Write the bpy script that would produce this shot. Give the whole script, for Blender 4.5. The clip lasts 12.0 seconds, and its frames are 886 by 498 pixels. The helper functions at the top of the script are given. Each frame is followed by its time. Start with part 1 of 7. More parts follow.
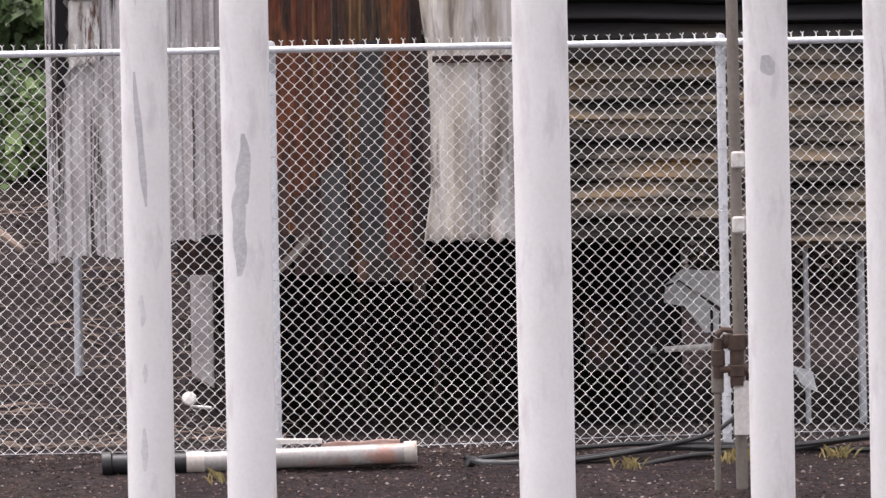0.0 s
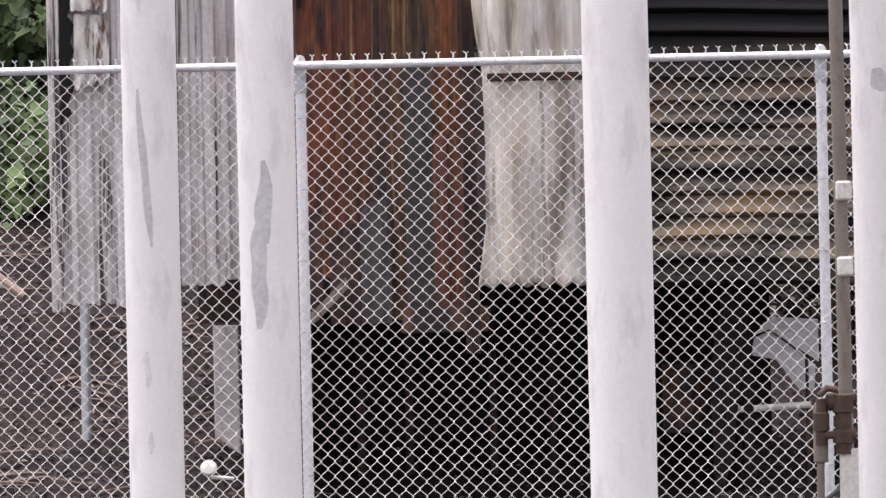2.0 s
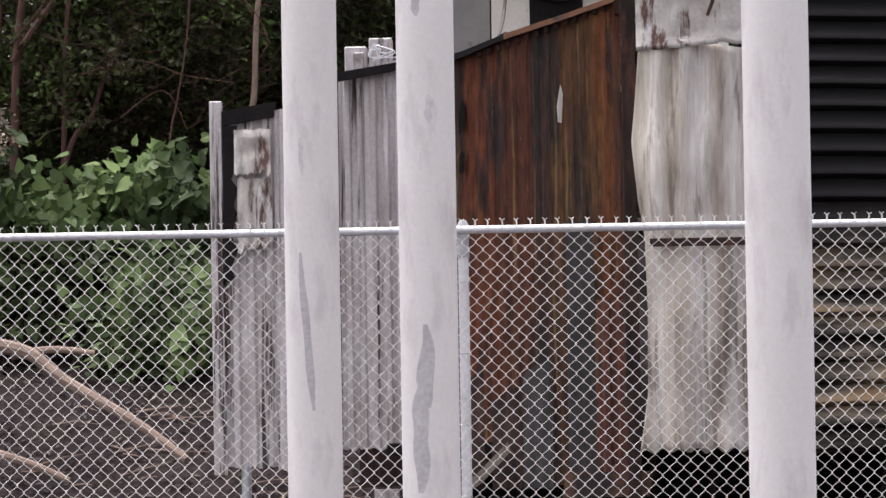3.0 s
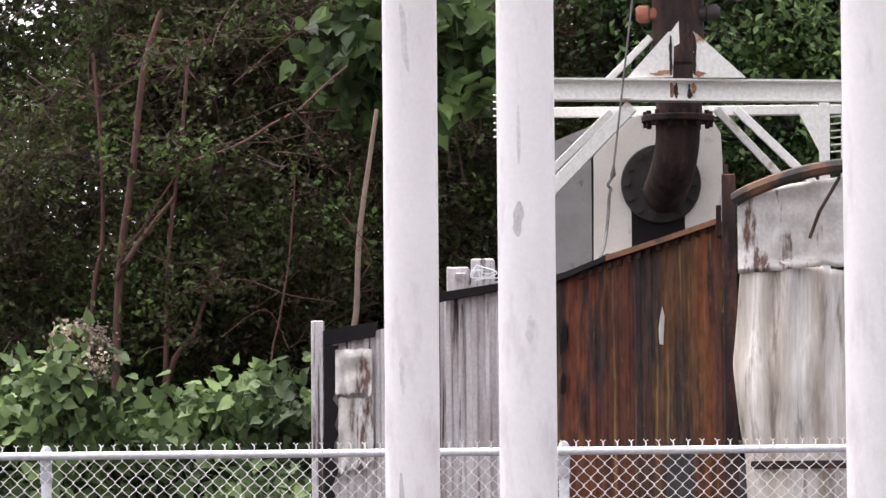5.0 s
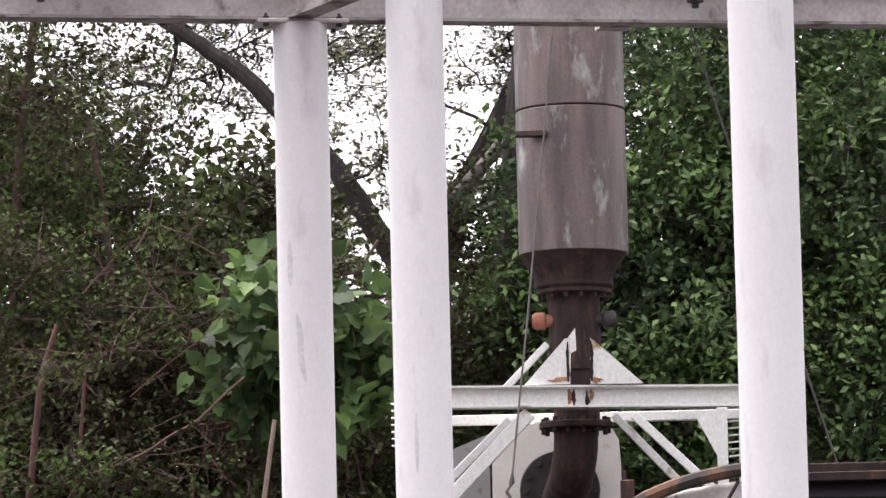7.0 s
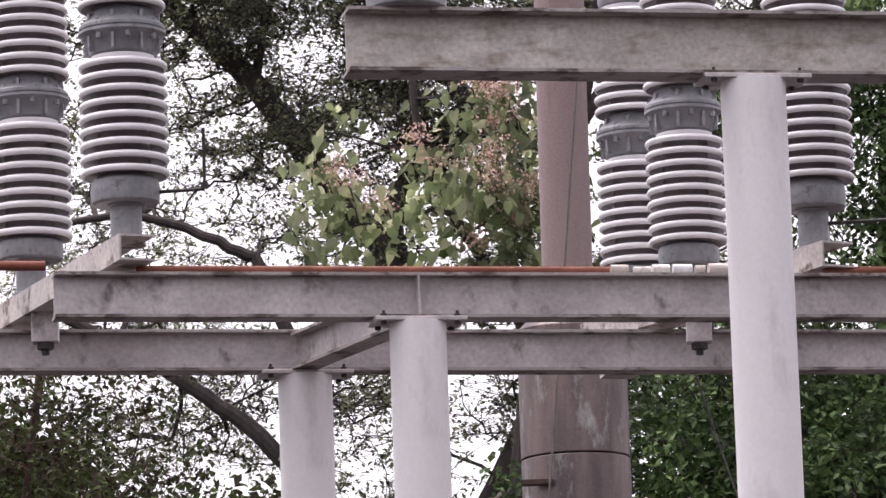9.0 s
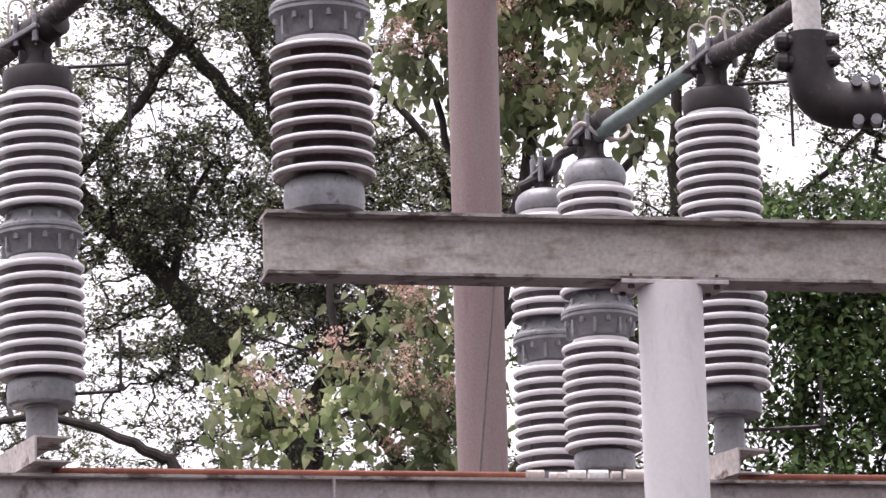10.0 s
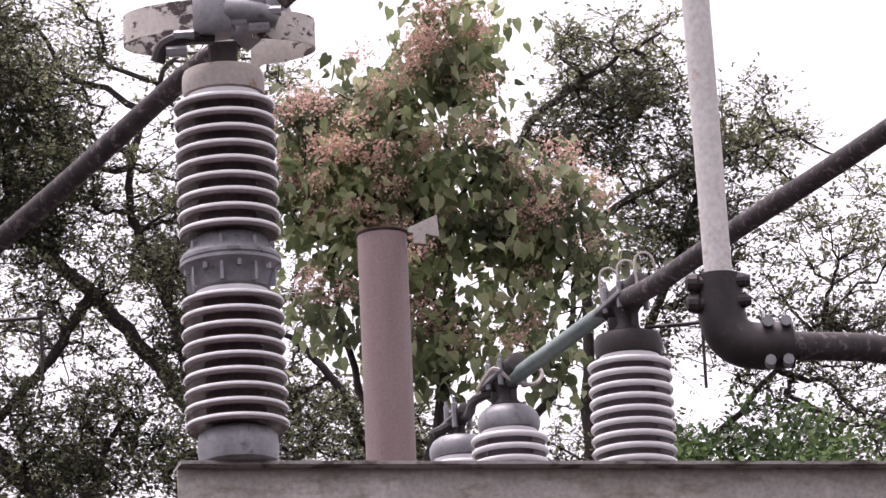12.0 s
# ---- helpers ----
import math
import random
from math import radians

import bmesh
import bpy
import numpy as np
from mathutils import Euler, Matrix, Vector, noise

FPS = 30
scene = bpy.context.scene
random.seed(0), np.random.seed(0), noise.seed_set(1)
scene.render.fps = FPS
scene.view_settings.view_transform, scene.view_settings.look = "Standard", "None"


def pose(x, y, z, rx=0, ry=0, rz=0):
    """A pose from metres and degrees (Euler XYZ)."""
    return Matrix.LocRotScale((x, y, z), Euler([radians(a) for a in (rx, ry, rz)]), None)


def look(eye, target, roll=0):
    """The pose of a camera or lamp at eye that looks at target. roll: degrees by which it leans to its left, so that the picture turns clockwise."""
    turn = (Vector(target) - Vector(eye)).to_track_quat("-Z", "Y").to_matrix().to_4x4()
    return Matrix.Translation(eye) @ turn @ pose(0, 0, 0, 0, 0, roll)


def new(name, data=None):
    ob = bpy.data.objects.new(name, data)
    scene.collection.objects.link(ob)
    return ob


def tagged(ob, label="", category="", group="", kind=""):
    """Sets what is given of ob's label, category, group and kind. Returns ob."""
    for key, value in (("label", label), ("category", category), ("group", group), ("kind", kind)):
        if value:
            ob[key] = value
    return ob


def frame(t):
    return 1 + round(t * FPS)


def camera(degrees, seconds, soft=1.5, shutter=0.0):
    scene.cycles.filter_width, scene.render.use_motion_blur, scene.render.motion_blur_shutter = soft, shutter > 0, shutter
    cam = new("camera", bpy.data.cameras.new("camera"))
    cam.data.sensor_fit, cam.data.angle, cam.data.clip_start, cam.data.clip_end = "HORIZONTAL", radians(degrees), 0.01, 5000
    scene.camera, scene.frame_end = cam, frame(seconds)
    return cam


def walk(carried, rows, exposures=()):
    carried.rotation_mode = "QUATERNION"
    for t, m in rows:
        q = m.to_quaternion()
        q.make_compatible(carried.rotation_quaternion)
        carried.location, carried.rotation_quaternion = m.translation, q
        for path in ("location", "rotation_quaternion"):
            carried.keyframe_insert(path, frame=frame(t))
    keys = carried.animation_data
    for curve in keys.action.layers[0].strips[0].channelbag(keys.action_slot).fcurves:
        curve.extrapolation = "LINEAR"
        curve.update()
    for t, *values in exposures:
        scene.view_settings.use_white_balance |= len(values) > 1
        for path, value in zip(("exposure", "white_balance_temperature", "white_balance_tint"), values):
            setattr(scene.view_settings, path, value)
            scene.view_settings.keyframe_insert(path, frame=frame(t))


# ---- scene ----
# camera: stands about 33 m from the fence with a long lens, moves in, then tilts up
cam = camera(9.0, 12.0, soft=1.5)
# seconds, place along the line of sight, heading, tilt, lean
PATH = [
    (0, -5.19, -0.048, -0.322, -1.022),
    (0.2, -4.30, 0.070, -0.281, -1.009),
    (0.5, -2.92, 0.160, -0.231, -0.990),
    (0.7, -1.95, 0.052, -0.212, -0.971),
    (1, -0.60, -0.157, -0.307, -0.943),
    (1.2, -0.15, -0.217, -0.325, -0.961),
    (1.5, 0.00, -0.000, -0.130, -0.989),
    (1.7, 0.00, 0.120, -0.079, -1.074),
    (2, 0.00, 0.516, 0.111, -1.202),
    (2.2, 0.00, 1.057, 0.385, -1.105),
    (2.4, 0.00, 1.672, 1.384, -1.008),
    (2.5, 0.00, 1.901, 1.523, -1.120),
    (2.7, 0.00, 2.080, 1.618, -1.039),
    (3, 0.00, 2.138, 1.815, -0.917),
    (3.2, 0.00, 2.194, 2.144, -1.057),
    (3.5, 0.00, 2.613, 2.748, -1.267),
    (3.7, 0.00, 2.861, 2.951, -1.143),
    (5.3, 0.00, 3.129, 4.357, -0.442),
    (5.5, 0.00, 3.026, 4.562, -0.625),
    (5.8, 0.00, 2.881, 4.948, -0.833),
    (6, 0.00, 2.714, 5.290, -0.972),
    (6.2, 0.00, 2.532, 5.726, -1.105),
    (6.5, 0.00, 2.376, 6.313, -1.216),
    (6.8, 0.00, 2.286, 6.731, -1.298),
    (7, 0.00, 2.049, 7.201, -1.352),
    (7.2, 0.00, 1.560, 7.572, -1.535),
    (8.8, 0.00, 1.761, 10.267, -1.885),
    (9, 0.00, 2.002, 10.756, -1.930),
    (9.2, 0.00, 2.113, 11.157, -1.736),
    (9.5, 0.00, 1.907, 11.875, -1.445),
    (9.7, 0.00, 1.680, 12.146, -1.531),
    (10, 0.00, 1.071, 12.808, -1.659),
    (10.2, 0.00, 0.793, 13.191, -1.880),
    (10.5, 0.00, 0.686, 13.707, -2.210),
    (10.7, 0.00, 0.740, 14.035, -2.400),
    (11, 0.00, 0.911, 14.894, -2.686),
    (11.2, 0.00, 0.897, 15.416, -2.690),
    (11.5, 0.00, 0.541, 15.480, -2.695),
    (11.7, 0.00, 0.357, 15.391, -2.806),
    (12, 0.00, 0.053, 15.286, -2.971),
]


def eye_pose(y, yaw, tilt, lean):
    return Matrix.Translation((0, y, 1.6)) @ Matrix.Rotation(radians(yaw), 4, "Z") @ Matrix.Rotation(radians(90 + tilt), 4, "X") @ Matrix.Rotation(radians(lean), 4, "Z")


walk(cam, [(t, eye_pose(y, a, b, c)) for t, y, a, b, c in PATH],
     exposures=[(0.0, 1.50, 6500, 17), (1.0, 1.54, 6500, 17), (2.0, 1.55, 6500, 17), (3.0, 1.27, 6500, 17), (3.7, 1.38, 6500, 17),
                (5.3, 1.76, 6500, 17), (7.2, 1.70, 6500, 17), (9.0, 1.23, 6500, 23), (10.4, 1.36, 6500, 24), (12.0, 1.13, 6500, 27)])

# world: bright overcast sky
world = bpy.data.worlds.new("overcast")
scene.world = world
world.use_nodes = True
wn = world.node_tree
for n in list(wn.nodes):
    wn.nodes.remove(n)
w_out = wn.nodes.new("ShaderNodeOutputWorld")
w_bg = wn.nodes.new("ShaderNodeBackground")
w_sky = wn.nodes.new("ShaderNodeTexSky")
w_hsv = wn.nodes.new("ShaderNodeHueSaturation")
w_sky.sky_type = "NISHITA"
w_sky.sun_disc = False
w_sky.sun_elevation, w_sky.sun_rotation = radians(77), radians(-56)
w_sky.dust_density, w_sky.air_density = 4.0, 1.0
w_hsv.inputs["Saturation"].default_value = 0.12
w_bg.inputs["Strength"].default_value = 0.15
wn.links.new(w_sky.outputs[0], w_hsv.inputs["Color"])
wn.links.new(w_hsv.outputs[0], w_bg.inputs["Color"])
wn.links.new(w_bg.outputs[0], w_out.inputs["Surface"])
sun = new("sun", bpy.data.lights.new("sun", "SUN"))
sun.data.energy, sun.data.angle, sun.data.color = 1.2, radians(30), (1.0, 0.97, 0.93)
sun.matrix_world = look((-6, 34, 30), (0, 30, 0))

# ---- materials ----


def mat_new(name):
    m = bpy.data.materials.new(name)
    m.use_nodes = True
    t = m.node_tree
    return m, t, t.nodes["Principled BSDF"]


def ramp(t, fac, stops):
    r = t.nodes.new("ShaderNodeValToRGB")
    e = r.color_ramp.elements
    while len(e) < len(stops):
        e.new(0.5)
    for k, (p, c) in zip(e, stops):
        k.position, k.color = p, (*c, 1)
    t.links.new(fac, r.inputs[0])
    return r.outputs[0]


def tex_noise(t, scale, detail=4.0, stretch=(1, 1, 1), rough=0.55):
    co = t.nodes.new("ShaderNodeTexCoord")
    mp = t.nodes.new("ShaderNodeMapping")
    mp.inputs["Scale"].default_value = stretch
    n = t.nodes.new("ShaderNodeTexNoise")
    n.inputs["Scale"].default_value, n.inputs["Detail"].default_value, n.inputs["Roughness"].default_value = scale, detail, rough
    t.links.new(co.outputs["Object"], mp.inputs[0])
    t.links.new(mp.outputs[0], n.inputs[0])
    return n.outputs[0]


def mix(t, fac, a, b, mode="MIX"):
    m = t.nodes.new("ShaderNodeMix")
    m.data_type, m.blend_type = "RGBA", mode
    for sock, val in ((m.inputs[0], fac), (m.inputs[6], a), (m.inputs[7], b)):
        if hasattr(val, "is_output"):
            t.links.new(val, sock)
        elif isinstance(val, tuple):
            sock.default_value = (*val, 1)
        else:
            sock.default_value = val
    return m.outputs[2]


def relief(t, bsdf, height, strength=0.3, distance=0.01):
    b = t.nodes.new("ShaderNodeBump")
    b.inputs["Strength"].default_value, b.inputs["Distance"].default_value = strength, distance
    t.links.new(height, b.inputs["Height"])
    t.links.new(b.outputs[0], bsdf.inputs["Normal"])


def surface(name, base, second, rough=0.6, metal=0.0, scale=3.0, stretch=(1, 1, 1), spread=(0.35, 0.7), fine=40.0, grain=0.12,
            third=None, third_at=(0.6, 0.7), bump=0.2, bump_d=0.004, third_scale=None, third_stretch=None):
    """Base colour broken by a second at large scale, a third as patches (wear, on the drum gleam), and grain."""
    m, t, b = mat_new(name)
    big = tex_noise(t, scale, 5, stretch)
    col = ramp(t, big, [(spread[0], base), (spread[1], second)])
    if third:
        n3 = tex_noise(t, third_scale or scale * 2.3, 6, third_stretch or stretch, 0.65)
        f3 = ramp(t, n3, [(third_at[0], (0, 0, 0)), (third_at[1], (1, 1, 1))])
        col = mix(t, f3, col, third)
    small = tex_noise(t, fine, 3)
    g = ramp(t, small, [(0.3, (1 - grain,) * 3), (0.7, (1 + grain,) * 3)])
    col = mix(t, 1.0, col, g, "MULTIPLY")
    t.links.new(col, b.inputs["Base Color"])
    b.inputs["Roughness"].default_value, b.inputs["Metallic"].default_value = rough, metal
    relief(t, b, small, bump, bump_d)
    return m


M_COLUMN = surface("column_paint", (0.80, 0.775, 0.775), (0.745, 0.72, 0.715), 0.55, scale=1.5, third=(0.59, 0.555, 0.56), third_at=(0.53, 0.74), third_scale=4.5, third_stretch=(1.3, 1.3, 0.4), grain=0.03, bump=0.05)
M_PATCH = surface("primer_patch", (0.47, 0.45, 0.47), (0.55, 0.53, 0.545), 0.6, scale=5)
M_SMEAR = surface("thin_primer", (0.60, 0.58, 0.595), (0.69, 0.67, 0.675), 0.6, scale=6)
M_BEAM = surface("beam_paint", (0.43, 0.39, 0.39), (0.63, 0.585, 0.575), 0.6, scale=2.8, stretch=(1, 1, 1.4), third=(0.20, 0.165, 0.155), third_at=(0.56, 0.70), third_scale=4.5, third_stretch=(1.4, 1.4, 0.9), grain=0.16)
M_ARM = surface("arm_paint", (0.40, 0.36, 0.34), (0.60, 0.55, 0.52), 0.65, scale=4, third=(0.13, 0.085, 0.065), third_at=(0.54, 0.64), third_scale=6, grain=0.18)
M_BEAMF = surface("front_beam_paint", (0.42, 0.385, 0.355), (0.58, 0.54, 0.50), 0.6, scale=3.5, stretch=(1, 1, 1.6), third=(0.30, 0.25, 0.20), third_at=(0.50, 0.70), third_scale=6.0, third_stretch=(0.8, 0.8, 2.2), grain=0.18)
M_GALV = surface("galvanised", (0.42, 0.43, 0.46), (0.52, 0.53, 0.56), 0.45, 0.6, scale=6, fine=80)
M_RAIL = surface("rail_galvanised", (0.75, 0.76, 0.80), (0.66, 0.67, 0.72), 0.4, 0.35, scale=6)
M_WIRE = surface("fence_wire", (0.86, 0.84, 0.82), (0.74, 0.72, 0.70), 0.4, 0.1, scale=9)
M_RUSTPIPE = surface("rust_bar", (0.16, 0.045, 0.025), (0.24, 0.080, 0.045), 0.8, scale=8, third=(0.16, 0.05, 0.03))
# insulator bodies: tone lowered to hold the shade between the discs
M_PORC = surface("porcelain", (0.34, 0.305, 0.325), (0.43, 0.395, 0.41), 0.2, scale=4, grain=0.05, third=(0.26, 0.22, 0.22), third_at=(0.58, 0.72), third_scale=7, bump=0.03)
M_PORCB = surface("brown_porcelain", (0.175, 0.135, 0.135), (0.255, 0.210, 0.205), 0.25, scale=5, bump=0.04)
# rim white paints the skylight on disc edges; also the cement necks
M_RIM = surface("lit_rim_and_neck", (0.74, 0.72, 0.73), (0.80, 0.78, 0.79), 0.3, scale=8, third=(0.58, 0.54, 0.54), third_at=(0.60, 0.80), third_scale=7, grain=0.03, bump=0.02)
M_CASTING = surface("grey_casting", (0.20, 0.20, 0.21), (0.30, 0.30, 0.315), 0.5, 0.35, scale=6, third=(0.12, 0.11, 0.11), third_at=(0.58, 0.7))
M_CAPTAN = surface("cap_tan", (0.42, 0.37, 0.33), (0.50, 0.46, 0.43), 0.6, scale=5, third=(0.28, 0.16, 0.10), third_at=(0.58, 0.7))
M_BUS = surface("weathered_bus", (0.032, 0.026, 0.028), (0.060, 0.050, 0.050), 0.7, 0.2, scale=12, stretch=(1, 1, 1), third=(0.17, 0.14, 0.14), third_at=(0.54, 0.64), third_scale=22)
M_BUSG = surface("green_bus", (0.16, 0.21, 0.20), (0.24, 0.29, 0.27), 0.5, 0.4, scale=6)
M_DARKIRON = surface("dark_iron", (0.020, 0.016, 0.016), (0.042, 0.034, 0.033), 0.6, 0.15, scale=8, third=(0.13, 0.11, 0.10), third_at=(0.62, 0.72))
M_BURNT = surface("burnt_steel", (0.024, 0.018, 0.018), (0.060, 0.038, 0.033), 0.7, 0.1, scale=4, stretch=(2.5, 2.5, 0.6), third=(0.12, 0.055, 0.040), third_at=(0.55, 0.72), third_scale=5)
# black of charred parts; also paints the shade of the hollow
M_CHARVOID = surface("char_and_hollow_black", (0.014, 0.013, 0.014), (0.022, 0.019, 0.020), 0.9, scale=3, third=(0.036, 0.028, 0.025), third_at=(0.60, 0.75))
M_WHITESTEEL = surface("white_steel", (0.74, 0.73, 0.70), (0.66, 0.65, 0.62), 0.55, scale=2, third=(0.30, 0.16, 0.09), third_at=(0.61, 0.70), third_scale=3)
M_DARKRUST = surface("dark_rust", (0.085, 0.045, 0.03), (0.15, 0.075, 0.04), 0.8, scale=5, third=(0.028, 0.022, 0.021), third_at=(0.44, 0.56), third_scale=4)
M_STACKTUBE = surface("stack_tube", (0.24, 0.17, 0.165), (0.29, 0.22, 0.21), 0.6, 0.15, scale=2, stretch=(3, 3, 0.4), fine=60, third=(0.20, 0.12, 0.11), third_at=(0.6, 0.75))
# the pale third colour paints the upright gleam streaks of the drum
M_MUFF = surface("muffler_steel", (0.085, 0.065, 0.065), (0.20, 0.15, 0.14), 0.45, 0.35, scale=2.4, stretch=(3, 3, 0.45), fine=50, third=(0.33, 0.33, 0.31), third_at=(0.57, 0.70), third_scale=2.5, third_stretch=(2, 2, 0.8))
M_TINGREY = surface("grey_panel", (0.44, 0.395, 0.39), (0.62, 0.60, 0.61), 0.6, 0.1, scale=4, stretch=(3, 3, 0.5), third=(0.050, 0.036, 0.032), third_at=(0.55, 0.61), third_scale=2.0, third_stretch=(5.5, 5.5, 0.30))
M_DUCT = surface("duct_sheet", (0.68, 0.64, 0.58), (0.76, 0.73, 0.68), 0.4, 0.2, scale=3, grain=0.04, bump=0.05, third=(0.45, 0.38, 0.30), third_at=(0.6, 0.75))
M_DUCTDARK = surface("duct_side", (0.22, 0.21, 0.21), (0.30, 0.29, 0.29), 0.6, 0.1, scale=3, third=(0.07, 0.06, 0.06), third_at=(0.62, 0.72), grain=0.05)


def bands(t, x0, x1, stops, wobble=0.06):
    """Upright bands of colour from x0 to x1 whose edges wander."""
    co = t.nodes.new("ShaderNodeTexCoord")
    sp = t.nodes.new("ShaderNodeSeparateXYZ")
    t.links.new(co.outputs["Object"], sp.inputs[0])
    mr = t.nodes.new("ShaderNodeMapRange")
    mr.inputs[1].default_value, mr.inputs[2].default_value = x0, x1
    t.links.new(sp.outputs[0], mr.inputs[0])
    ma = t.nodes.new("ShaderNodeMath")
    ma.operation = "MULTIPLY_ADD"
    t.links.new(tex_noise(t, 3.0, 5, (2.2, 2.2, 0.5), 0.65), ma.inputs[0])
    ma.inputs[1].default_value = wobble * 2
    t.links.new(mr.outputs[0], ma.inputs[2])
    ad = t.nodes.new("ShaderNodeMath")
    ad.inputs[1].default_value = -wobble
    t.links.new(ma.outputs[0], ad.inputs[0])
    return ramp(t, ad.outputs[0], stops)


def rust_wall_material():
    m, t, b = mat_new("rust_wall")
    band = bands(t, -0.72, 0.72, [(0.0, (0.09, 0.030, 0.017)), (0.25, (0.085, 0.028, 0.016)), (0.33, (0.125, 0.036, 0.015)), (0.42, (0.095, 0.030, 0.015)), (0.49, (0.050, 0.023, 0.017)), (0.55, (0.075, 0.026, 0.016)), (0.60, (0.017, 0.016, 0.016)), (0.68, (0.024, 0.021, 0.020)), (0.73, (0.085, 0.050, 0.022)), (0.79, (0.050, 0.032, 0.020)), (0.86, (0.090, 0.052, 0.021)), (0.92, (0.14, 0.048, 0.017)), (1.0, (0.075, 0.030, 0.017))])
    streak = ramp(t, tex_noise(t, 2.0, 7, (3.2, 3.2, 0.40), 0.72), [(0.34, (0.020, 0.015, 0.014)), (0.44, (0.060, 0.028, 0.020)), (0.51, (0.115, 0.038, 0.018)), (0.57, (0.060, 0.027, 0.020)), (0.64, (0.15, 0.080, 0.026))])
    col = mix(t, 0.38, band, streak)
    ochre = ramp(t, tex_noise(t, 2.2, 5, (11, 11, 0.22), 0.6), [(0.59, (0, 0, 0)), (0.68, (0.7, 0.7, 0.7))])
    col = mix(t, ochre, col, (0.20, 0.125, 0.045))
    soot = ramp(t, tex_noise(t, 1.5, 8, (2.6, 2.6, 0.40), 0.75), [(0.50, (0, 0, 0)), (0.58, (0.85, 0.85, 0.85))])
    col = mix(t, soot, col, (0.020, 0.018, 0.018))
    flake = ramp(t, tex_noise(t, 9, 6, (2.0, 2.0, 0.5), 0.7), [(0.66, (0, 0, 0)), (0.70, (0.7, 0.7, 0.7))])
    col = mix(t, flake, col, (0.16, 0.12, 0.10))
    blot = ramp(t, tex_noise(t, 14, 5, (1.5, 1.5, 0.4)), [(0.36, (0.62, 0.60, 0.60)), (0.64, (1.25, 1.22, 1.2))])
    col = mix(t, 1.0, col, blot, "MULTIPLY")
    t.links.new(col, b.inputs["Base Color"])
    b.inputs["Roughness"].default_value = 0.8
    b.inputs["Specular IOR Level"].default_value = 0.15
    relief(t, b, tex_noise(t, 45, 3), 0.3, 0.004)
    return m


def tin_material():
    m, t, b = mat_new("tin_sheet")
    band = bands(t, -0.33, 0.44, [(0.0, (0.66, 0.59, 0.50)), (0.18, (0.72, 0.69, 0.64)), (0.30, (0.40, 0.34, 0.28)), (0.37, (0.66, 0.59, 0.50)), (0.48, (0.74, 0.74, 0.75)), (0.60, (0.54, 0.51, 0.49)), (0.68, (0.36, 0.30, 0.25)), (0.80, (0.72, 0.71, 0.71)), (0.92, (0.40, 0.37, 0.34))], 0.10)
    pale = ramp(t, tex_noise(t, 2.2, 5, (4, 4, 0.6)), [(0.40, (0.38, 0.32, 0.26)), (0.62, (0.72, 0.69, 0.67))])
    col = mix(t, 0.3, band, pale)
    stain = ramp(t, tex_noise(t, 1.8, 6, (5, 5, 0.45), 0.65), [(0.53, (0, 0, 0)), (0.62, (0.8, 0.8, 0.8))])
    col = mix(t, stain, col, (0.20, 0.165, 0.14))
    fine = ramp(t, tex_noise(t, 6, 5, (7, 7, 0.5), 0.7), [(0.35, (0.80, 0.78, 0.76)), (0.65, (1.12, 1.12, 1.12))])
    col = mix(t, 1.0, col, fine, "MULTIPLY")
    t.links.new(col, b.inputs["Base Color"])
    b.inputs["Roughness"].default_value, b.inputs["Metallic"].default_value = 0.5, 0.2
    relief(t, b, tex_noise(t, 9, 4, (2, 2, 0.8)), 0.25, 0.012)
    return m


def black_wall_material():
    m, t, b = mat_new("burnt_siding")
    n = tex_noise(t, 1.2, 5, (0.6, 1, 3), 0.6)
    col = ramp(t, n, [(0.38, (0.016, 0.015, 0.015)), (0.47, (0.060, 0.054, 0.048)), (0.54, (0.23, 0.195, 0.155)), (0.66, (0.36, 0.225, 0.105))])
    co = t.nodes.new("ShaderNodeTexCoord")
    sp = t.nodes.new("ShaderNodeSeparateXYZ")
    t.links.new(co.outputs["Object"], sp.inputs[0])
    mr = t.nodes.new("ShaderNodeMapRange")
    mr.inputs[1].default_value, mr.inputs[2].default_value = 0.95, 1.65
    t.links.new(sp.outputs[2], mr.inputs[0])
    col = mix(t, mr.outputs[0], col, (0.020, 0.019, 0.020))
    t.links.new(col, b.inputs["Base Color"])
    b.inputs["Roughness"].default_value = 0.7
    relief(t, b, tex_noise(t, 60, 3), 0.2, 0.003)
    return m


M_RUSTWALL = rust_wall_material()
M_TIN = tin_material()
M_BLACKWALL = black_wall_material()
# darker than the webs: grime, plus underside shade put into the colour
M_FLANGE = surface("flange_grime_and_shade", (0.33, 0.295, 0.285), (0.42, 0.385, 0.37), 0.7, scale=3, third=(0.10, 0.075, 0.065), third_at=(0.50, 0.60), third_scale=5, third_stretch=(1, 1, 2))
M_GROUND = surface("earth", (0.014, 0.010, 0.011), (0.028, 0.020, 0.021), 0.95, scale=1.6, fine=22, grain=0.6, third=(0.028, 0.021, 0.018), third_at=(0.5, 0.66), third_scale=2.4, bump=0.8, bump_d=0.03)


def grit_material(name, stops):
    """Loose stones, each with a tone of its own."""
    m, t, b = mat_new(name)
    geo = t.nodes.new("ShaderNodeNewGeometry")
    col = ramp(t, geo.outputs["Random Per Island"], stops)
    g = ramp(t, tex_noise(t, 60, 3), [(0.3, (0.7, 0.7, 0.7)), (0.7, (1.3, 1.3, 1.3))])
    t.links.new(mix(t, 1.0, col, g, "MULTIPLY"), b.inputs["Base Color"])
    b.inputs["Roughness"].default_value = 0.9
    return m


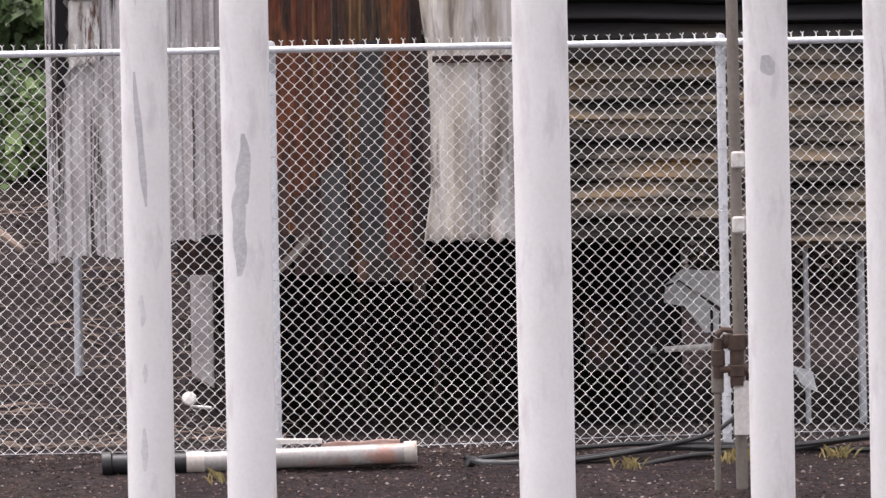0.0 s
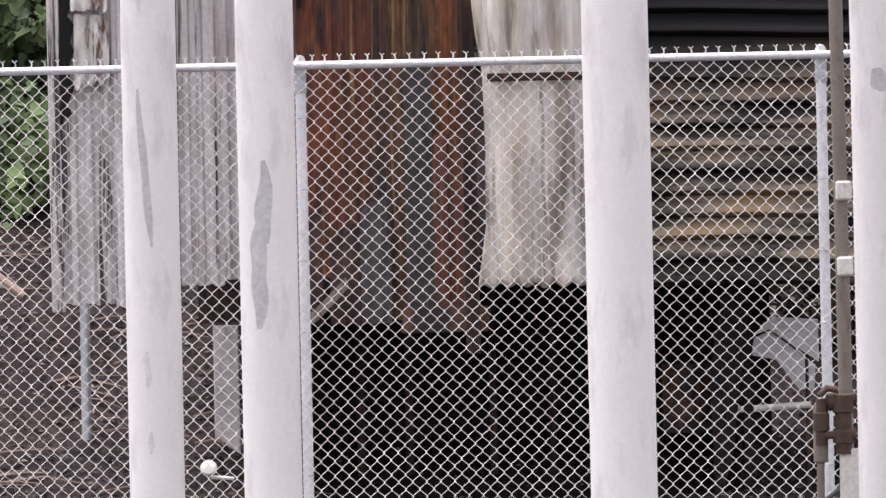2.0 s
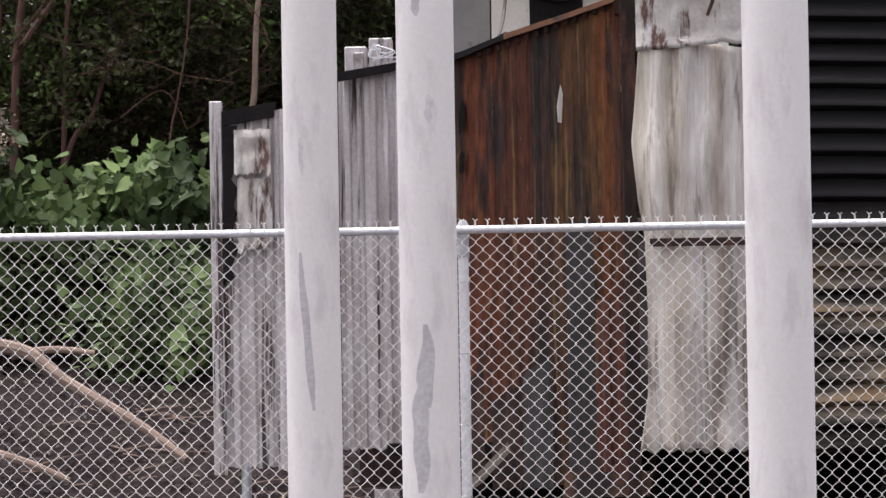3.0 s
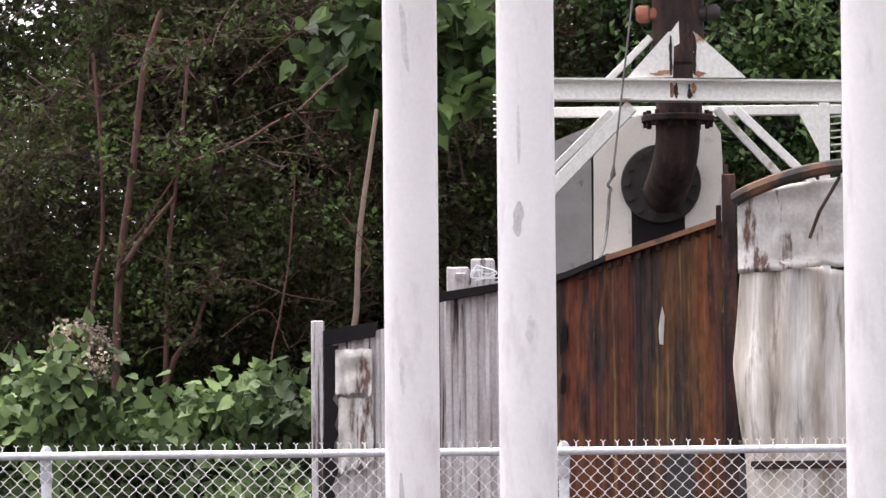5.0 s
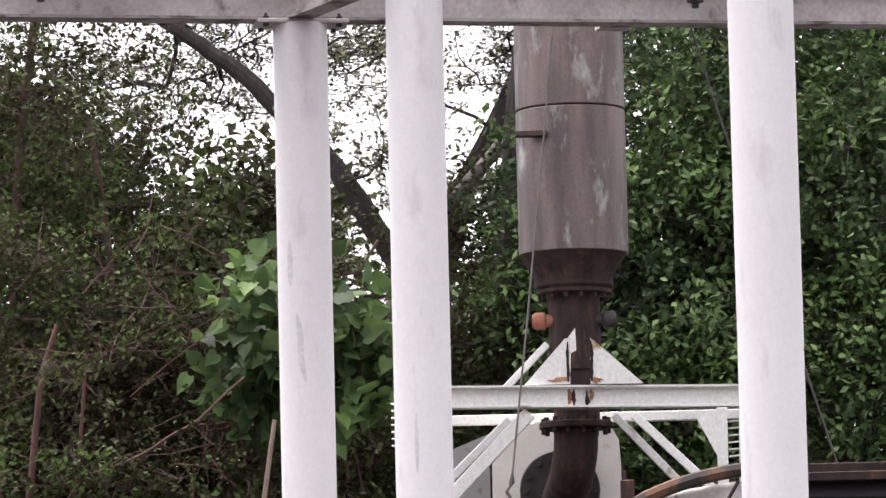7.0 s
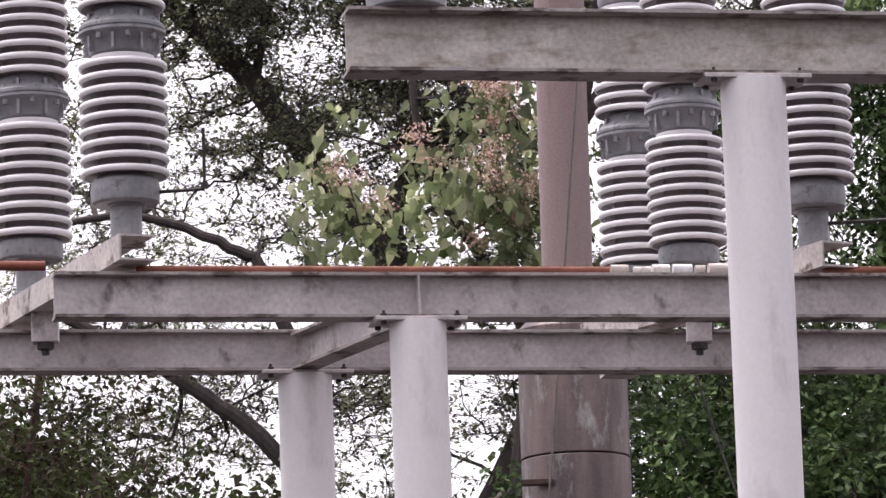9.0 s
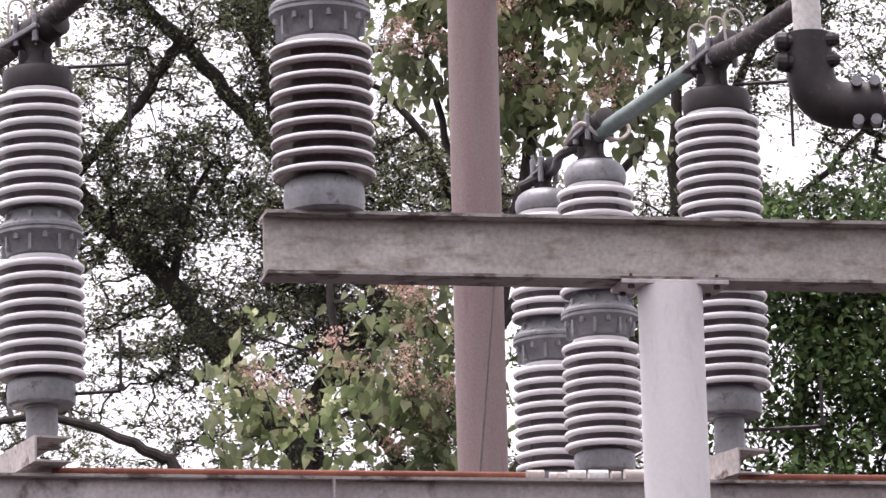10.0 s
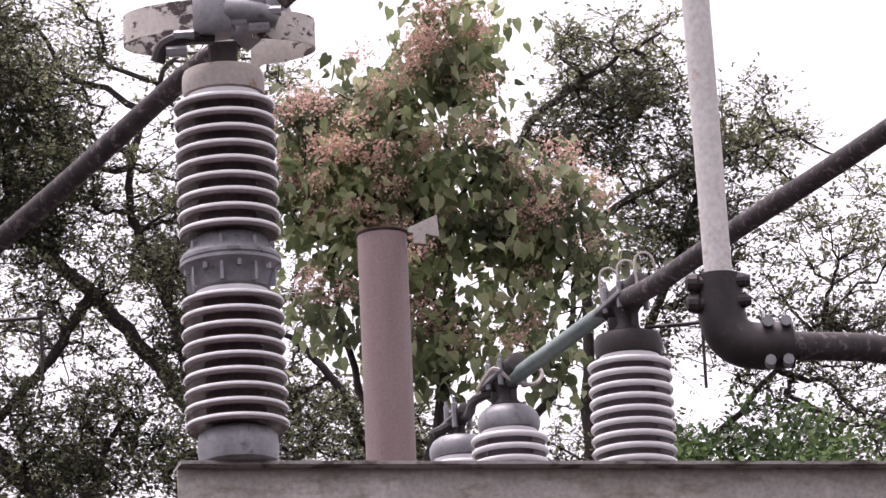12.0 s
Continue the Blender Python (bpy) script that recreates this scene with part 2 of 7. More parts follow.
M_GRAVEL = grit_material("gravel", [(0.0, (0.020, 0.015, 0.014)), (0.55, (0.050, 0.036, 0.033)), (0.80, (0.085, 0.050, 0.040)), (0.93, (0.14, 0.105, 0.095)), (1.0, (0.34, 0.30, 0.28))])
M_RUBBLE = grit_material("rubble", [(0.0, (0.010, 0.008, 0.009)), (0.75, (0.022, 0.017, 0.018)), (0.93, (0.055, 0.044, 0.044)), (1.0, (0.22, 0.19, 0.18))])
for m_dull in (M_CHARVOID, M_BURNT, M_BLACKWALL, M_GROUND, M_GRAVEL, M_RUBBLE):
    m_dull.node_tree.nodes["Principled BSDF"].inputs["Specular IOR Level"].default_value = 0.1
M_PVC = surface("pale_pipe", (0.27, 0.25, 0.24), (0.38, 0.36, 0.35), 0.45, scale=4, third=(0.36, 0.20, 0.16), third_at=(0.54, 0.66), third_scale=3)
M_HOSE = surface("black_hose", (0.007, 0.007, 0.008), (0.015, 0.014, 0.015), 0.5, scale=6)
M_OLDPOLE = surface("old_pole", (0.15, 0.13, 0.11), (0.22, 0.19, 0.165), 0.7, scale=3, stretch=(3, 3, 0.6), third=(0.13, 0.09, 0.07), third_at=(0.58, 0.7))
M_RUSTVALVE = surface("rusty_valve", (0.055, 0.036, 0.028), (0.10, 0.060, 0.045), 0.8, 0.2, scale=9)
M_OFFWHITE = surface("off_white", (0.60, 0.57, 0.54), (0.68, 0.66, 0.63), 0.6, scale=5, third=(0.42, 0.30, 0.25), third_at=(0.6, 0.75))
M_KNOB = surface("orange_rust", (0.30, 0.10, 0.06), (0.20, 0.09, 0.06), 0.8, scale=8)
M_KNOBPALE = surface("red_board", (0.34, 0.21, 0.17), (0.44, 0.32, 0.28), 0.8, scale=9)
M_STAY = surface("stay_wire", (0.045, 0.038, 0.036), (0.09, 0.078, 0.072), 0.7, 0.1, scale=8)
M_CANVAS = surface("white_panel", (0.55, 0.56, 0.57), (0.64, 0.65, 0.66), 0.6, scale=4)


# ---- mesh helpers ----


def root_place(ob):
    while ob.parent:
        ob = ob.parent
    return ob.location


def thing(name, place, label, category, group="", kind=""):
    e = new(name)
    e.location = place
    e.empty_display_size = 0.2
    return tagged(e, label, category, group, kind)


def part(name, bm, material, parent, label="", smooth=False):
    """Links a bmesh, built in world places, as one mesh under a thing or part."""
    off = root_place(parent)
    bmesh.ops.translate(bm, verts=bm.verts, vec=-Vector(off))
    bmesh.ops.recalc_face_normals(bm, faces=bm.faces)
    me = bpy.data.meshes.new(name)
    bm.to_mesh(me)
    bm.free()
    if smooth:
        for p in me.polygons:
            p.use_smooth = True
        me.set_sharp_from_angle(angle=radians(38))
    me.materials.append(material)
    ob = new(name, me)
    ob.parent = parent
    if label:
        ob["label"] = label
    return ob


def solid(name, bm, material, label, category, group="", kind="", smooth=False):
    """One mesh as a thing of its own, its origin at its lowest middle."""
    xs = [v.co for v in bm.verts]
    c = Vector((sum(v.x for v in xs) / len(xs), sum(v.y for v in xs) / len(xs), min(v.z for v in xs)))
    bmesh.ops.translate(bm, verts=bm.verts, vec=-c)
    bmesh.ops.recalc_face_normals(bm, faces=bm.faces)
    me = bpy.data.meshes.new(name)
    bm.to_mesh(me)
    bm.free()
    if smooth:
        for p in me.polygons:
            p.use_smooth = True
        me.set_sharp_from_angle(angle=radians(38))
    me.materials.append(material)
    ob = new(name, me)
    ob.location = c
    return tagged(ob, label, category, group, kind)


def box(bm, lo, hi, m=None, bevel=0.0):
    vs = [bm.verts.new((x, y, z)) for x in (lo[0], hi[0]) for y in (lo[1], hi[1]) for z in (lo[2], hi[2])]
    fs = [bm.faces.new([vs[i] for i in q]) for q in ((0, 1, 3, 2), (4, 6, 7, 5), (0, 4, 5, 1), (2, 3, 7, 6), (0, 2, 6, 4), (1, 5, 7, 3))]
    if bevel:
        es = list({e for f in fs for e in f.edges})
        r = bmesh.ops.bevel(bm, geom=es, offset=bevel, segments=1, affect="EDGES")
        vs = list({v for f in r["faces"] for v in f.verts} | {v for v in vs if v.is_valid})
    if m is not None:
        bmesh.ops.transform(bm, matrix=m, verts=[v for v in vs if v.is_valid])
    return bm


def prism(bm, poly, y0, y1, m=None):
    """A flat outline in x and z, thick from y0 to y1."""
    a = [bm.verts.new((x, y0, z)) for x, z in poly]
    b = [bm.verts.new((x, y1, z)) for x, z in poly]
    bm.faces.new(a)
    bm.faces.new(b[::-1])
    for i in range(len(a)):
        j = (i + 1) % len(a)
        bm.faces.new((a[i], b[i], b[j], a[j]))
    if m is not None:
        bmesh.ops.transform(bm, matrix=m, verts=a + b)
    return bm


def tube(bm, pts, r, seg=10, caps=True):
    """A round bar along points; r: one radius or one a point."""
    pts = [Vector(p) for p in pts]
    rs = r if isinstance(r, (list, tuple)) else [r] * len(pts)
    rings = []
    n = None
    for i, p in enumerate(pts):
        d = (pts[min(i + 1, len(pts) - 1)] - pts[max(i - 1, 0)]).normalized()
        if n is None:
            n = d.orthogonal().normalized()
        else:
            n = (n - d * n.dot(d)).normalized()
        k = d.cross(n)
        rings.append([bm.verts.new(p + (n * math.cos(a) + k * math.sin(a)) * rs[i]) for a in (2 * math.pi * j / seg for j in range(seg))])
    for a, b in zip(rings, rings[1:]):
        for j in range(seg):
            bm.faces.new((a[j], a[(j + 1) % seg], b[(j + 1) % seg], b[j]))
    if caps:
        bm.faces.new(rings[0][::-1])
        bm.faces.new(rings[-1])
    return bm


def lathe(bm, prof, place, seg=32, caps=True):
    """A turned body: radii and heights about an upright axis at place."""
    c = Vector(place)
    rings = [[bm.verts.new(c + Vector((r * math.cos(2 * math.pi * j / seg), r * math.sin(2 * math.pi * j / seg), z))) for j in range(seg)] for r, z in prof]
    for a, b in zip(rings, rings[1:]):
        for j in range(seg):
            bm.faces.new((a[j], a[(j + 1) % seg], b[(j + 1) % seg], b[j]))
    if caps:
        bm.faces.new(rings[0][::-1])
        bm.faces.new(rings[-1])
    return bm


def smooth_line(pts, n):
    """Points along a soft curve through pts."""
    pts = [Vector(p) for p in pts]
    out = []
    for i in range(len(pts) - 1):
        p0, p1, p2, p3 = pts[max(i - 1, 0)], pts[i], pts[i + 1], pts[min(i + 2, len(pts) - 1)]
        for k in range(n):
            u = k / n
            out.append(0.5 * ((2 * p1) + (p2 - p0) * u + (2 * p0 - 5 * p1 + 4 * p2 - p3) * u * u + (3 * p1 - p0 - 3 * p2 + p3) * u ** 3))
    return out + [pts[-1]]


def raw_mesh(name, verts, faces, material, smooth=False):
    me = bpy.data.meshes.new(name)
    me.from_pydata(verts, [], faces)
    me.materials.append(material)
    if smooth:
        me.polygons.foreach_set("use_smooth", [True] * len(me.polygons))
    me.update()
    return me


# ---- ground ----


def ground_height(x, y):
    front = -0.165 * max(0.0, min(32.7 - y, 3.0)) - 0.04 * max(0.0, min(29.7 - y, 6.0))
    t = max(0.0, min((y - 37.2) / 7.5, 1.0))
    bank = 2.5 * (3 * t * t - 2 * t ** 3) + max(0.0, min(y - 44.0, 40.0)) * 0.09
    # the earth lies higher towards the pale shed
    u, w, q = (max(0.0, min(k, 1.0)) for k in ((-1.35 - x) / 0.6, (y - 35.5) / 4.6, (y - 40.5) / 3.0))
    rise = 0.62 * u * u * (3 - 2 * u) * w * w * (3 - 2 * w) * (1 - q * q * (3 - 2 * q))
    z = front + bank + rise
    if 20 < y < 60 and abs(x) < 20:
        z += 0.05 * (1 if y > 33.5 else 0.35) * noise.noise((x * 0.9, y * 0.9, 0.3)) + 0.02 * noise.noise((x * 4, y * 4, 2.0)) * (1 if y > 33.5 else 0.6)
    return z


def build_ground():
    xs = sorted(set([-900, -300, -100, -40, -20, -12] + [-9 + 0.12 * i for i in range(151)] + [12, 20, 40, 100, 300, 900]))
    ys = sorted(set([-300, -100, -40, -10, 5, 15, 20, 24] + [26 + 0.12 * i for i in range(170)] + [48, 52, 58, 66, 75, 84, 100, 200, 500, 2000]))
    verts = [(x, y, ground_height(x, y)) for y in ys for x in xs]
    w = len(xs)
    faces = [(j * w + i, j * w + i + 1, (j + 1) * w + i + 1, (j + 1) * w + i) for j in range(len(ys) - 1) for i in range(w - 1)]
    ob = new("ground", raw_mesh("ground", verts, faces, M_GROUND, True))
    tagged(ob, "dark brown bare earth and grit rising to a wooded bank", "ground", kind="structure")


build_ground()


def stones(name, label, n, area, size, material, seed):
    """Loose stones scattered on the ground as one mesh."""
    rng = np.random.default_rng(seed)
    base = np.array([(1, 0, 0), (-1, 0, 0), (0, 1, 0), (0, -1, 0), (0, 0, 1), (0, 0, -0.6)], float)
    tri = [(0, 2, 4), (2, 1, 4), (1, 3, 4), (3, 0, 4), (2, 0, 5), (1, 2, 5), (3, 1, 5), (0, 3, 5)]
    verts, faces = [], []
    for k in range(n):
        x, y = rng.uniform(area[0], area[1]), rng.uniform(area[2], area[3])
        s = size[0] + (size[1] - size[0]) * rng.random() ** 3
        a = rng.uniform(0, 6.28)
        c, d = math.cos(a), math.sin(a)
        v = base * (s * rng.uniform(0.7, 1.3, (6, 1))) * np.array([1, rng.uniform(0.5, 1), rng.uniform(0.4, 0.8)])
        z = ground_height(x, y) + s * 0.15
        for p in v:
            verts.append((x + c * p[0] - d * p[1], y + d * p[0] + c * p[1], z + p[2]))
        faces += [tuple(6 * k + i for i in f) for f in tri]
    ob = new(name, raw_mesh(name, verts, faces, material))
    tagged(ob, label, "gravel", kind="stuff")


stones("gravel", "loose brown grit and pebbles in front of the fence", 34000, (-3.4, 3.4, 29.6, 34.2), (0.004, 0.019), M_GRAVEL, 3)
stones("rubble", "dark rubble and clods behind the fence", 9000, (-4.5, 4.5, 33.4, 39.5), (0.006, 0.034), M_RUBBLE, 4)


# ---- fence ----
FY = 33.0
RAIL_Z = 2.757


def build_fence():
    f = thing("chain_link_fence", (0, FY, 0), "galvanised chain-link fence with a bright top rail and twisted wire tips", "fence")
    x0, x1 = -7.3, 7.9
    bm = bmesh.new()
    tube(bm, [(x0, FY, RAIL_Z), (x1, FY, RAIL_Z)], 0.024, 12)
    part("top_rail", bm, M_RAIL, f, "bright galvanised tube", True)
    for i in range(-2, 4):
        px = -1.115 + 3.056 * i
        bm = bmesh.new()
        tube(bm, [(px, FY + 0.055, -0.3), (px, FY + 0.055, RAIL_Z - 0.06)], 0.031, 16)
        post = part("fence_post", bm, M_RAIL, f, "", True)
        bm = bmesh.new()
        lathe(bm, [(0.034, -0.09), (0.036, -0.02), (0.034, 0.03), (0.022, 0.055), (0.006, 0.062)], (px, FY + 0.045, RAIL_Z), 14)
        lathe(bm, [(0.036, -0.16), (0.037, -0.155), (0.037, -0.10), (0.036, -0.095)], (px, FY + 0.05, RAIL_Z), 14)
        part("post_cap", bm, M_GALV, post, "", True)
        for k in range(6):
            bm = bmesh.new()
            zc = 0.35 + 0.42 * k
            lathe(bm, [(0.0335, -0.003), (0.037, 0), (0.0335, 0.003)], (px, FY + 0.053, zc), 14, False)
            part("tie_wire", bm, M_GALV, post)
    # woven wires: each one zigzags and hooks its neighbours
    W, Hh = 0.0824, 0.0865
    top, bottom = RAIL_Z + 0.012 - Hh / 2, 0.035
    n_seg = int((top - bottom) / (Hh / 2))
    n_wire = int((x1 - x0) / (W / 2))
    r = 0.0034
    verts, faces = [], []
    for w in range(n_wire):
        xa = x0 + w * W / 2
        start = len(verts)
        for s in range(n_seg + 1):
            side = (s + w + 1) % 2
            cx = xa + side * W / 2 + (0.0022 if side else -0.0022)
            cy = FY - 0.026 + (0.003 if s % 2 else -0.003)
            cz = top - s * Hh / 2
            sag = 0.012 * noise.noise((cx * 0.8, cz * 0.9, 4.0))
            for bend in (0.042 * Hh, -0.042 * Hh):
                for dx, dy in ((-r, 0), (0, -r), (r, 0), (0, r)):
                    verts.append((cx + dx + 0.25 * sag, cy + dy + sag, cz + bend + 0.3 * sag))
        for s in range(2 * n_seg + 1):
            for k in range(4):
                a, b = start + 4 * s + k, start + 4 * s + (k + 1) % 4
                faces.append((a, b, b + 4, a + 4))
    me = raw_mesh("wire_mesh", [(a, b - FY, c) for a, b, c in verts], faces, M_WIRE, True)
    ob = new("wire_mesh", me)
    ob.parent = f
    ob["kind"] = "stuff"
    # bottom tension wire
    bm = bmesh.new()
    tube(bm, smooth_line([(x0, FY - 0.03, 0.03), (-1.6, FY - 0.03, 0.05), (0, FY - 0.03, 0.06), (2, FY - 0.03, 0.10), (x1, FY - 0.03, 0.12)], 6), 0.0026, 6)
    part("tension_wire", bm, M_GALV, f)
    # twisted ends above the rail
    bm = bmesh.new()
    tube(bm, [(0, 0, -0.01), (0.003, 0, 0.018), (-0.001, 0, 0.032)], 0.0045, 5)
    tube(bm, [(0, 0, 0.030), (-0.008, 0, 0.036), (-0.014, 0, 0.042)], 0.003, 4)
    tube(bm, [(0, 0, 0.030), (0.009, 0.001, 0.035), (0.015, 0.002, 0.040)], 0.003, 4)
    tip = bpy.data.meshes.new("wire_tip")
    bm.to_mesh(tip)
    bm.free()
    tip.materials.append(M_WIRE)
    rng = random.Random(5)
    for i in range(int(9.6 / W)):
        o = new("wire_tip", tip)
        o.location = (-5.0 + i * W + rng.uniform(-0.006, 0.006), -0.02, RAIL_Z + 0.022)
        o.rotation_euler = (rng.uniform(-0.2, 0.2), rng.uniform(-0.15, 0.15), rng.uniform(-0.5, 0.5))
        o.parent = f


build_fence()


# ---- columns ----
def build_column(x, y, top, rad, patches, plate):
    c = thing("steel_column", (x, y, ground_height(x, y)), "round white-painted steel column with grey primer smears" if patches else "round white-painted steel column carrying a beam", "column", "substation columns")
    z0 = ground_height(x, y) - 0.3
    bm = bmesh.new()
    zs = [z0 + (top - z0) * i / 12 for i in range(13)]
    lathe(bm, [(rad, z - zs[0]) for z in zs], (x, y, zs[0]), 48)
    shaft = part("shaft", bm, M_COLUMN, c, "", True)
    for (px, za, zb, wid, lean, seed) in patches:
        # a smear of primer that follows the curve of the shaft
        bm = bmesh.new()
        rr = rad + 0.0015
        rows = []
        n = 26
        for i in range(n + 1):
            u = i / n
            z = za + (zb - za) * u
            env = math.sin(math.pi * min(max(u, 0.02), 0.98)) ** 0.45
            w = wid * env * (1.0 + 0.45 * noise.noise((seed, u * 3, 0)))
            cx = px + lean * u + wid * 0.28 * noise.noise((seed + 9, u * 2.2, 0))
            row = []
            for k in range(7):
                a = (cx - w / 2 + w * k / 6) / rad
                a = max(-0.98, min(0.98, a))
                row.append(bm.verts.new((x + rr * a, y - rr * math.sqrt(1 - a * a), z)))
            rows.append(row)
        for a, b in zip(rows, rows[1:]):
            for k in range(6):
                bm.faces.new((a[k], a[k + 1], b[k + 1], b[k]))
        part("primer_smear", bm, M_PATCH if wid > 0.04 else M_SMEAR, shaft, "grey primer smear")
    if plate:
        bm = bmesh.new()
        box(bm, (-plate, -0.12, top - 0.004), (plate, 0.12, top + 0.018), Matrix.Translation((x, y, 0)) @ Matrix.Rotation(0.228, 4, "Z"), 0.003)
        pl = part("cap_plate", bm, M_BEAM, c)
        for sx in (-0.8, 0.8):
            for sy in (-0.09, 0.09):
                bm = bmesh.new()
                m = Matrix.Translation((x, y, 0)) @ Matrix.Rotation(0.228, 4, "Z")
                p = m @ Vector((sx * plate, sy, 0))
                lathe(bm, [(0.016, -0.022), (0.016, -0.004)], (p.x, p.y, top), 6)
                lathe(bm, [(0.016, 0.018), (0.016, 0.034), (0.008, 0.036), (0.008, 0.05)], (p.x, p.y, top), 6)
                part("bolt", bm, M_DARKIRON, pl)
    return c


P1 = (-1.819, 30.0)
P2 = (-1.140, 28.5)
P3 = (0.602, 27.0)
P4 = (2.12, 30.9)
P5 = (2.79, 29.5)
build_column(*P1, 6.634, 0.147, [(-0.055, 2.54, 1.70, 0.045, 0.06, 1.0), (-0.05, 3.15, 2.95, 0.03, 0.01, 5.5), (-0.04, 5.05, 4.68, 0.035, 0.04, 2.0), (-0.07, 5.45, 5.2, 0.03, 0.0, 3.0), (-0.03, 1.15, 0.95, 0.035, 0.0, 7.0), (-0.02, 0.72, 0.60, 0.03, 0.0, 8.0), (-0.03, 0.32, 0.05, 0.04, 0.0, 9.0)], 0.25)
build_column(*P2, 6.635, 0.147, [(-0.012, 2.12, 1.70, 0.082, 0.01, 4.2), (-0.045, 1.80, 1.27, 0.085, 0.005, 6.1), (-0.035, 3.86, 3.68, 0.05, 0.0, 2.7), (0.02, 3.28, 3.14, 0.04, 0.0, 5.0), (-0.03, 4.35, 4.05, 0.02, 0.0, 12.0)], 0.24)
build_column(*P3, 7.505, 0.160, [], 0.27)
build_column(*P4, 6.66, 0.143, [(0.0, 2.60, 2.47, 0.10, 0.0, 3.3)], 0.0)
build_column(*P5, 6.72, 0.150, [(-0.05, 2.60, 1.9, 0.02, 0.05, 3.9)], 0.0)

# ---- steel beams of the bus structure ----
YAW = 0.228
UX = Vector((math.cos(YAW), math.sin(YAW), 0))


def ibeam(bm, a, b, height, width, web=0.012, flange=0.014):
    """An I-section from a to b; a and b lie on the axis of the underside."""
    a, b = Vector(a), Vector(b)
    d = (b - a).normalized()
    s = d.cross(Vector((0, 0, 1))).normalized()
    h, w = height, width / 2
    prof = [(-w, 0), (w, 0), (w, flange), (web / 2 + 0.008, flange + 0.002), (web / 2, flange + 0.012), (web / 2, h - flange - 0.012), (web / 2 + 0.008, h - flange - 0.002), (w, h - flange), (w, h), (-w, h), (-w, h - flange), (-web / 2 - 0.008, h - flange - 0.002), (-web / 2, h - flange - 0.012), (-web / 2, flange + 0.012), (-web / 2 - 0.008, flange + 0.002), (-w, flange)]
    ra = [bm.verts.new(a + s * p + Vector((0, 0, q))) for p, q in prof]
    rb = [bm.verts.new(b + s * p + Vector((0, 0, q))) for p, q in prof]
    for i in range(len(prof)):
        j = (i + 1) % len(prof)
        bm.faces.new((ra[i], ra[j], rb[j], rb[i]))
    bm.faces.new(ra[::-1])
    bm.faces.new(rb)
    return bm


def stiffener(bm, p, height, half):
    box(bm, (-0.006, -half, 0.014), (0.006, -0.006, height - 0.014), Matrix.Translation(p) @ Matrix.Rotation(YAW, 4, "Z"))


def beam_thing(label, a, b, height, width, material, stiff=()):
    a, b = Vector(a), Vector(b)
    t = thing("steel_beam", a, label, "beam", "substation beams")
    d = (b - a).normalized()
    s = d.cross(Vector((0, 0, 1))).normalized()
    w, fl = width / 2, 0.016
    for name, y0, y1, z0, z1, m in (("bottom_flange", -w, w, 0, fl, M_FLANGE), ("web", -0.007, 0.007, fl, height - fl, material), ("top_flange", -w, w, height - fl, height, M_FLANGE)):
        bm = bmesh.new()
        n = max(2, int((b - a).length / 0.05))
        rings = []
        for i in range(n + 1):
            c = a + (b - a) * (i / n)
            wear = 0.0015 * noise.noise((i * 0.7, z0 * 9, a.x))
            rings.append([bm.verts.new(c + s * y + Vector((0, 0, z + (wear if name != "web" else 0)))) for y, z in ((y0, z0), (y1, z0), (y1, z1), (y0, z1))])
        for p, q in zip(rings, rings[1:]):
            for i in range(4):
                bm.faces.new((p[i], p[(i + 1) % 4], q[(i + 1) % 4], q[i]))
        bm.faces.new(rings[0][::-1])
        bm.faces.new(rings[-1])
        part(name, bm, m, t)
    for s in stiff:
        bm = bmesh.new()
        stiffener(bm, a + (b - a).normalized() * s, height, width / 2 - 0.004)
        part("stiffener", bm, material, t)
    return t


def on_line(p, dx, z):
    q = Vector((p[0], p[1], 0)) + UX * dx
    return (q.x, q.y, z)


beam_thing("grey-white painted steel I-beam with dark stains, on round columns", on_line(P1, -3.6, 6.652), on_line(P1, 6.5, 6.652), 0.225, 0.16, M_BEAM)
beam_thing("weathered white steel I-beam with a rusty bar along its top", on_line(P2, -1.88, 6.653), on_line(P2, 6.0, 6.653), 0.235, 0.16, M_BEAM, (1.88,))
beam_thing("cream-stained steel I-beam end resting on a tall column", on_line(P3, -2.02, 7.523), on_line(P3, 4.5, 7.523), 0.315, 0.22, M_BEAMF)
beam_thing("short grey steel cross-beam between two columns", (P1[0], P1[1] - 0.09, 6.652), (P2[0] - 0.03, P2[1] + 0.09, 6.640), 0.2, 0.14, M_BEAM)
# rusty bar along the middle beam, and its couplings
bm = bmesh.new()
tube(bm, [on_line(P2, -1.45, 6.912), on_line(P2, 1.02, 6.912)], 0.021, 10)
solid("rusty_bar", bm, M_RUSTPIPE, "rusty red-brown pipe lying along a beam top", "pipe", smooth=True)
bm = bmesh.new()
tube(bm, [on_line(P2, 2.17, 6.914), on_line(P2, 5.5, 6.914)], 0.023, 10)
solid("rusty_bar", bm, M_RUSTPIPE, "rusty red-brown pipe lying along a beam top", "pipe", smooth=True)
bm = bmesh.new()
tube(bm, [on_line(P2, -2.9, 6.930), on_line(P2, -1.92, 6.930)], 0.026, 10)
solid("rusty_bar", bm, M_RUSTPIPE, "rusty red-brown pipe end beside a cross-arm", "pipe", smooth=True)
coup = thing("pipe_coupling", on_line(P2, 1.05, 6.890), "row of pale and brass pipe couplings on a beam", "coupling")
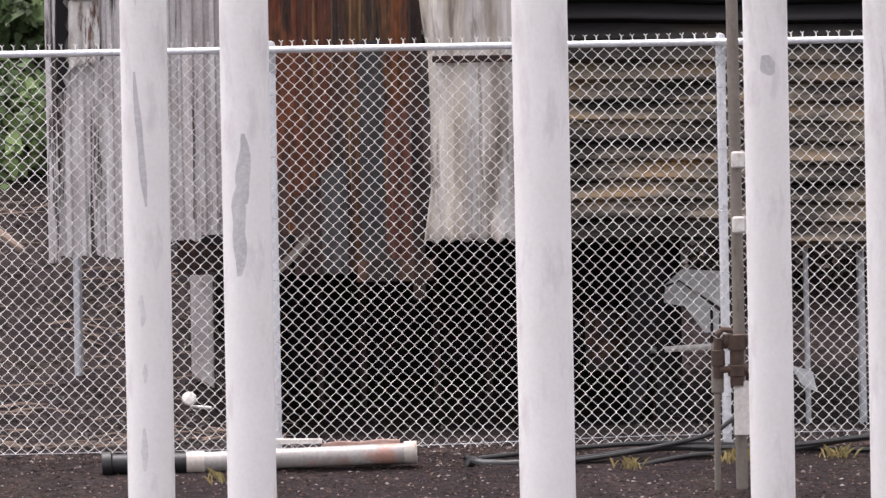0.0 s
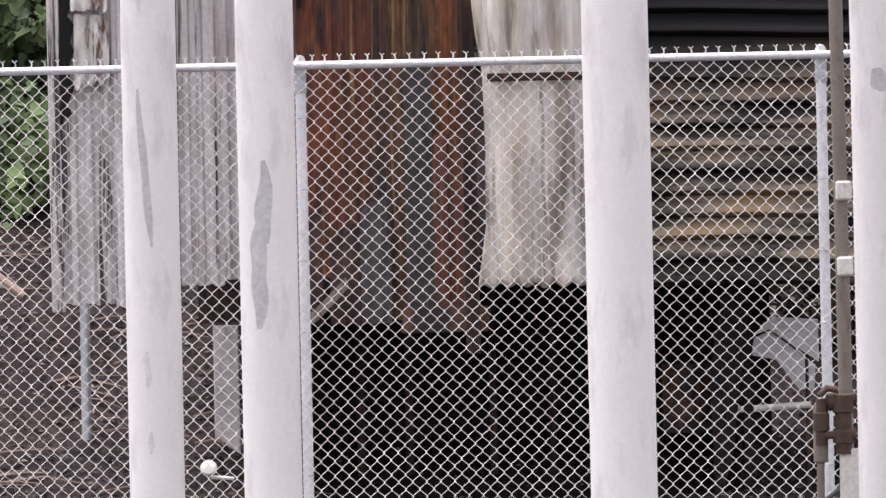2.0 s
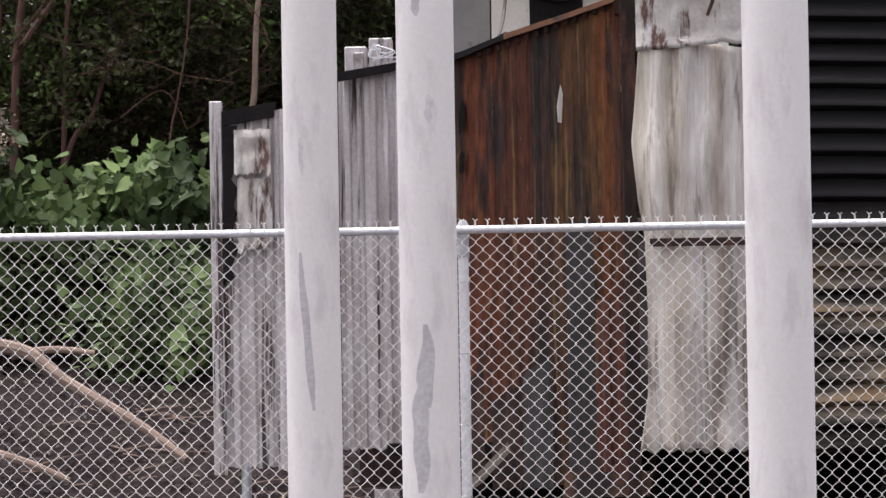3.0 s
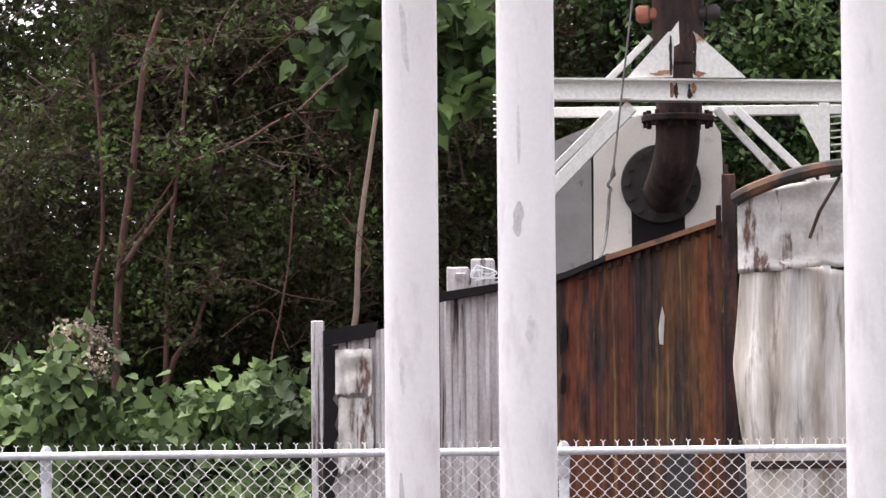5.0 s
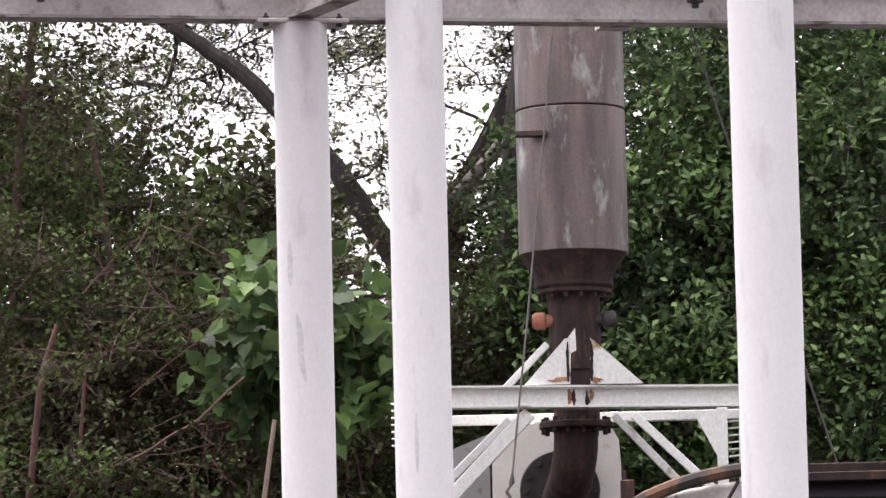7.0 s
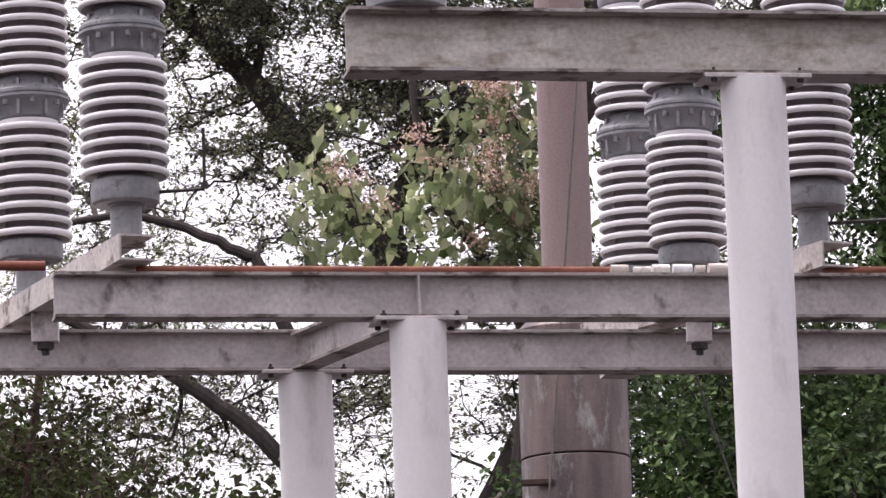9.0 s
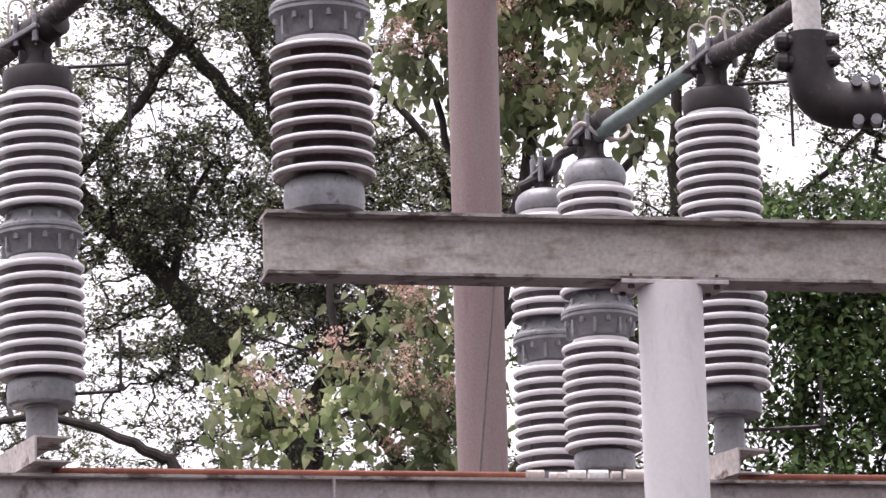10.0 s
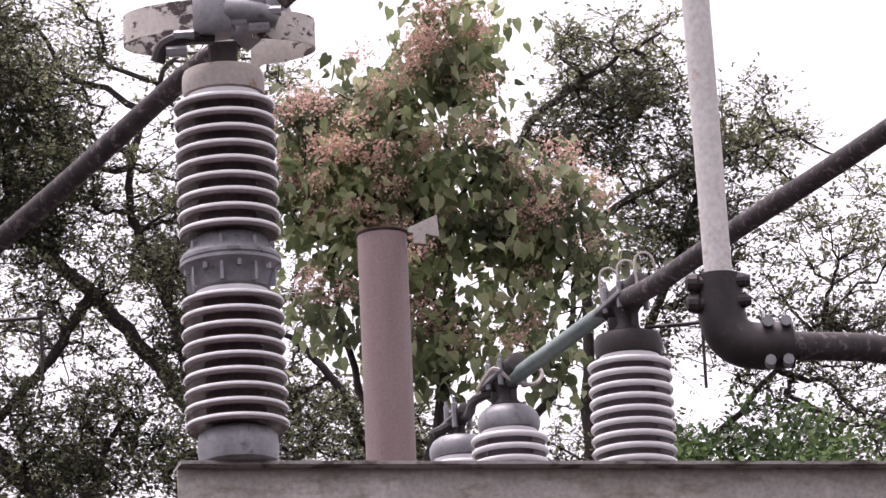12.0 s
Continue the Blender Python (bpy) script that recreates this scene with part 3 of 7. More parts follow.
for dx, ln, r, m in ((1.03, 0.09, 0.026, M_CAPTAN), (1.15, 0.09, 0.016, M_OFFWHITE), (1.25, 0.09, 0.028, M_OFFWHITE), (1.36, 0.10, 0.03, M_CANVAS), (1.48, 0.05, 0.024, M_CAPTAN), (1.55, 0.10, 0.034, M_CAPTAN), (1.66, 0.12, 0.02, M_GALV)):
    bm = bmesh.new()
    tube(bm, [on_line(P2, dx, 6.918), on_line(P2, dx + ln, 6.918)], r, 10)
    part("fitting", bm, m, coup, "", True)


def cross_arm(near, far, label, hang=(0.56,)):
    """A channel arm laid over the beams, with hanging bolts under it."""
    near, far = Vector(near), Vector(far)
    t = thing("cross_arm", near, label, "steel arm", "insulator arms")
    bm = bmesh.new()
    d = (far - near).normalized()
    s = d.cross(Vector((0, 0, 1)))
    w, h, k = 0.095, 0.135, 0.011
    prof = [(-w, 0), (w, 0), (w, k), (-w + k, k), (-w + k, h - k), (w, h - k), (w, h), (-w, h)]
    ra = [bm.verts.new(near + s * p + Vector((0, 0, q))) for p, q in prof]
    rb = [bm.verts.new(far + s * p + Vector((0, 0, q))) for p, q in prof]
    for i in range(8):
        j = (i + 1) % 8
        bm.faces.new((ra[i], ra[j], rb[j], rb[i]))
    for r in (ra, rb):
        for q in ((0, 1, 2, 3), (0, 3, 4, 7), (4, 5, 6, 7)):
            bm.faces.new([r[i] for i in q])
    part("channel", bm, M_ARM, t)
    for u in hang:
        p = near.lerp(far, u)
        bm = bmesh.new()
        box(bm, (p.x - 0.07, p.y - 0.05, p.z - 0.16), (p.x + 0.07, p.y + 0.05, p.z + 0.01), None, 0.004)
        hanger = part("hanger_block", bm, M_BEAM, t)
        bm = bmesh.new()
        lathe(bm, [(0.045, -0.035), (0.045, 0.0)], (p.x, p.y, p.z - 0.16), 6)
        lathe(bm, [(0.02, -0.065), (0.02, -0.034)], (p.x, p.y, p.z - 0.16), 8)
        part("nut", bm, M_DARKIRON, hanger)
    return t


ARM_Z = 6.925
cross_arm((-2.53, 27.98, ARM_Z), (-3.65, 30.5, ARM_Z), "weathered steel channel arm carrying post insulators")
cross_arm((1.05, 28.95, ARM_Z), (-0.25, 31.2, ARM_Z), "weathered steel channel arm carrying post insulators")
cross_arm((0.15, 31.0, 6.93), (-0.15, 32.3, 6.93), "weathered steel channel arm behind the beams", ())


# ---- insulators ----
def insulator_unit(bm_shed, bm_body, place, z0, z1, rad, core, n):
    """Porcelain discs on a core between z0 and z1."""
    pitch = (z1 - z0) / n
    prof = [(core * 0.9, z0)]
    for i in range(n):
        z = z0 + pitch * (i + 0.28)
        prof += [(core, z + pitch * 0.06), (rad * 0.78, z + pitch * 0.02), (rad * 0.88, z - pitch * 0.14), (rad * 0.93, z - pitch * 0.27), (rad * 0.97, z - pitch * 0.24), (rad * 0.998, z - pitch * 0.08), (rad * 0.995, z + pitch * 0.07), (rad * 0.965, z + pitch * 0.17), (rad * 0.88, z + pitch * 0.25), (core * 1.06, z + pitch * 0.42), (core, z + pitch * 0.48)]
    prof.append((core * 0.9, z1))
    lathe(bm_shed, prof, place, 40)


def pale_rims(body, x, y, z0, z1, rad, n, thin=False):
    """The sky-lit edge of each disc, its light painted as a pale ring a disc on shared mesh data."""
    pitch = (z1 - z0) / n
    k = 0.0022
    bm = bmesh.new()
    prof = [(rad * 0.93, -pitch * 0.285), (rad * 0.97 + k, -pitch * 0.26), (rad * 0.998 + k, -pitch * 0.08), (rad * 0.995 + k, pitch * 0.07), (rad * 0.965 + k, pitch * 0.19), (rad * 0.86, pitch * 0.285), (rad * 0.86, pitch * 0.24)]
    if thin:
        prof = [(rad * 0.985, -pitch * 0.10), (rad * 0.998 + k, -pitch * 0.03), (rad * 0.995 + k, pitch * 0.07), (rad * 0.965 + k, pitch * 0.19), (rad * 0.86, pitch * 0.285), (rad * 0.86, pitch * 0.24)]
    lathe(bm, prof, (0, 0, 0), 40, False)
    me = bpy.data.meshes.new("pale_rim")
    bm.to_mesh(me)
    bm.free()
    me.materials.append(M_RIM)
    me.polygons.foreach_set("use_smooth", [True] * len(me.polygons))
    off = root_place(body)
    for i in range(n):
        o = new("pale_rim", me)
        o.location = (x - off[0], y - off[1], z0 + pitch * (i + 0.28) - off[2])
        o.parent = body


def insulator(x, y, base, z_joint_a, z_joint_b, top, rad, n_low, n_up, label, pedestal=0.0, base_h=0.10, cap_h=0.11, cap=None, body=None):
    """A two-piece post insulator: foot, porcelain, metal joint, porcelain, cap."""
    t = thing("post_insulator", (x, y, base - pedestal), label, "insulator", "post insulators")
    core = rad * 0.58
    if pedestal:
        bm = bmesh.new()
        lathe(bm, [(0.10, -pedestal), (0.10, -pedestal + 0.012), (0.082, -pedestal + 0.02), (0.082, -0.012), (0.10, -0.006), (0.10, 0.0)], (x, y, base), 20)
        part("pedestal", bm, M_CASTING, t, "", True)
    bm = bmesh.new()
    lathe(bm, [(rad * 0.70, 0), (rad * 0.76, 0.012), (rad * 0.79, base_h * 0.5), (rad * 0.76, base_h * 0.85), (rad * 0.66, base_h)], (x, y, base), 32)
    part("foot_casting", bm, M_CASTING, t, "", True)
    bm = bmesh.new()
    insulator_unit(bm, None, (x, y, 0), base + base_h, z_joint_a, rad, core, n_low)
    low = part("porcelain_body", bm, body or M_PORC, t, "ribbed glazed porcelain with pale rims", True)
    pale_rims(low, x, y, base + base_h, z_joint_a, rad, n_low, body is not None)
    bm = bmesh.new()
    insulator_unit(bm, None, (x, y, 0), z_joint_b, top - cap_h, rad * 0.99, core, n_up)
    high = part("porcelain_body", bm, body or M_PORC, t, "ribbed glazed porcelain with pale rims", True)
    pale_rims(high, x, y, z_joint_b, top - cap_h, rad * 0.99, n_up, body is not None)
    for zn in (z_joint_a, top - cap_h):
        bm = bmesh.new()
        lathe(bm, [(rad * 0.60, -0.040), (rad * 0.72, -0.034), (rad * 0.72, 0.0), (rad * 0.60, 0.003)], (x, y, zn), 32)
        part("cement_neck", bm, M_RIM, t, "white cement neck", True)
    bm = bmesh.new()
    h = z_joint_b - z_joint_a
    lathe(bm, [(rad * 0.66, 0), (rad * 0.74, h * 0.05), (rad * 0.84, h * 0.36), (rad * 0.99, h * 0.46), (rad * 0.99, h * 0.52), (rad * 0.95, h * 0.53), (rad * 0.98, h * 0.56), (rad * 0.98, h * 0.62), (rad * 0.80, h * 0.78), (rad * 0.72, h * 0.95), (rad * 0.66, h)], (x, y, z_joint_a), 36)
    joint = part("joint_flange", bm, M_CASTING, t, "grey cast flange", True)
    for k in range(8):
        a = 2 * math.pi * (k + 0.3) / 8
        bm = bmesh.new()
        px, py = x + rad * 0.86 * math.cos(a), y + rad * 0.86 * math.sin(a)
        lathe(bm, [(0.016, h * 0.30), (0.016, h * 0.72)], (px, py, z_joint_a), 6)
        part("flange_bolt", bm, M_CASTING, joint)
        bm = bmesh.new()
        c, s = math.cos(a + 0.39), math.sin(a + 0.39)
        m = Matrix.Translation((x, y, z_joint_a)) @ Matrix.Rotation(a + 0.39, 4, "Z")
        box(bm, (rad * 0.62, -0.008, h * 0.06), (rad * 0.88, 0.008, h * 0.86), m)
        part("flange_rib", bm, M_CASTING, joint)
    bm = bmesh.new()
    flat = [(rad * 0.66, 0), (rad * 0.78, cap_h * 0.06), (rad * 0.81, cap_h * 0.3), (rad * 0.80, cap_h * 0.75), (rad * 0.76, cap_h * 0.94), (rad * 0.55, cap_h)]
    lathe(bm, flat if cap is not M_CASTING else [(rad * 0.66, 0), (rad * 0.78, cap_h * 0.06), (rad * 0.815, cap_h * 0.25), (rad * 0.80, cap_h * 0.55), (rad * 0.72, cap_h * 0.80), (rad * 0.58, cap_h * 0.97), (rad * 0.40, cap_h)], (x, y, top - cap_h), 28)
    part("cap", bm, cap or M_DARKIRON, t, "", True)
    return t


INS_F = (-1.083, 27.0 - 0.38)
y_f = P3[1] + (INS_F[0] - P3[0]) * math.tan(YAW)
kf = y_f / 27.0
insulator(-1.083 * kf, y_f, 7.838, 8.705, 8.985, 9.843, 0.2535, 9, 9, "tall ribbed grey-white porcelain insulator on a beam end", base_h=0.174, cap_h=0.133, cap=M_CAPTAN, body=M_PORCB)
insulator(-2.612, 28.3, 7.273, 8.05, 8.303, 9.06, 0.229, 9, 9, "ribbed grey-white porcelain insulator on a steel arm", pedestal=0.213, base_h=0.144, cap_h=0.122)
insulator(-3.25, 29.6, 7.245, 8.01, 8.253, 9.025, 0.226, 9, 9, "ribbed grey-white porcelain insulator behind another", pedestal=0.185, base_h=0.119, cap_h=0.135)
insulator(0.285, 30.3, 7.20, 7.943, 8.197, 8.953, 0.215, 9, 9, "ribbed grey-white porcelain insulator between beams", pedestal=0.14, base_h=0.127, cap_h=0.139, cap=M_CASTING)
insulator(0.008, 31.5, 7.30, 8.06, 8.32, 9.08, 0.217, 9, 9, "ribbed grey-white porcelain insulator standing farther back", pedestal=0.235, base_h=0.14, cap_h=0.13, cap=M_CASTING)
insulator(0.937, 29.2, 7.277, 8.044, 8.316, 9.05, 0.228, 9, 9, "ribbed grey-white porcelain insulator on a steel arm", pedestal=0.217, base_h=0.15, cap_h=0.125)


# ---- bus clamps, tubes and the grading ring ----
def at(x, z, y0, y1):
    """The place at depth y1 on the line of sight of (x, z) at depth y0."""
    return (x * y1 / y0, y1, 1.6 + (z - 1.6) * y1 / y0)


A_TOP = Vector((-2.612, 28.3, 9.06))
B_TOP = Vector((-3.25, 29.6, 9.025))
D_TOP = Vector((0.285, 30.3, 8.953))
C_TOP = Vector((0.008, 31.5, 9.08))
E_TOP = Vector((0.937, 29.2, 9.05))
F_TOP = Vector((-1.083 * kf, y_f, 9.843))


def bus_tube(label, pts, r, material):
    bm = bmesh.new()
    tube(bm, smooth_line(pts, 4), r, 16)
    return solid("bus_tube", bm, material, label, "bus tube", "bus tubes", smooth=True)


f_axis = Vector(at(-0.90, 10.22, 27.0, y_f))
bus_tube("thick dark weathered bus tube sloping between insulators", [B_TOP + Vector((-0.4, 0.5, 0.02)), B_TOP + Vector((0, 0, 0.22)), A_TOP + Vector((0.02, 0, 0.24)), Vector(at(-1.90, 9.41, 27.0, 27.4)), Vector(at(-1.29, 9.93, 27.0, 26.75)), f_axis, f_axis + Vector((0.62, -0.35, 0.42))], 0.056, M_BUS)
bus_tube("greenish bus tube between two insulator tops", [D_TOP + Vector((-0.10, 0.15, 0.10)), D_TOP + Vector((0, 0, 0.14)), E_TOP + Vector((-0.02, 0, 0.20))], 0.045, M_BUSG)
bus_tube("thick dark weathered bus tube rising from an insulator", [E_TOP + Vector((-0.05, 0.06, 0.20)), Vector(at(1.046, 9.0, 28.0, 28.8)), Vector(at(1.5, 9.285, 28.0, 28.0)), Vector(at(2.04, 9.604, 28.0, 27.2)), Vector(at(2.9, 10.13, 28.0, 26.0))], 0.056, M_BUS)


def clamp(top, along, label, hooks=2, size=1.0):
    """A bolted bus clamp on an insulator's cap."""
    t = thing("bus_clamp", top, label, "clamp", "bus clamps")
    d = Vector(along).normalized()
    a = math.atan2(d.y, d.x)
    m = Matrix.Translation(top) @ Matrix.Rotation(a, 4, "Z") @ Matrix.Scale(size, 4)
    bm = bmesh.new()
    lathe(bm, [(0.115, -0.012), (0.115, 0.014), (0.080, 0.024), (0.058, 0.06), (0.062, 0.11), (0.085, 0.16)], (0, 0, 0), 14)
    for k in range(3):
        box(bm, (-0.012, 0.03, 0.01), (0.012, 0.10, 0.10), Matrix.Rotation(2.1 * k + 0.5, 4, "Z"), 0.004)
    bmesh.ops.transform(bm, matrix=m, verts=bm.verts)
    body = part("base_block", bm, M_DARKIRON, t, "", True)
    bm = bmesh.new()
    tube(bm, [m @ Vector((q, 0, 0.20 + 0.25 * q)) for q in (-0.15, -0.14, -0.05, -0.045, 0.045, 0.05, 0.16, 0.17)], [k * size for k in (0.060, 0.078, 0.078, 0.092, 0.092, 0.080, 0.080, 0.060)], 14)
    part("saddle", bm, M_DARKIRON, t, "", True)
    bm = bmesh.new()
    box(bm, (-0.13, -0.11, 0.165), (0.14, 0.11, 0.195), m @ Matrix.Rotation(-0.24, 4, "Y"), 0.006)
    part("keeper_plate", bm, M_CASTING, t)
    for sx in (-0.07, 0.07):
        for sy in (-0.085, 0.085):
            bm = bmesh.new()
            p = m @ Vector((sx, sy, 0.20))
            lathe(bm, [(0.017, -0.07), (0.017, 0.07), (0.010, 0.075), (0.010, 0.10)], p, 6)
            part("clamp_bolt", bm, M_CASTING, body)
    for k in range(hooks):
        bm = bmesh.new()
        x = -0.13 + 0.17 * k
        pts = [m @ Vector(p) for p in ((x, -0.05, 0.12), (x - 0.02, -0.06, 0.34), (x, -0.03, 0.40), (x + 0.03, 0.02, 0.37), (x + 0.035, 0.05, 0.22))]
        tube(bm, smooth_line(pts, 4), 0.0075, 6)
        part("arcing_hook", bm, M_CAPTAN, t, "bent pale metal rod", True)
    return t


def gap_rod(p, reach, drop):
    """A thin bracket with a hanging rod beside an insulator."""
    t = thing("arcing_rod", p, "thin dark bracket with an upright rod beside an insulator", "rod", "arcing rods")
    p = Vector(p)
    bm = bmesh.new()
    tube(bm, [p, p + Vector((reach, 0, 0.01))], 0.010, 6)
    bracket = part("bracket", bm, M_DARKIRON, t)
    bm = bmesh.new()
    q = p + Vector((reach, 0, 0.03))
    tube(bm, [q, q + Vector((0, 0, drop))], 0.009, 6)
    lathe(bm, [(0.02, -0.015), (0.02, 0.015)], q, 6)
    part("rod", bm, M_DARKIRON, bracket)


clamp(A_TOP, (1.6, -1.3, 0), "dark bolted bus clamp with bent rods on an insulator")
clamp(B_TOP, (0.6, -1.3, 0), "dark bolted bus clamp on an insulator")
clamp(E_TOP, (0.9, -1.4, 0), "dark bolted bus clamp with bent rods on an insulator", 3)
clamp(D_TOP, (0.7, -1.1, 0), "dark swivel clamp with brass strap", 0, 0.9)
clamp(C_TOP, (0.7, -1.1, 0), "dark bolted clamp on the farther insulator", 0, 0.6)
gap_rod(A_TOP + Vector((0.10, -0.03, 0.0)), 0.38, -0.36)
gap_rod(E_TOP + Vector((0.10, -0.03, 0.03)), 0.30, -0.38)
gap_rod((A_TOP.x + 0.07, A_TOP.y - 0.02, 7.33), 0.34, 0.30)
gap_rod((E_TOP.x + 0.07, E_TOP.y - 0.02, 7.20), 0.42, 0.25)
# brass strap and link between the two back insulators
bm = bmesh.new()
tube(bm, smooth_line([C_TOP + Vector((-0.15, 0, 0.03)), C_TOP + Vector((0.05, -0.1, 0.10)), D_TOP + Vector((-0.18, 0.2, 0.10)), D_TOP + Vector((0.0, 0.05, 0.13))], 4), 0.028, 8)
solid("link_bar", bm, M_DARKIRON, "dark flat link between two insulator tops", "link bar", smooth=True)
bm = bmesh.new()
tube(bm, smooth_line([D_TOP + Vector(p) for p in ((-0.16, -0.05, 0.10), (-0.07, -0.10, 0.20), (0.03, -0.10, 0.13), (0.14, -0.06, 0.11), (0.20, -0.02, 0.17), (0.17, 0.0, 0.24))], 5), 0.012, 6)
solid("brass_strap", bm, M_CAPTAN, "bent brass strap over a clamp", "strap", smooth=True)


def build_ring():
    t = thing("grading_ring", F_TOP, "flat white metal ring with dark peeling paint on an insulator top", "metal ring")
    m_ring = surface("ring_paint", (0.66, 0.61, 0.56), (0.56, 0.51, 0.46), 0.6, scale=4, third=(0.07, 0.05, 0.05), third_at=(0.53, 0.57), third_scale=8, third_stretch=(1, 1, 1.6))
    cx, cy = F_TOP.x - 0.01, F_TOP.y
    for a0, a1, dz in ((0.62, 1.48, 0.03), (1.62, 2.40, -0.03)):
        bm = bmesh.new()
        rows = []
        for i in range(41):
            a = math.pi * (a0 + (a1 - a0) * i / 40)
            x, y = cx + 0.475 * math.cos(a), cy + 0.25 * math.sin(a)
            n = Vector((math.cos(a), math.sin(a), 0))
            z = F_TOP.z + 0.12 + dz
            rows.append([bm.verts.new(Vector((x, y, z + h)) + n * k) for h, k in ((0, 0), (0.15, 0), (0.15, -0.008), (0, -0.008))])
        for a, b in zip(rows, rows[1:]):
            for k in range(4):
                bm.faces.new((a[k], a[(k + 1) % 4], b[(k + 1) % 4], b[k]))
        bm.faces.new(rows[0][::-1])
        bm.faces.new(rows[-1])
        part("band", bm, m_ring, t, "", False)
    bm = bmesh.new()
    box(bm, (cx - 0.055, cy - 0.08, F_TOP.z), (cx + 0.085, cy + 0.08, F_TOP.z + 0.14), None, 0.012)
    part("neck", bm, M_DARKIRON, t)
    bm = bmesh.new()
    lathe(bm, [(0.085, 0.0), (0.105, 0.03), (0.105, 0.20), (0.085, 0.24), (0.05, 0.25)], (cx - 0.01, cy - 0.26, F_TOP.z + 0.10), 16)
    part("clamp_block", bm, M_CASTING, t, "", True)
    bm = bmesh.new()
    tube(bm, [(cx - 0.05, cy - 0.27, F_TOP.z + 0.20), (cx + 0.08, cy - 0.28, F_TOP.z + 0.22), (cx + 0.22, cy - 0.28, F_TOP.z + 0.20), (cx + 0.30, cy - 0.26, F_TOP.z + 0.17)], [0.08, 0.075, 0.06, 0.045], 14)
    part("clamp_jaw", bm, M_CASTING, t, "", True)
    bm = bmesh.new()
    tube(bm, [f_axis - Vector((0.10, -0.05, 0.07)), f_axis + Vector((0.12, -0.06, 0.08))], 0.085, 16)
    part("clamp_sleeve", bm, M_CASTING, t, "", True)
    for dx, dz in ((0.10, 0.16), (0.21, 0.12), (0.20, 0.26), (-0.16, 0.10), (-0.20, 0.02), (0.27, 0.20)):
        bm = bmesh.new()
        tube(bm, [(cx + dx - 0.05, cy - 0.30, F_TOP.z + dz), (cx + dx + 0.05, cy - 0.30, F_TOP.z + dz)], 0.026, 6)
        part("clamp_bolt", bm, M_CASTING, t)
    bm = bmesh.new()
    tube(bm, smooth_line([(cx - 0.30, cy - 0.26, F_TOP.z - 0.02), (cx - 0.26, cy - 0.28, F_TOP.z + 0.06), (cx - 0.16, cy - 0.28, F_TOP.z + 0.09), (cx - 0.02, cy - 0.24, F_TOP.z + 0.10)], 4), 0.035, 8)
    part("bracket", bm, M_DARKIRON, t)


build_ring()


def build_drop_pipe():
    """White upright tube, black bolted elbow and the tube that leads away."""
    Y = 26.0
    t = thing("drop_tube", (1.28, Y, 8.1), "pale upright tube with black bolted elbow and dark level tube", "tube")
    bm = bmesh.new()
    tube(bm, [(1.285, Y, 8.40), (1.258, Y, 10.0), (1.235, Y, 11.4)], 0.068, 20)
    part("upright_tube", bm, M_OFFWHITE, t, "pale grey-white tube", True)
    bm = bmesh.new()
    tube(bm, [(1.54, Y, 8.145), (2.0, Y + 0.35, 8.20), (3.4, Y + 1.6, 8.20)], 0.070, 18)
    part("level_tube", bm, M_BUS, t, "dark weathered tube", True)
    bm = bmesh.new()
    tube(bm, smooth_line([(1.284, Y, 8.50), (1.286, Y, 8.33), (1.32, Y, 8.21), (1.42, Y, 8.15), (1.62, Y, 8.145)], 5), 0.114, 20)
    el = part("elbow", bm, M_DARKIRON, t, "black cast elbow", True)
    for z in (8.46, 8.36):
        bm = bmesh.new()
        tube(bm, [(1.120, Y - 0.05, z), (1.132, Y - 0.05, z), (1.175, Y - 0.05, z - 0.004), (1.19, Y - 0.05, z - 0.005), (1.40, Y - 0.05, z), (1.43, Y - 0.05, z)], [0.022, 0.042, 0.050, 0.036, 0.036, 0.022], 12)
        part("clamp_lug", bm, M_DARKIRON, el)
    for x in (1.50, 1.585):
        for z in (8.235, 8.045):
            bm = bmesh.new()
            tube(bm, [(x, Y - 0.13, z), (x, Y - 0.05, z)], 0.027, 8)
            part("clamp_nut", bm, M_CASTING, el)
    # support out at the beam
    insulator(3.35, 27.6, 7.838, 7.93, 7.97, 8.14, 0.15, 1, 1, "short porcelain stand-off on a beam", base_h=0.03, cap_h=0.04)


build_drop_pipe()


# ---- burnt sheds ----
def corrugated(bm, cols, rows, fx, fy, ftop, fbot):
    """A sheet: columns along u, rows up v, with top and bottom edges of their own."""
    g = []
    for i in range(cols + 1):
        u = i / cols
        x, top, bot = fx(u), ftop(u), fbot(u)
        g.append([bm.verts.new((x, fy(u, j / rows), bot + (top - bot) * j / rows)) for j in range(rows + 1)])
    for i in range(cols):
        for j in range(rows):
            bm.faces.new((g[i][j], g[i + 1][j], g[i + 1][j + 1], g[i][j + 1]))
    return bm


def thicken(ob, t=0.005):
    m = ob.modifiers.new("thickness", "SOLIDIFY")
    m.thickness = t
    return ob


def trapezoid(s, amp):
    s = s % 1.0
    return amp * (0 if s < 0.35 else (s - 0.35) / 0.15 if s < 0.5 else 1 if s < 0.85 else (1 - s) / 0.15)


def lerp_list(u, pts):
    for (a, p), (b, q) in zip(pts, pts[1:]):
        if u <= b:
            return p + (q - p) * (u - a) / (b - a)
    return pts[-1][1]


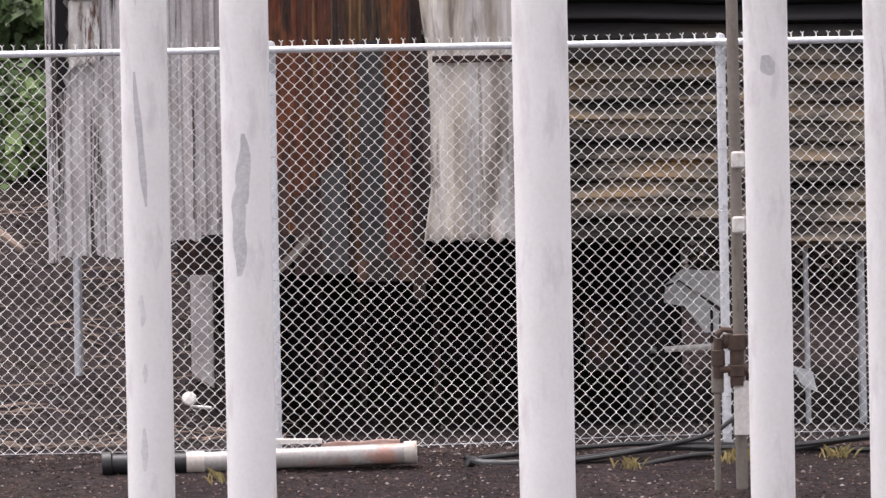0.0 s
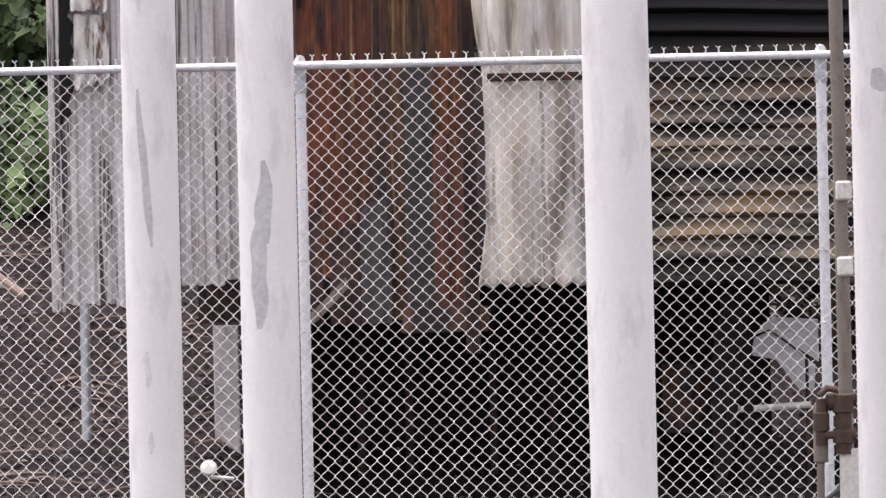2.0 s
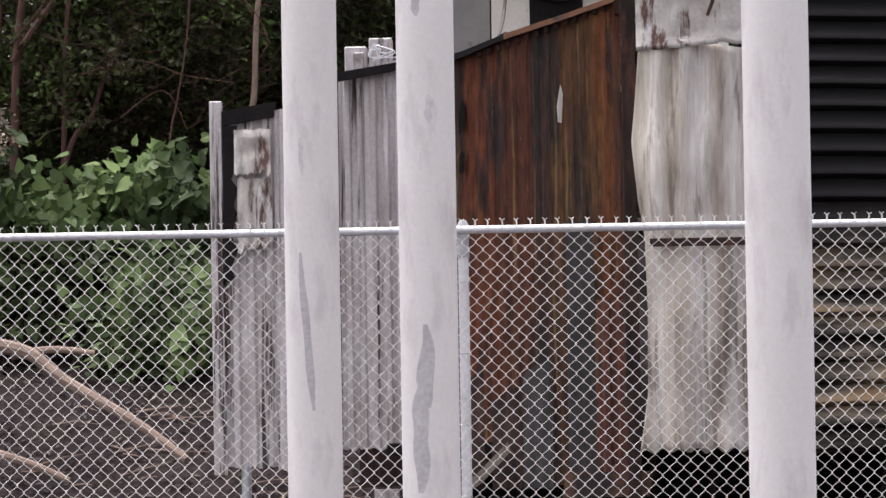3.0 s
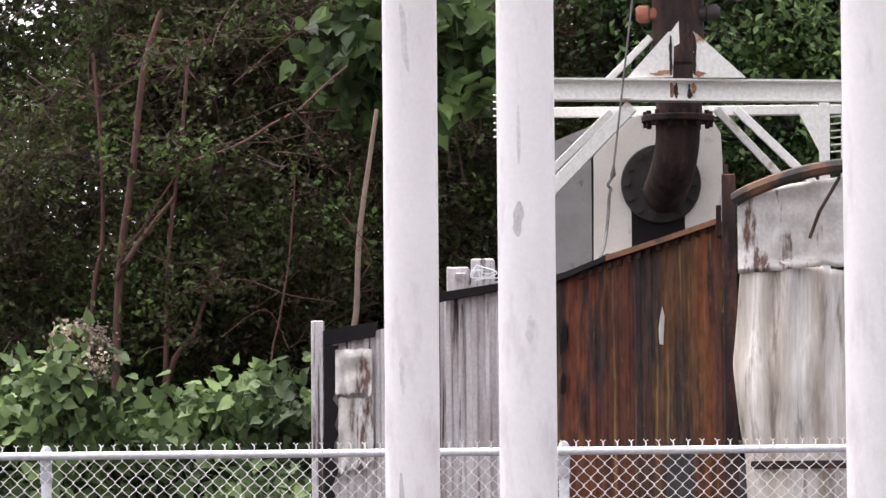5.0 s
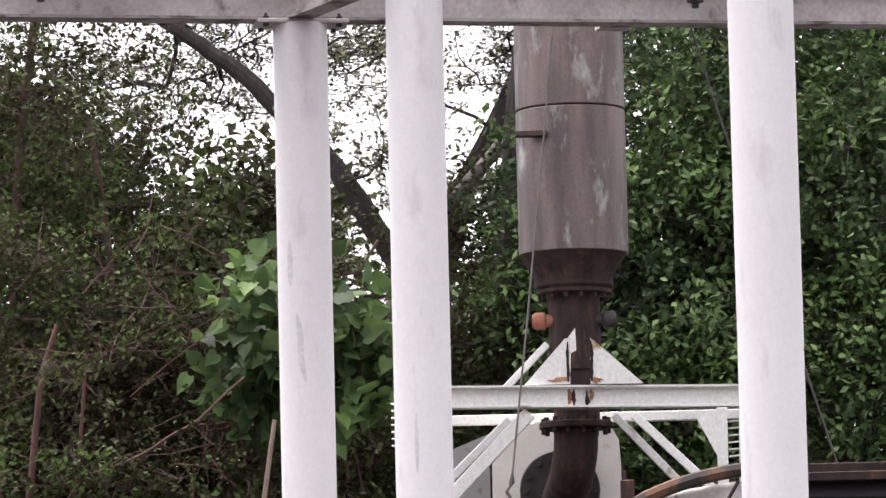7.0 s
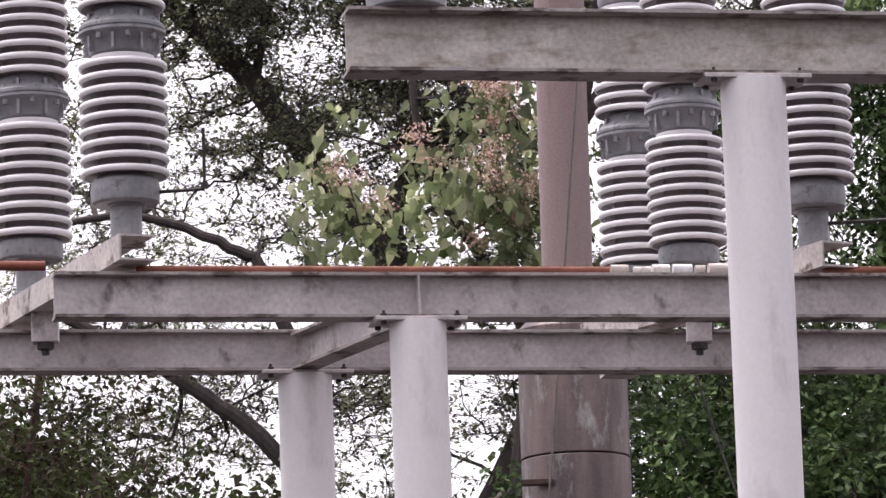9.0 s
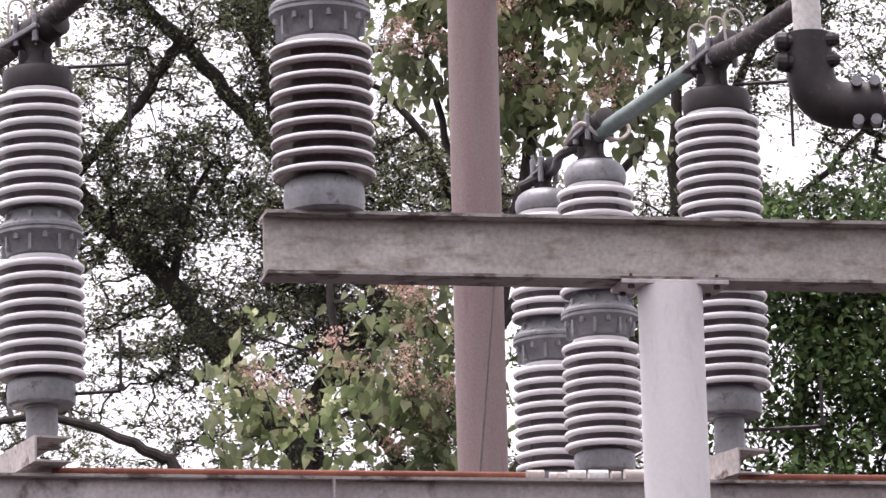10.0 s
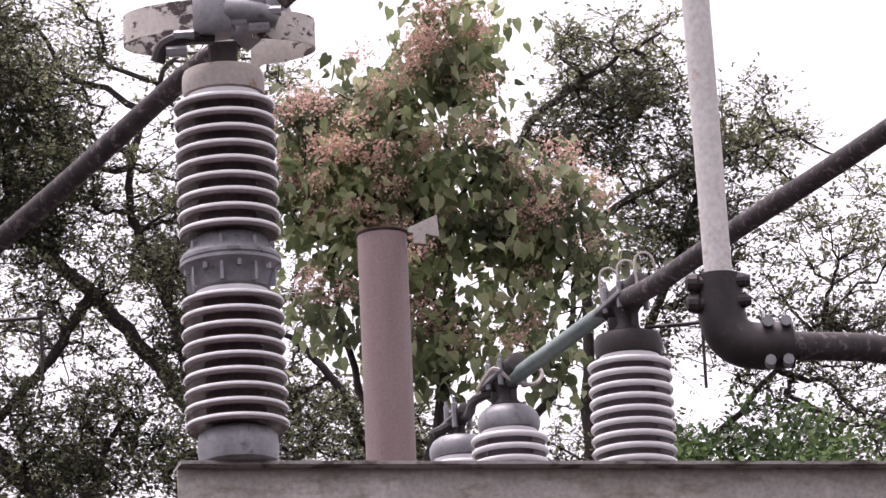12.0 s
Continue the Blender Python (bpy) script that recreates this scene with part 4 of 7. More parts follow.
M_DUCTSOOT = surface("sooty_grey", (0.030, 0.029, 0.031), (0.058, 0.055, 0.056), 0.8, 0.0, scale=4, stretch=(3, 3, 0.6), third=(0.03, 0.026, 0.026), third_at=(0.5, 0.62))
M_RAILRUST = surface("rail_rust", (0.10, 0.045, 0.025), (0.20, 0.085, 0.035), 0.8, scale=7, third=(0.035, 0.025, 0.022), third_at=(0.55, 0.66), third_scale=5)
M_DARKRED = surface("dark_red_rust", (0.10, 0.030, 0.020), (0.15, 0.050, 0.028), 0.8, scale=4, stretch=(3, 3, 0.5), third=(0.045, 0.03, 0.025), third_at=(0.5, 0.62))
shed = thing("burnt_container", (-0.9, 36.5, 0.0), "burnt rust-streaked corrugated steel container side on dark ground", "container")
x_l, x_r, y_l, y_r = -1.62, -0.19, 37.3, 36.0
bm = bmesh.new()
corrugated(bm, 240, 14, lambda u: x_l + (x_r - x_l) * u,
           lambda u, v: y_l + (y_r - y_l) * u - trapezoid(u * 19, 0.008) + 0.03 * noise.noise((u * 5, v * 3, 1.7)),
           lambda u: lerp_list(u, [(0, 3.955), (0.28, 4.055), (0.5, 4.145), (0.72, 4.225), (1, 4.325)]),
           lambda u: 1.22 + 0.05 * noise.noise((u * 9, 0, 0)) + (0.06 if u < 0.55 else 0))
thicken(part("side_wall", bm, M_RUSTWALL, shed, "rust-streaked corrugated steel"))
for poly, m, lab in (([(x_l, 3.94), (-1.22, 4.03), (-0.95, 4.12), (-0.95, 4.157), (-1.22, 4.07), (x_l, 3.98)], M_CHARVOID, "soot-black end of the top rail"), ([(-0.95, 4.12), (-0.56, 4.215), (-0.20, 4.31), (-0.20, 4.345), (-0.56, 4.25), (-0.95, 4.157)], M_RAILRUST, "orange-rusty top rail")):
    bm = bmesh.new()
    prism(bm, poly, -0.05, 0.05)
    for v in bm.verts:
        v.co.y += y_l + (y_r - y_l) * (v.co.x - x_l) / (x_r - x_l) - 0.03
    part("top_rail", bm, m, shed, lab)
# dark notches where the ribs end under the rail
for k in range(15):
    x = -1.13 + 0.064 * k
    z = 4.025 + 0.28 * (x + 1.22) - 0.005
    y = y_l + (y_r - y_l) * (x - x_l) / (x_r - x_l) - 0.055
    bm = bmesh.new()
    box(bm, (x, y, z - 0.028), (x + 0.030, y + 0.03, z + 0.012), None, 0.003)
    part("rib_end", bm, M_BURNT, shed)
# torn holes near the far end
for poly in ([(-1.262, 3.52), (-1.222, 3.58), (-1.215, 3.70), (-1.235, 3.76), (-1.25, 3.68), (-1.262, 3.66)], [(-1.262, 3.26), (-1.23, 3.28), (-1.225, 3.38), (-1.245, 3.42), (-1.262, 3.36)]):
    bm = bmesh.new()
    prism(bm, poly, 36.90, 36.93)
    part("torn_hole", bm, M_CHARVOID, shed, "black torn hole")
bm = bmesh.new()
box(bm, (-0.225, 35.90, 4.22), (-0.19, 36.0, 4.42), None, 0.004)
part("corner_lug", bm, M_RUSTWALL, shed)
bm = bmesh.new()
box(bm, (-0.185, 35.65, 1.0), (-0.095, 35.80, 4.60), None, 0.008)
part("corner_post", bm, M_BURNT, shed, "soot-blackened corner post")
bm = bmesh.new()
box(bm, (-0.17, 35.68, 4.6), (-0.145, 35.72, 4.66), None, 0.004)
part("post_stub", bm, M_BURNT, shed)
bm = bmesh.new()
prism(bm, [(-0.60, 1.14), (-0.05, 1.14), (-0.02, 1.30), (-0.58, 1.30)], 35.86, 35.93)
part("bottom_rail", bm, M_DARKRUST, shed, "scorched tan bottom rail")
bm = bmesh.new()
prism(bm, [(-1.30, 1.12), (-1.12, 1.24), (-0.93, 1.44), (-0.95, 1.50), (-1.15, 1.30), (-1.33, 1.18)], 35.95, 36.0)
part("bent_strip", bm, M_OLDPOLE, shed, "bent pale strip")
# leaning dark sheets inside the lower opening of the side
for xa, xb, ztop in ((-1.05, -0.86, 1.85), (-0.85, -0.66, 2.02), (-1.25, -1.1, 1.95)):
    bm = bmesh.new()
    corrugated(bm, 8, 8, lambda u: xa + (xb - xa) * u, lambda u, v: 36.02 + 0.1 * v + 0.02 * noise.noise((u * 3 + xa, v * 3, 5)), lambda u: ztop - 0.1 * (1 - u) ** 2, lambda u: 1.2)
    thicken(part("leaning_sheet", bm, M_BURNT if xa < -0.9 else M_DUCTSOOT, shed, "scorched grey sheet"))
for xa, xb in ((-0.56, -0.38),):
    bm = bmesh.new()
    corrugated(bm, 8, 10, lambda u: xa + (xb - xa) * u, lambda u, v: 35.93 + 0.01 * noise.noise((u * 3 + xa, v * 3, 5)), lambda u: 2.9, lambda u: 1.3)
    thicken(part("grey_strip", bm, M_DUCTSOOT, shed, "grey weathered strip"))
bm = bmesh.new()
corrugated(bm, 12, 10, lambda u: -0.37 + 0.19 * u, lambda u, v: 35.90 - trapezoid(u * 2, 0.02), lambda u: 2.4, lambda u: 1.22)
thicken(part("rust_strip", bm, M_DARKRED, shed, "red rust strip"))
# dark hollow under the wall: added boxes, their black stands in for deep shade
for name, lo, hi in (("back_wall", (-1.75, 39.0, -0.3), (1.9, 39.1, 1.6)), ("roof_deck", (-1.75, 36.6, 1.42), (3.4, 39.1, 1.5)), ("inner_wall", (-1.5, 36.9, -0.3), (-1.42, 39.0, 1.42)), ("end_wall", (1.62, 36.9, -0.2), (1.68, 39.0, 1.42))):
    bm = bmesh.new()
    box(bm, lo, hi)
    part(name, bm, M_CHARVOID, shed)
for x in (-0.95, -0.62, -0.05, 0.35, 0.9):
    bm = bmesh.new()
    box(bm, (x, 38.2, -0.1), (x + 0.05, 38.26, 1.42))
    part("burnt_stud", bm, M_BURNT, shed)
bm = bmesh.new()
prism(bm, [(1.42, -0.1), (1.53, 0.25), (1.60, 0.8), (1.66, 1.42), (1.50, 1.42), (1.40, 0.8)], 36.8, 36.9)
part("jagged_edge", bm, M_CHARVOID, shed)
bm = bmesh.new()
corrugated(bm, 14, 10, lambda u: 1.10 + 0.34 * u, lambda u, v: 37.4 - 0.15 * math.sin(math.pi * u), lambda u: 0.88, lambda u: 0.42)
thicken(part("rusted_tub", bm, M_DARKRUST, shed, "dark rusty tub"))

# loose tin sheets hung over the corner
M_TINSTAIN = surface("stained_tin", (0.46, 0.43, 0.40), (0.60, 0.58, 0.57), 0.5, 0.2, scale=2.4, stretch=(3, 3, 0.6), third=(0.11, 0.055, 0.04), third_at=(0.56, 0.62), third_scale=2.2, third_stretch=(3, 3, 0.6))
bm = bmesh.new()
prism(bm, [(-0.60, 3.56), (-0.575, 3.55), (-0.57, 3.64), (-0.565, 3.74), (-0.58, 3.80), (-0.592, 3.74), (-0.605, 3.66)], 36.28, 36.30)
part("bare_patch", bm, M_TIN, shed, "pale flaked patch")
tin = thing("tin_sheet", (0.22, 35.0, 1.43), "buckled grey and tan tin sheeting hung in two layers", "tin sheet")
bm = bmesh.new()


def tin_y(u, v):
    fold = 0.075 * math.sin(u * 15 + 1.6 * math.sin(v * 3.1) + 1.2 * noise.noise((u * 2, v * 4, 7))) * (0.25 + 0.75 * (1 - v) ** 1.5) + 0.035 * noise.noise((u * 9, v * 2.5, 5))
    return 34.98 + fold + 0.05 * noise.noise((u * 3, v * 5, 3))


g = []
for i in range(49):
    u = i / 48
    row = []
    for j in range(61):
        v = j / 60
        z = 1.43 + 2.53 * v
        left = lerp_list(z, [(1.43, -0.10), (1.8, -0.045), (2.3, -0.04), (2.75, -0.05), (3.0, -0.09), (3.35, -0.125), (3.6, -0.10), (3.96, -0.07)])
        right = lerp_list(z, [(1.43, 0.60), (1.7, 0.57), (3.96, 0.66)])
        zz = z + (0.03 * noise.noise((u * 11, 0, 8)) + 0.012 * math.sin(u * 40)) * (1 - v) ** 4 + 0.03 * math.sin(u * 5) * v ** 6
        row.append(bm.verts.new((left + (right - left) * u, tin_y(u, v), zz)))
    g.append(row)
for i in range(48):
    for j in range(60):
        bm.faces.new((g[i][j], g[i + 1][j], g[i + 1][j + 1], g[i][j + 1]))
thicken(part("lower_sheet", bm, M_TIN, tin, "buckled tan and silver sheet", True), 0.003)
bm = bmesh.new()
corrugated(bm, 40, 16, lambda u: -0.085 + 0.78 * u, lambda u, v: 35.0 - 0.05 * math.sin(math.pi * u) + 0.025 * noise.noise((u * 6, v * 4, 6)) - (0.02 if v < 0.1 else 0), lambda u: 4.40 + 0.13 * u ** 0.7, lambda u: 3.92 + 0.05 * u + 0.02 * noise.noise((u * 8, 0, 1)))
thicken(part("upper_sheet", bm, M_TINSTAIN, tin, "stained silver sheet", True), 0.003)
bm = bmesh.new()
tube(bm, smooth_line([(-0.10, 34.97, 4.38), (0.0, 34.92, 4.43), (0.2, 34.87, 4.50), (0.45, 34.87, 4.56), (0.75, 34.95, 4.60)], 5), 0.045, 8)
part("rim_bar", bm, M_DARKRUST, tin, "rusty rim bar", True)
bm = bmesh.new()
box(bm, (-0.02, 34.90, 2.70), (0.62, 34.94, 2.75), None, 0.004)
part("batten", bm, M_BURNT, tin)
bm = bmesh.new()
tube(bm, [(0.55, 34.82, 4.50), (0.42, 34.80, 4.28), (0.36, 34.80, 4.12)], 0.012, 6)
part("hook", bm, M_BURNT, tin)

# black burnt siding
siding = thing("burnt_siding", (2.65, 36.5, 1.38), "soot-black horizontally ribbed steel siding with tan scorched ribs", "siding")
for k in range(22):
    bm = bmesh.new()
    g = []
    for i in range(61):
        x = 0.55 + 4.2 * i / 60
        row = []
        for j in range(11):
            ph = j / 10
            z = 1.38 + 0.1473 * (k + ph)
            v = (z - 1.38) / 3.24
            rise = ph / 0.22 if ph < 0.22 else 1 - (ph - 0.22) / 0.78
            wave = -0.085 * rise * rise * (3 - 2 * rise)
            sag = (0.03 * math.sin(x * 1.3 + 0.5) + 0.03 * noise.noise((x * 0.8, z * 0.7, 9))) * (1 - 0.6 * v)
            row.append(bm.verts.new((x, 36.5 + wave + 0.05 * noise.noise((x, z, 2)), z + sag)))
        g.append(row)
    for i in range(60):
        for j in range(10):
            bm.faces.new((g[i][j], g[i + 1][j], g[i + 1][j + 1], g[i][j + 1]))
    thicken(part("rib", bm, M_BLACKWALL, siding, "", True), 0.004)
bm = bmesh.new()
box(bm, (0.6, 36.40, 4.62), (4.8, 36.60, 4.68), None, 0.006)
box(bm, (0.9, 37.6, 4.72), (4.8, 37.7, 4.84), None, 0.006)
solid("roof_edge", bm, M_BURNT, "black roof edge flashing over burnt siding", "roof edge")

# small pale shed at the bank
ls = thing("panel_shed", (-2.4, 38.0, 0.3), "weathered pale panel shed with soot-stained corrugated sides", "shed")
bm = bmesh.new()
box(bm, (-2.985, 37.95, 1.30), (-2.90, 38.05, 3.83), None, 0.006)
part("corner_post", bm, M_TINGREY, ls)
bm = bmesh.new()
prism(bm, [(-2.90, 3.66), (-2.55, 3.72), (-2.53, 3.82), (-2.90, 3.76)], 37.93, 38.0)
part("burnt_beam", bm, M_CHARVOID, ls, "charred top beam")
bm = bmesh.new()
corrugated(bm, 60, 16, lambda u: -2.90 + 0.36 * u, lambda u, v: 38.0 - trapezoid(u * 3.3, 0.03) + 0.02 * noise.noise((u * 4, v * 6, 3)), lambda u: 3.68 + 0.05 * u, lambda u: 1.35 + 0.02 * noise.noise((u * 7, 0, 3)))
thicken(part("panel", bm, M_TINGREY, ls, "grey panel with soot and rust stains"))
bm = bmesh.new()
rs = random.Random(5)
edge = [(-2.80 + rs.uniform(-0.018, 0.018) - 0.035 * abs(math.sin(k * 0.9)), 3.66 - 0.06 * k) for k in range(18)]
prism(bm, [(-2.895, 3.66)] + edge[::1] + [(-2.86, 2.60), (-2.895, 2.62)], 37.925, 37.955)
part("charred_stud", bm, M_CHARVOID, ls, "charred upright edge")
for x0, x1, z0, z1, sd in ((-2.815, -2.57, 3.335, 3.63, 1), (-2.80, -2.565, 2.80, 3.30, 4)):
    bm = bmesh.new()
    corrugated(bm, 30, 12, lambda u: x0 + (x1 - x0) * u, lambda u, v: 37.915 - 0.012 * math.sin(u * 14 + sd) + 0.02 * noise.noise((u * 4, v * 3, sd)) - 0.025 * (1 - v), lambda u: z1 + 0.015 * noise.noise((u * 5, 1, sd)), lambda u: z0 + 0.05 * noise.noise((u * 7, 0, sd)) + (0.06 * u if sd == 4 else 0))
    thicken(part("torn_sheet", bm, M_TINSTAIN, ls, "torn pale sheet with rust stains"))
for k, (xa, xb, za, zb) in enumerate(((-2.55, -2.36, 3.76, 1.33), (-2.36, -2.12, 3.92, 1.42), (-2.11, -1.93, 4.0, 1.46), (-1.93, -1.62, 4.06, 1.46))):
    bm = bmesh.new()
    corrugated(bm, 50, 16, lambda u: xa + (xb - xa) * u, lambda u, v: 37.96 - 0.05 * (k % 2) - trapezoid(u * (xb - xa) / 0.085, 0.028) + 0.015 * noise.noise((u * 4 + k, v * 6, 3)), lambda u: za + 0.03 * u, lambda u: zb + 0.03 * noise.noise((u * 6 + k, 0, 3)))
    thicken(part("panel", bm, M_TINGREY, ls, "grey ribbed panel streaked with soot"))
for lo, hi, m in (((-2.06, 37.9, 3.98), (-1.91, 38.1, 4.18), M_TINGREY), ((-1.895, 37.9, 4.0), (-1.74, 38.1, 4.235), M_TINGREY), ((-2.0, 37.88, 4.02), (-1.93, 37.9, 4.14), M_BEAM)):
    bm = bmesh.new()
    box(bm, lo, hi, None, 0.008)
    part("top_block", bm, m, ls)
bm = bmesh.new()
prism(bm, [(-2.12, 3.94), (-1.66, 4.02), (-1.66, 4.07), (-2.12, 4.0)], 37.82, 37.9)
part("burnt_beam", bm, M_CHARVOID, ls, "charred top beam")
bm = bmesh.new()
prism(bm, [(-2.0, 1.20), (-1.55, 1.22), (-1.55, 1.50), (-2.0, 1.46)], 37.95, 38.02)
part("skirt", bm, M_BURNT, ls)
for x, z0, z1, r, m in ((-2.775, 0.35, 1.36, 0.034, M_GALV), (-2.30, 0.25, 1.4, 0.03, M_BURNT)):
    bm = bmesh.new()
    tube(bm, [(x, 38.0, z0 - 0.3), (x + 0.005, 38.0, z1)], r, 10)
    part("leg", bm, m, ls, "", True)
bm = bmesh.new()
box(bm, (-1.905, 37.95, 0.10), (-1.735, 38.0, 1.19), None, 0.006)
part("skirt_board", bm, M_BEAM, ls, "upright pale board")
bm = bmesh.new()
rng = random.Random(8)
for k in range(5):
    pts = [Vector((-1.80 + rng.uniform(-0.1, 0.1), 37.8, 4.07 + rng.uniform(0, 0.12))) for _ in range(4)]
    tube(bm, smooth_line(pts, 5), 0.005, 5)
solid("wire_tangle", bm, M_RAIL, "tangle of bright wire on a shed top", "wire")

# ---- stack with its white frame ----
SY = 40.0
st = thing("exhaust_stack", (-0.5, SY, 4.5), "tall rusty brown exhaust stack with a fat silencer drum", "exhaust stack")
cx = -0.503
bm = bmesh.new()
tube(bm, smooth_line([(-0.625, SY + 0.62, 4.89), (-0.60, SY + 0.30, 4.90), (-0.55, SY + 0.06, 5.02), (-0.517, SY, 5.20), (-0.515, SY, 5.36)], 6), 0.158, 24)
part("elbow", bm, M_BURNT, st, "dark rusty elbow", True)


def flange(z, r, h, n, x=cx, bolts=True):
    bm = bmesh.new()
    lathe(bm, [(r * 0.96, 0), (r, 0.006), (r, h - 0.006), (r * 0.96, h)], (x, SY, z), 36)
    fl = part("flange", bm, M_BURNT, st, "", True)
    if bolts:
        for k in range(n):
            a = 2 * math.pi * k / n
            bm = bmesh.new()
            lathe(bm, [(0.018, -0.035), (0.018, h + 0.03)], (x + r * 0.88 * math.cos(a), SY + r * 0.88 * math.sin(a), z), 6)
            part("bolt", bm, M_BURNT, fl)


flange(5.335, 0.262, 0.05, 14, -0.512)
flange(6.30, 0.272, 0.035, 14)
bm = bmesh.new()
lathe(bm, [(0.165, 0), (0.165, 0.35), (0.185, 0.37), (0.185, 0.92)], (cx, SY, 5.385), 28)
part("neck", bm, M_BURNT, st, "dark pipe neck", True)
for sgn, m in ((-1, M_KNOB), (1, M_DARKIRON)):
    bm = bmesh.new()
    tube(bm, [(cx + sgn * 0.15, SY - 0.06, 6.11), (cx + sgn * 0.20, SY - 0.06, 6.11), (cx + sgn * 0.21, SY - 0.06, 6.11), (cx + sgn * 0.275, SY - 0.06, 6.11), (cx + sgn * 0.30, SY - 0.06, 6.11)], [0.045, 0.045, 0.062, 0.062, 0.045], 14)
    part("side_plug", bm, m, st, "", True)
bm = bmesh.new()
lathe(bm, [(0.265, 0), (0.285, 0.02), (0.285, 0.10), (0.375, 0.235), (0.39, 0.25)], (cx, SY, 6.335), 40)
part("cone", bm, M_BURNT, st, "sooty cone", True)
for z0, z1 in ((6.585, 7.62), (7.63, 8.56)):
    bm = bmesh.new()
    lathe(bm, [(0.388, 0), (0.393, 0.006), (0.393, z1 - z0 - 0.006), (0.388, z1 - z0)], (cx + 0.008, SY, z0), 48)
    part("silencer_drum", bm, M_MUFF, st, "dull rust-stained steel drum", True)
bm = bmesh.new()
lathe(bm, [(0.39, 0), (0.30, 0.09), (0.19, 0.12)], (cx, SY, 8.56), 40)
part("drum_top", bm, M_MUFF, st, "", True)
bm = bmesh.new()
tube(bm, [(-0.507, SY, 8.66), (-0.497, SY, 10.5), (-0.481, SY, 12.66)], 0.184, 36)
part("tail_pipe", bm, M_STACKTUBE, st, "brown painted tail pipe", True)
bm = bmesh.new()
lathe(bm, [(0.186, 0), (0.193, 0.004), (0.193, 0.02), (0.186, 0.024)], (-0.481, SY, 12.655), 32)
part("pipe_lip", bm, M_BURNT, st, "", True)
bm = bmesh.new()
prism(bm, [(-0.29, 12.68), (-0.24, 12.70), (-0.07, 12.77), (-0.06, 12.60), (-0.16, 12.63), (-0.16, 12.55), (-0.25, 12.56), (-0.25, 12.64), (-0.29, 12.65)], SY - 0.10, SY - 0.05)
part("hinge_bracket", bm, M_CAPTAN, st, "pale hinge bracket")
bm = bmesh.new()
box(bm, (-0.88, SY - 0.40, 7.40), (-0.66, SY - 0.30, 7.44), None, 0.004)
part("drum_lug", bm, M_RUSTVALVE, st)

# duct behind the elbow
DY = 40.6
duct = thing("duct_box", (-0.67, DY, 4.0), "dented pale metal duct box with a round black bolted flange", "duct")
poly = [at(x, z, 40.0, DY) for x, z in ((-1.125, 4.1), (-1.116, 5.23), (-0.95, 5.34), (-0.73, 5.41), (-0.30, 5.41), (-0.209, 5.256), (-0.20, 4.9), (-0.25, 4.62), (-0.218, 4.1))]
bm = bmesh.new()
prism(bm, [(p[0], p[2]) for p in poly], DY, DY + 2.2)
part("shell", bm, M_DUCT, duct, "dented pale sheet metal")
side = [at(x, z, 40.0, DY + 0.3) for x, z in ((-1.70, 4.1), (-1.70, 5.05), (-1.38, 5.20), (-1.128, 5.30), (-1.128, 4.1))]
bm = bmesh.new()
prism(bm, [(p[0], p[2]) for p in side], DY + 0.1, DY + 2.0)
part("side_box", bm, M_DUCTDARK, duct, "dull grey side box with soot")
fc = Vector(at(-0.637, 4.90, 40.0, DY - 0.03))
bm2 = bmesh.new()
lathe(bm2, [(0.09, 0), (0.285, 0.0), (0.29, 0.012), (0.29, 0.045), (0.282, 0.055), (0.09, 0.055)], (0, 0, 0), 40, False)
bmesh.ops.transform(bm2, matrix=Matrix.Translation(fc) @ Matrix.Rotation(radians(90), 4, "X"), verts=bm2.verts)
fl = part("round_flange", bm2, M_DARKIRON, duct, "black round flange", True)
for k in range(14):
    a = 2 * math.pi * k / 14
    bm = bmesh.new()
    p = fc + Vector((0.245 * math.cos(a), -0.05, 0.245 * math.sin(a)))
    tube(bm, [p, p + Vector((0, -0.045, 0))], 0.026, 6)
    part("flange_bolt", bm, M_DARKIRON, fl)
# flat black panel set just before the shell, below the flange
bm = bmesh.new()
lo, hi = at(-0.85, 4.20, 40.0, DY), at(-0.47, 4.72, 40.0, DY)
box(bm, (lo[0], DY - 0.02, lo[2]), (hi[0], DY - 0.004, hi[2]))
part("dark_panel", bm, M_CHARVOID, duct, "black recess panel")

FRY = 39.45
fr = thing("steel_frame", (-0.5, FRY, 3.0), "white-painted steel support frame with braces and a split gusset", "steel frame")


def fp(x, z, dy=0.0):
    return Vector(at(x, z, 40.0, FRY + dy))


def bar(name, a, b, w, h, m=M_WHITESTEEL, label=""):
    """A square bar between two places."""
    a, b = Vector(a), Vector(b)
    d = b - a
    bm = bmesh.new()
    q = d.to_track_quat("X", "Z").to_matrix().to_4x4()
    box(bm, (0, -w / 2, -h / 2), (d.length, w / 2, h / 2), Matrix.Translation(a) @ q, 0.004)
    return part(name, bm, m, fr, label)


bm = bmesh.new()
ibeam(bm, fp(-1.70, 5.512, -0.10), fp(0.95, 5.457, 0.25), 0.155, 0.15, 0.01, 0.013)
part("main_beam", bm, M_WHITESTEEL, fr)
bar("rear_beam", fp(-1.70, 5.42, 2.2), fp(0.9, 5.41, 2.2), 0.1, 0.07)
bar("brace", fp(-0.84, 5.46), fp(-1.75, 4.53), 0.07, 0.095)
bar("brace", fp(-0.98, 5.42, 0.8), fp(-1.75, 4.68, 0.8), 0.06, 0.06)
bar("brace", fp(-0.24, 5.43, 0.5), fp(0.36, 4.78, 0.5), 0.06, 0.055)
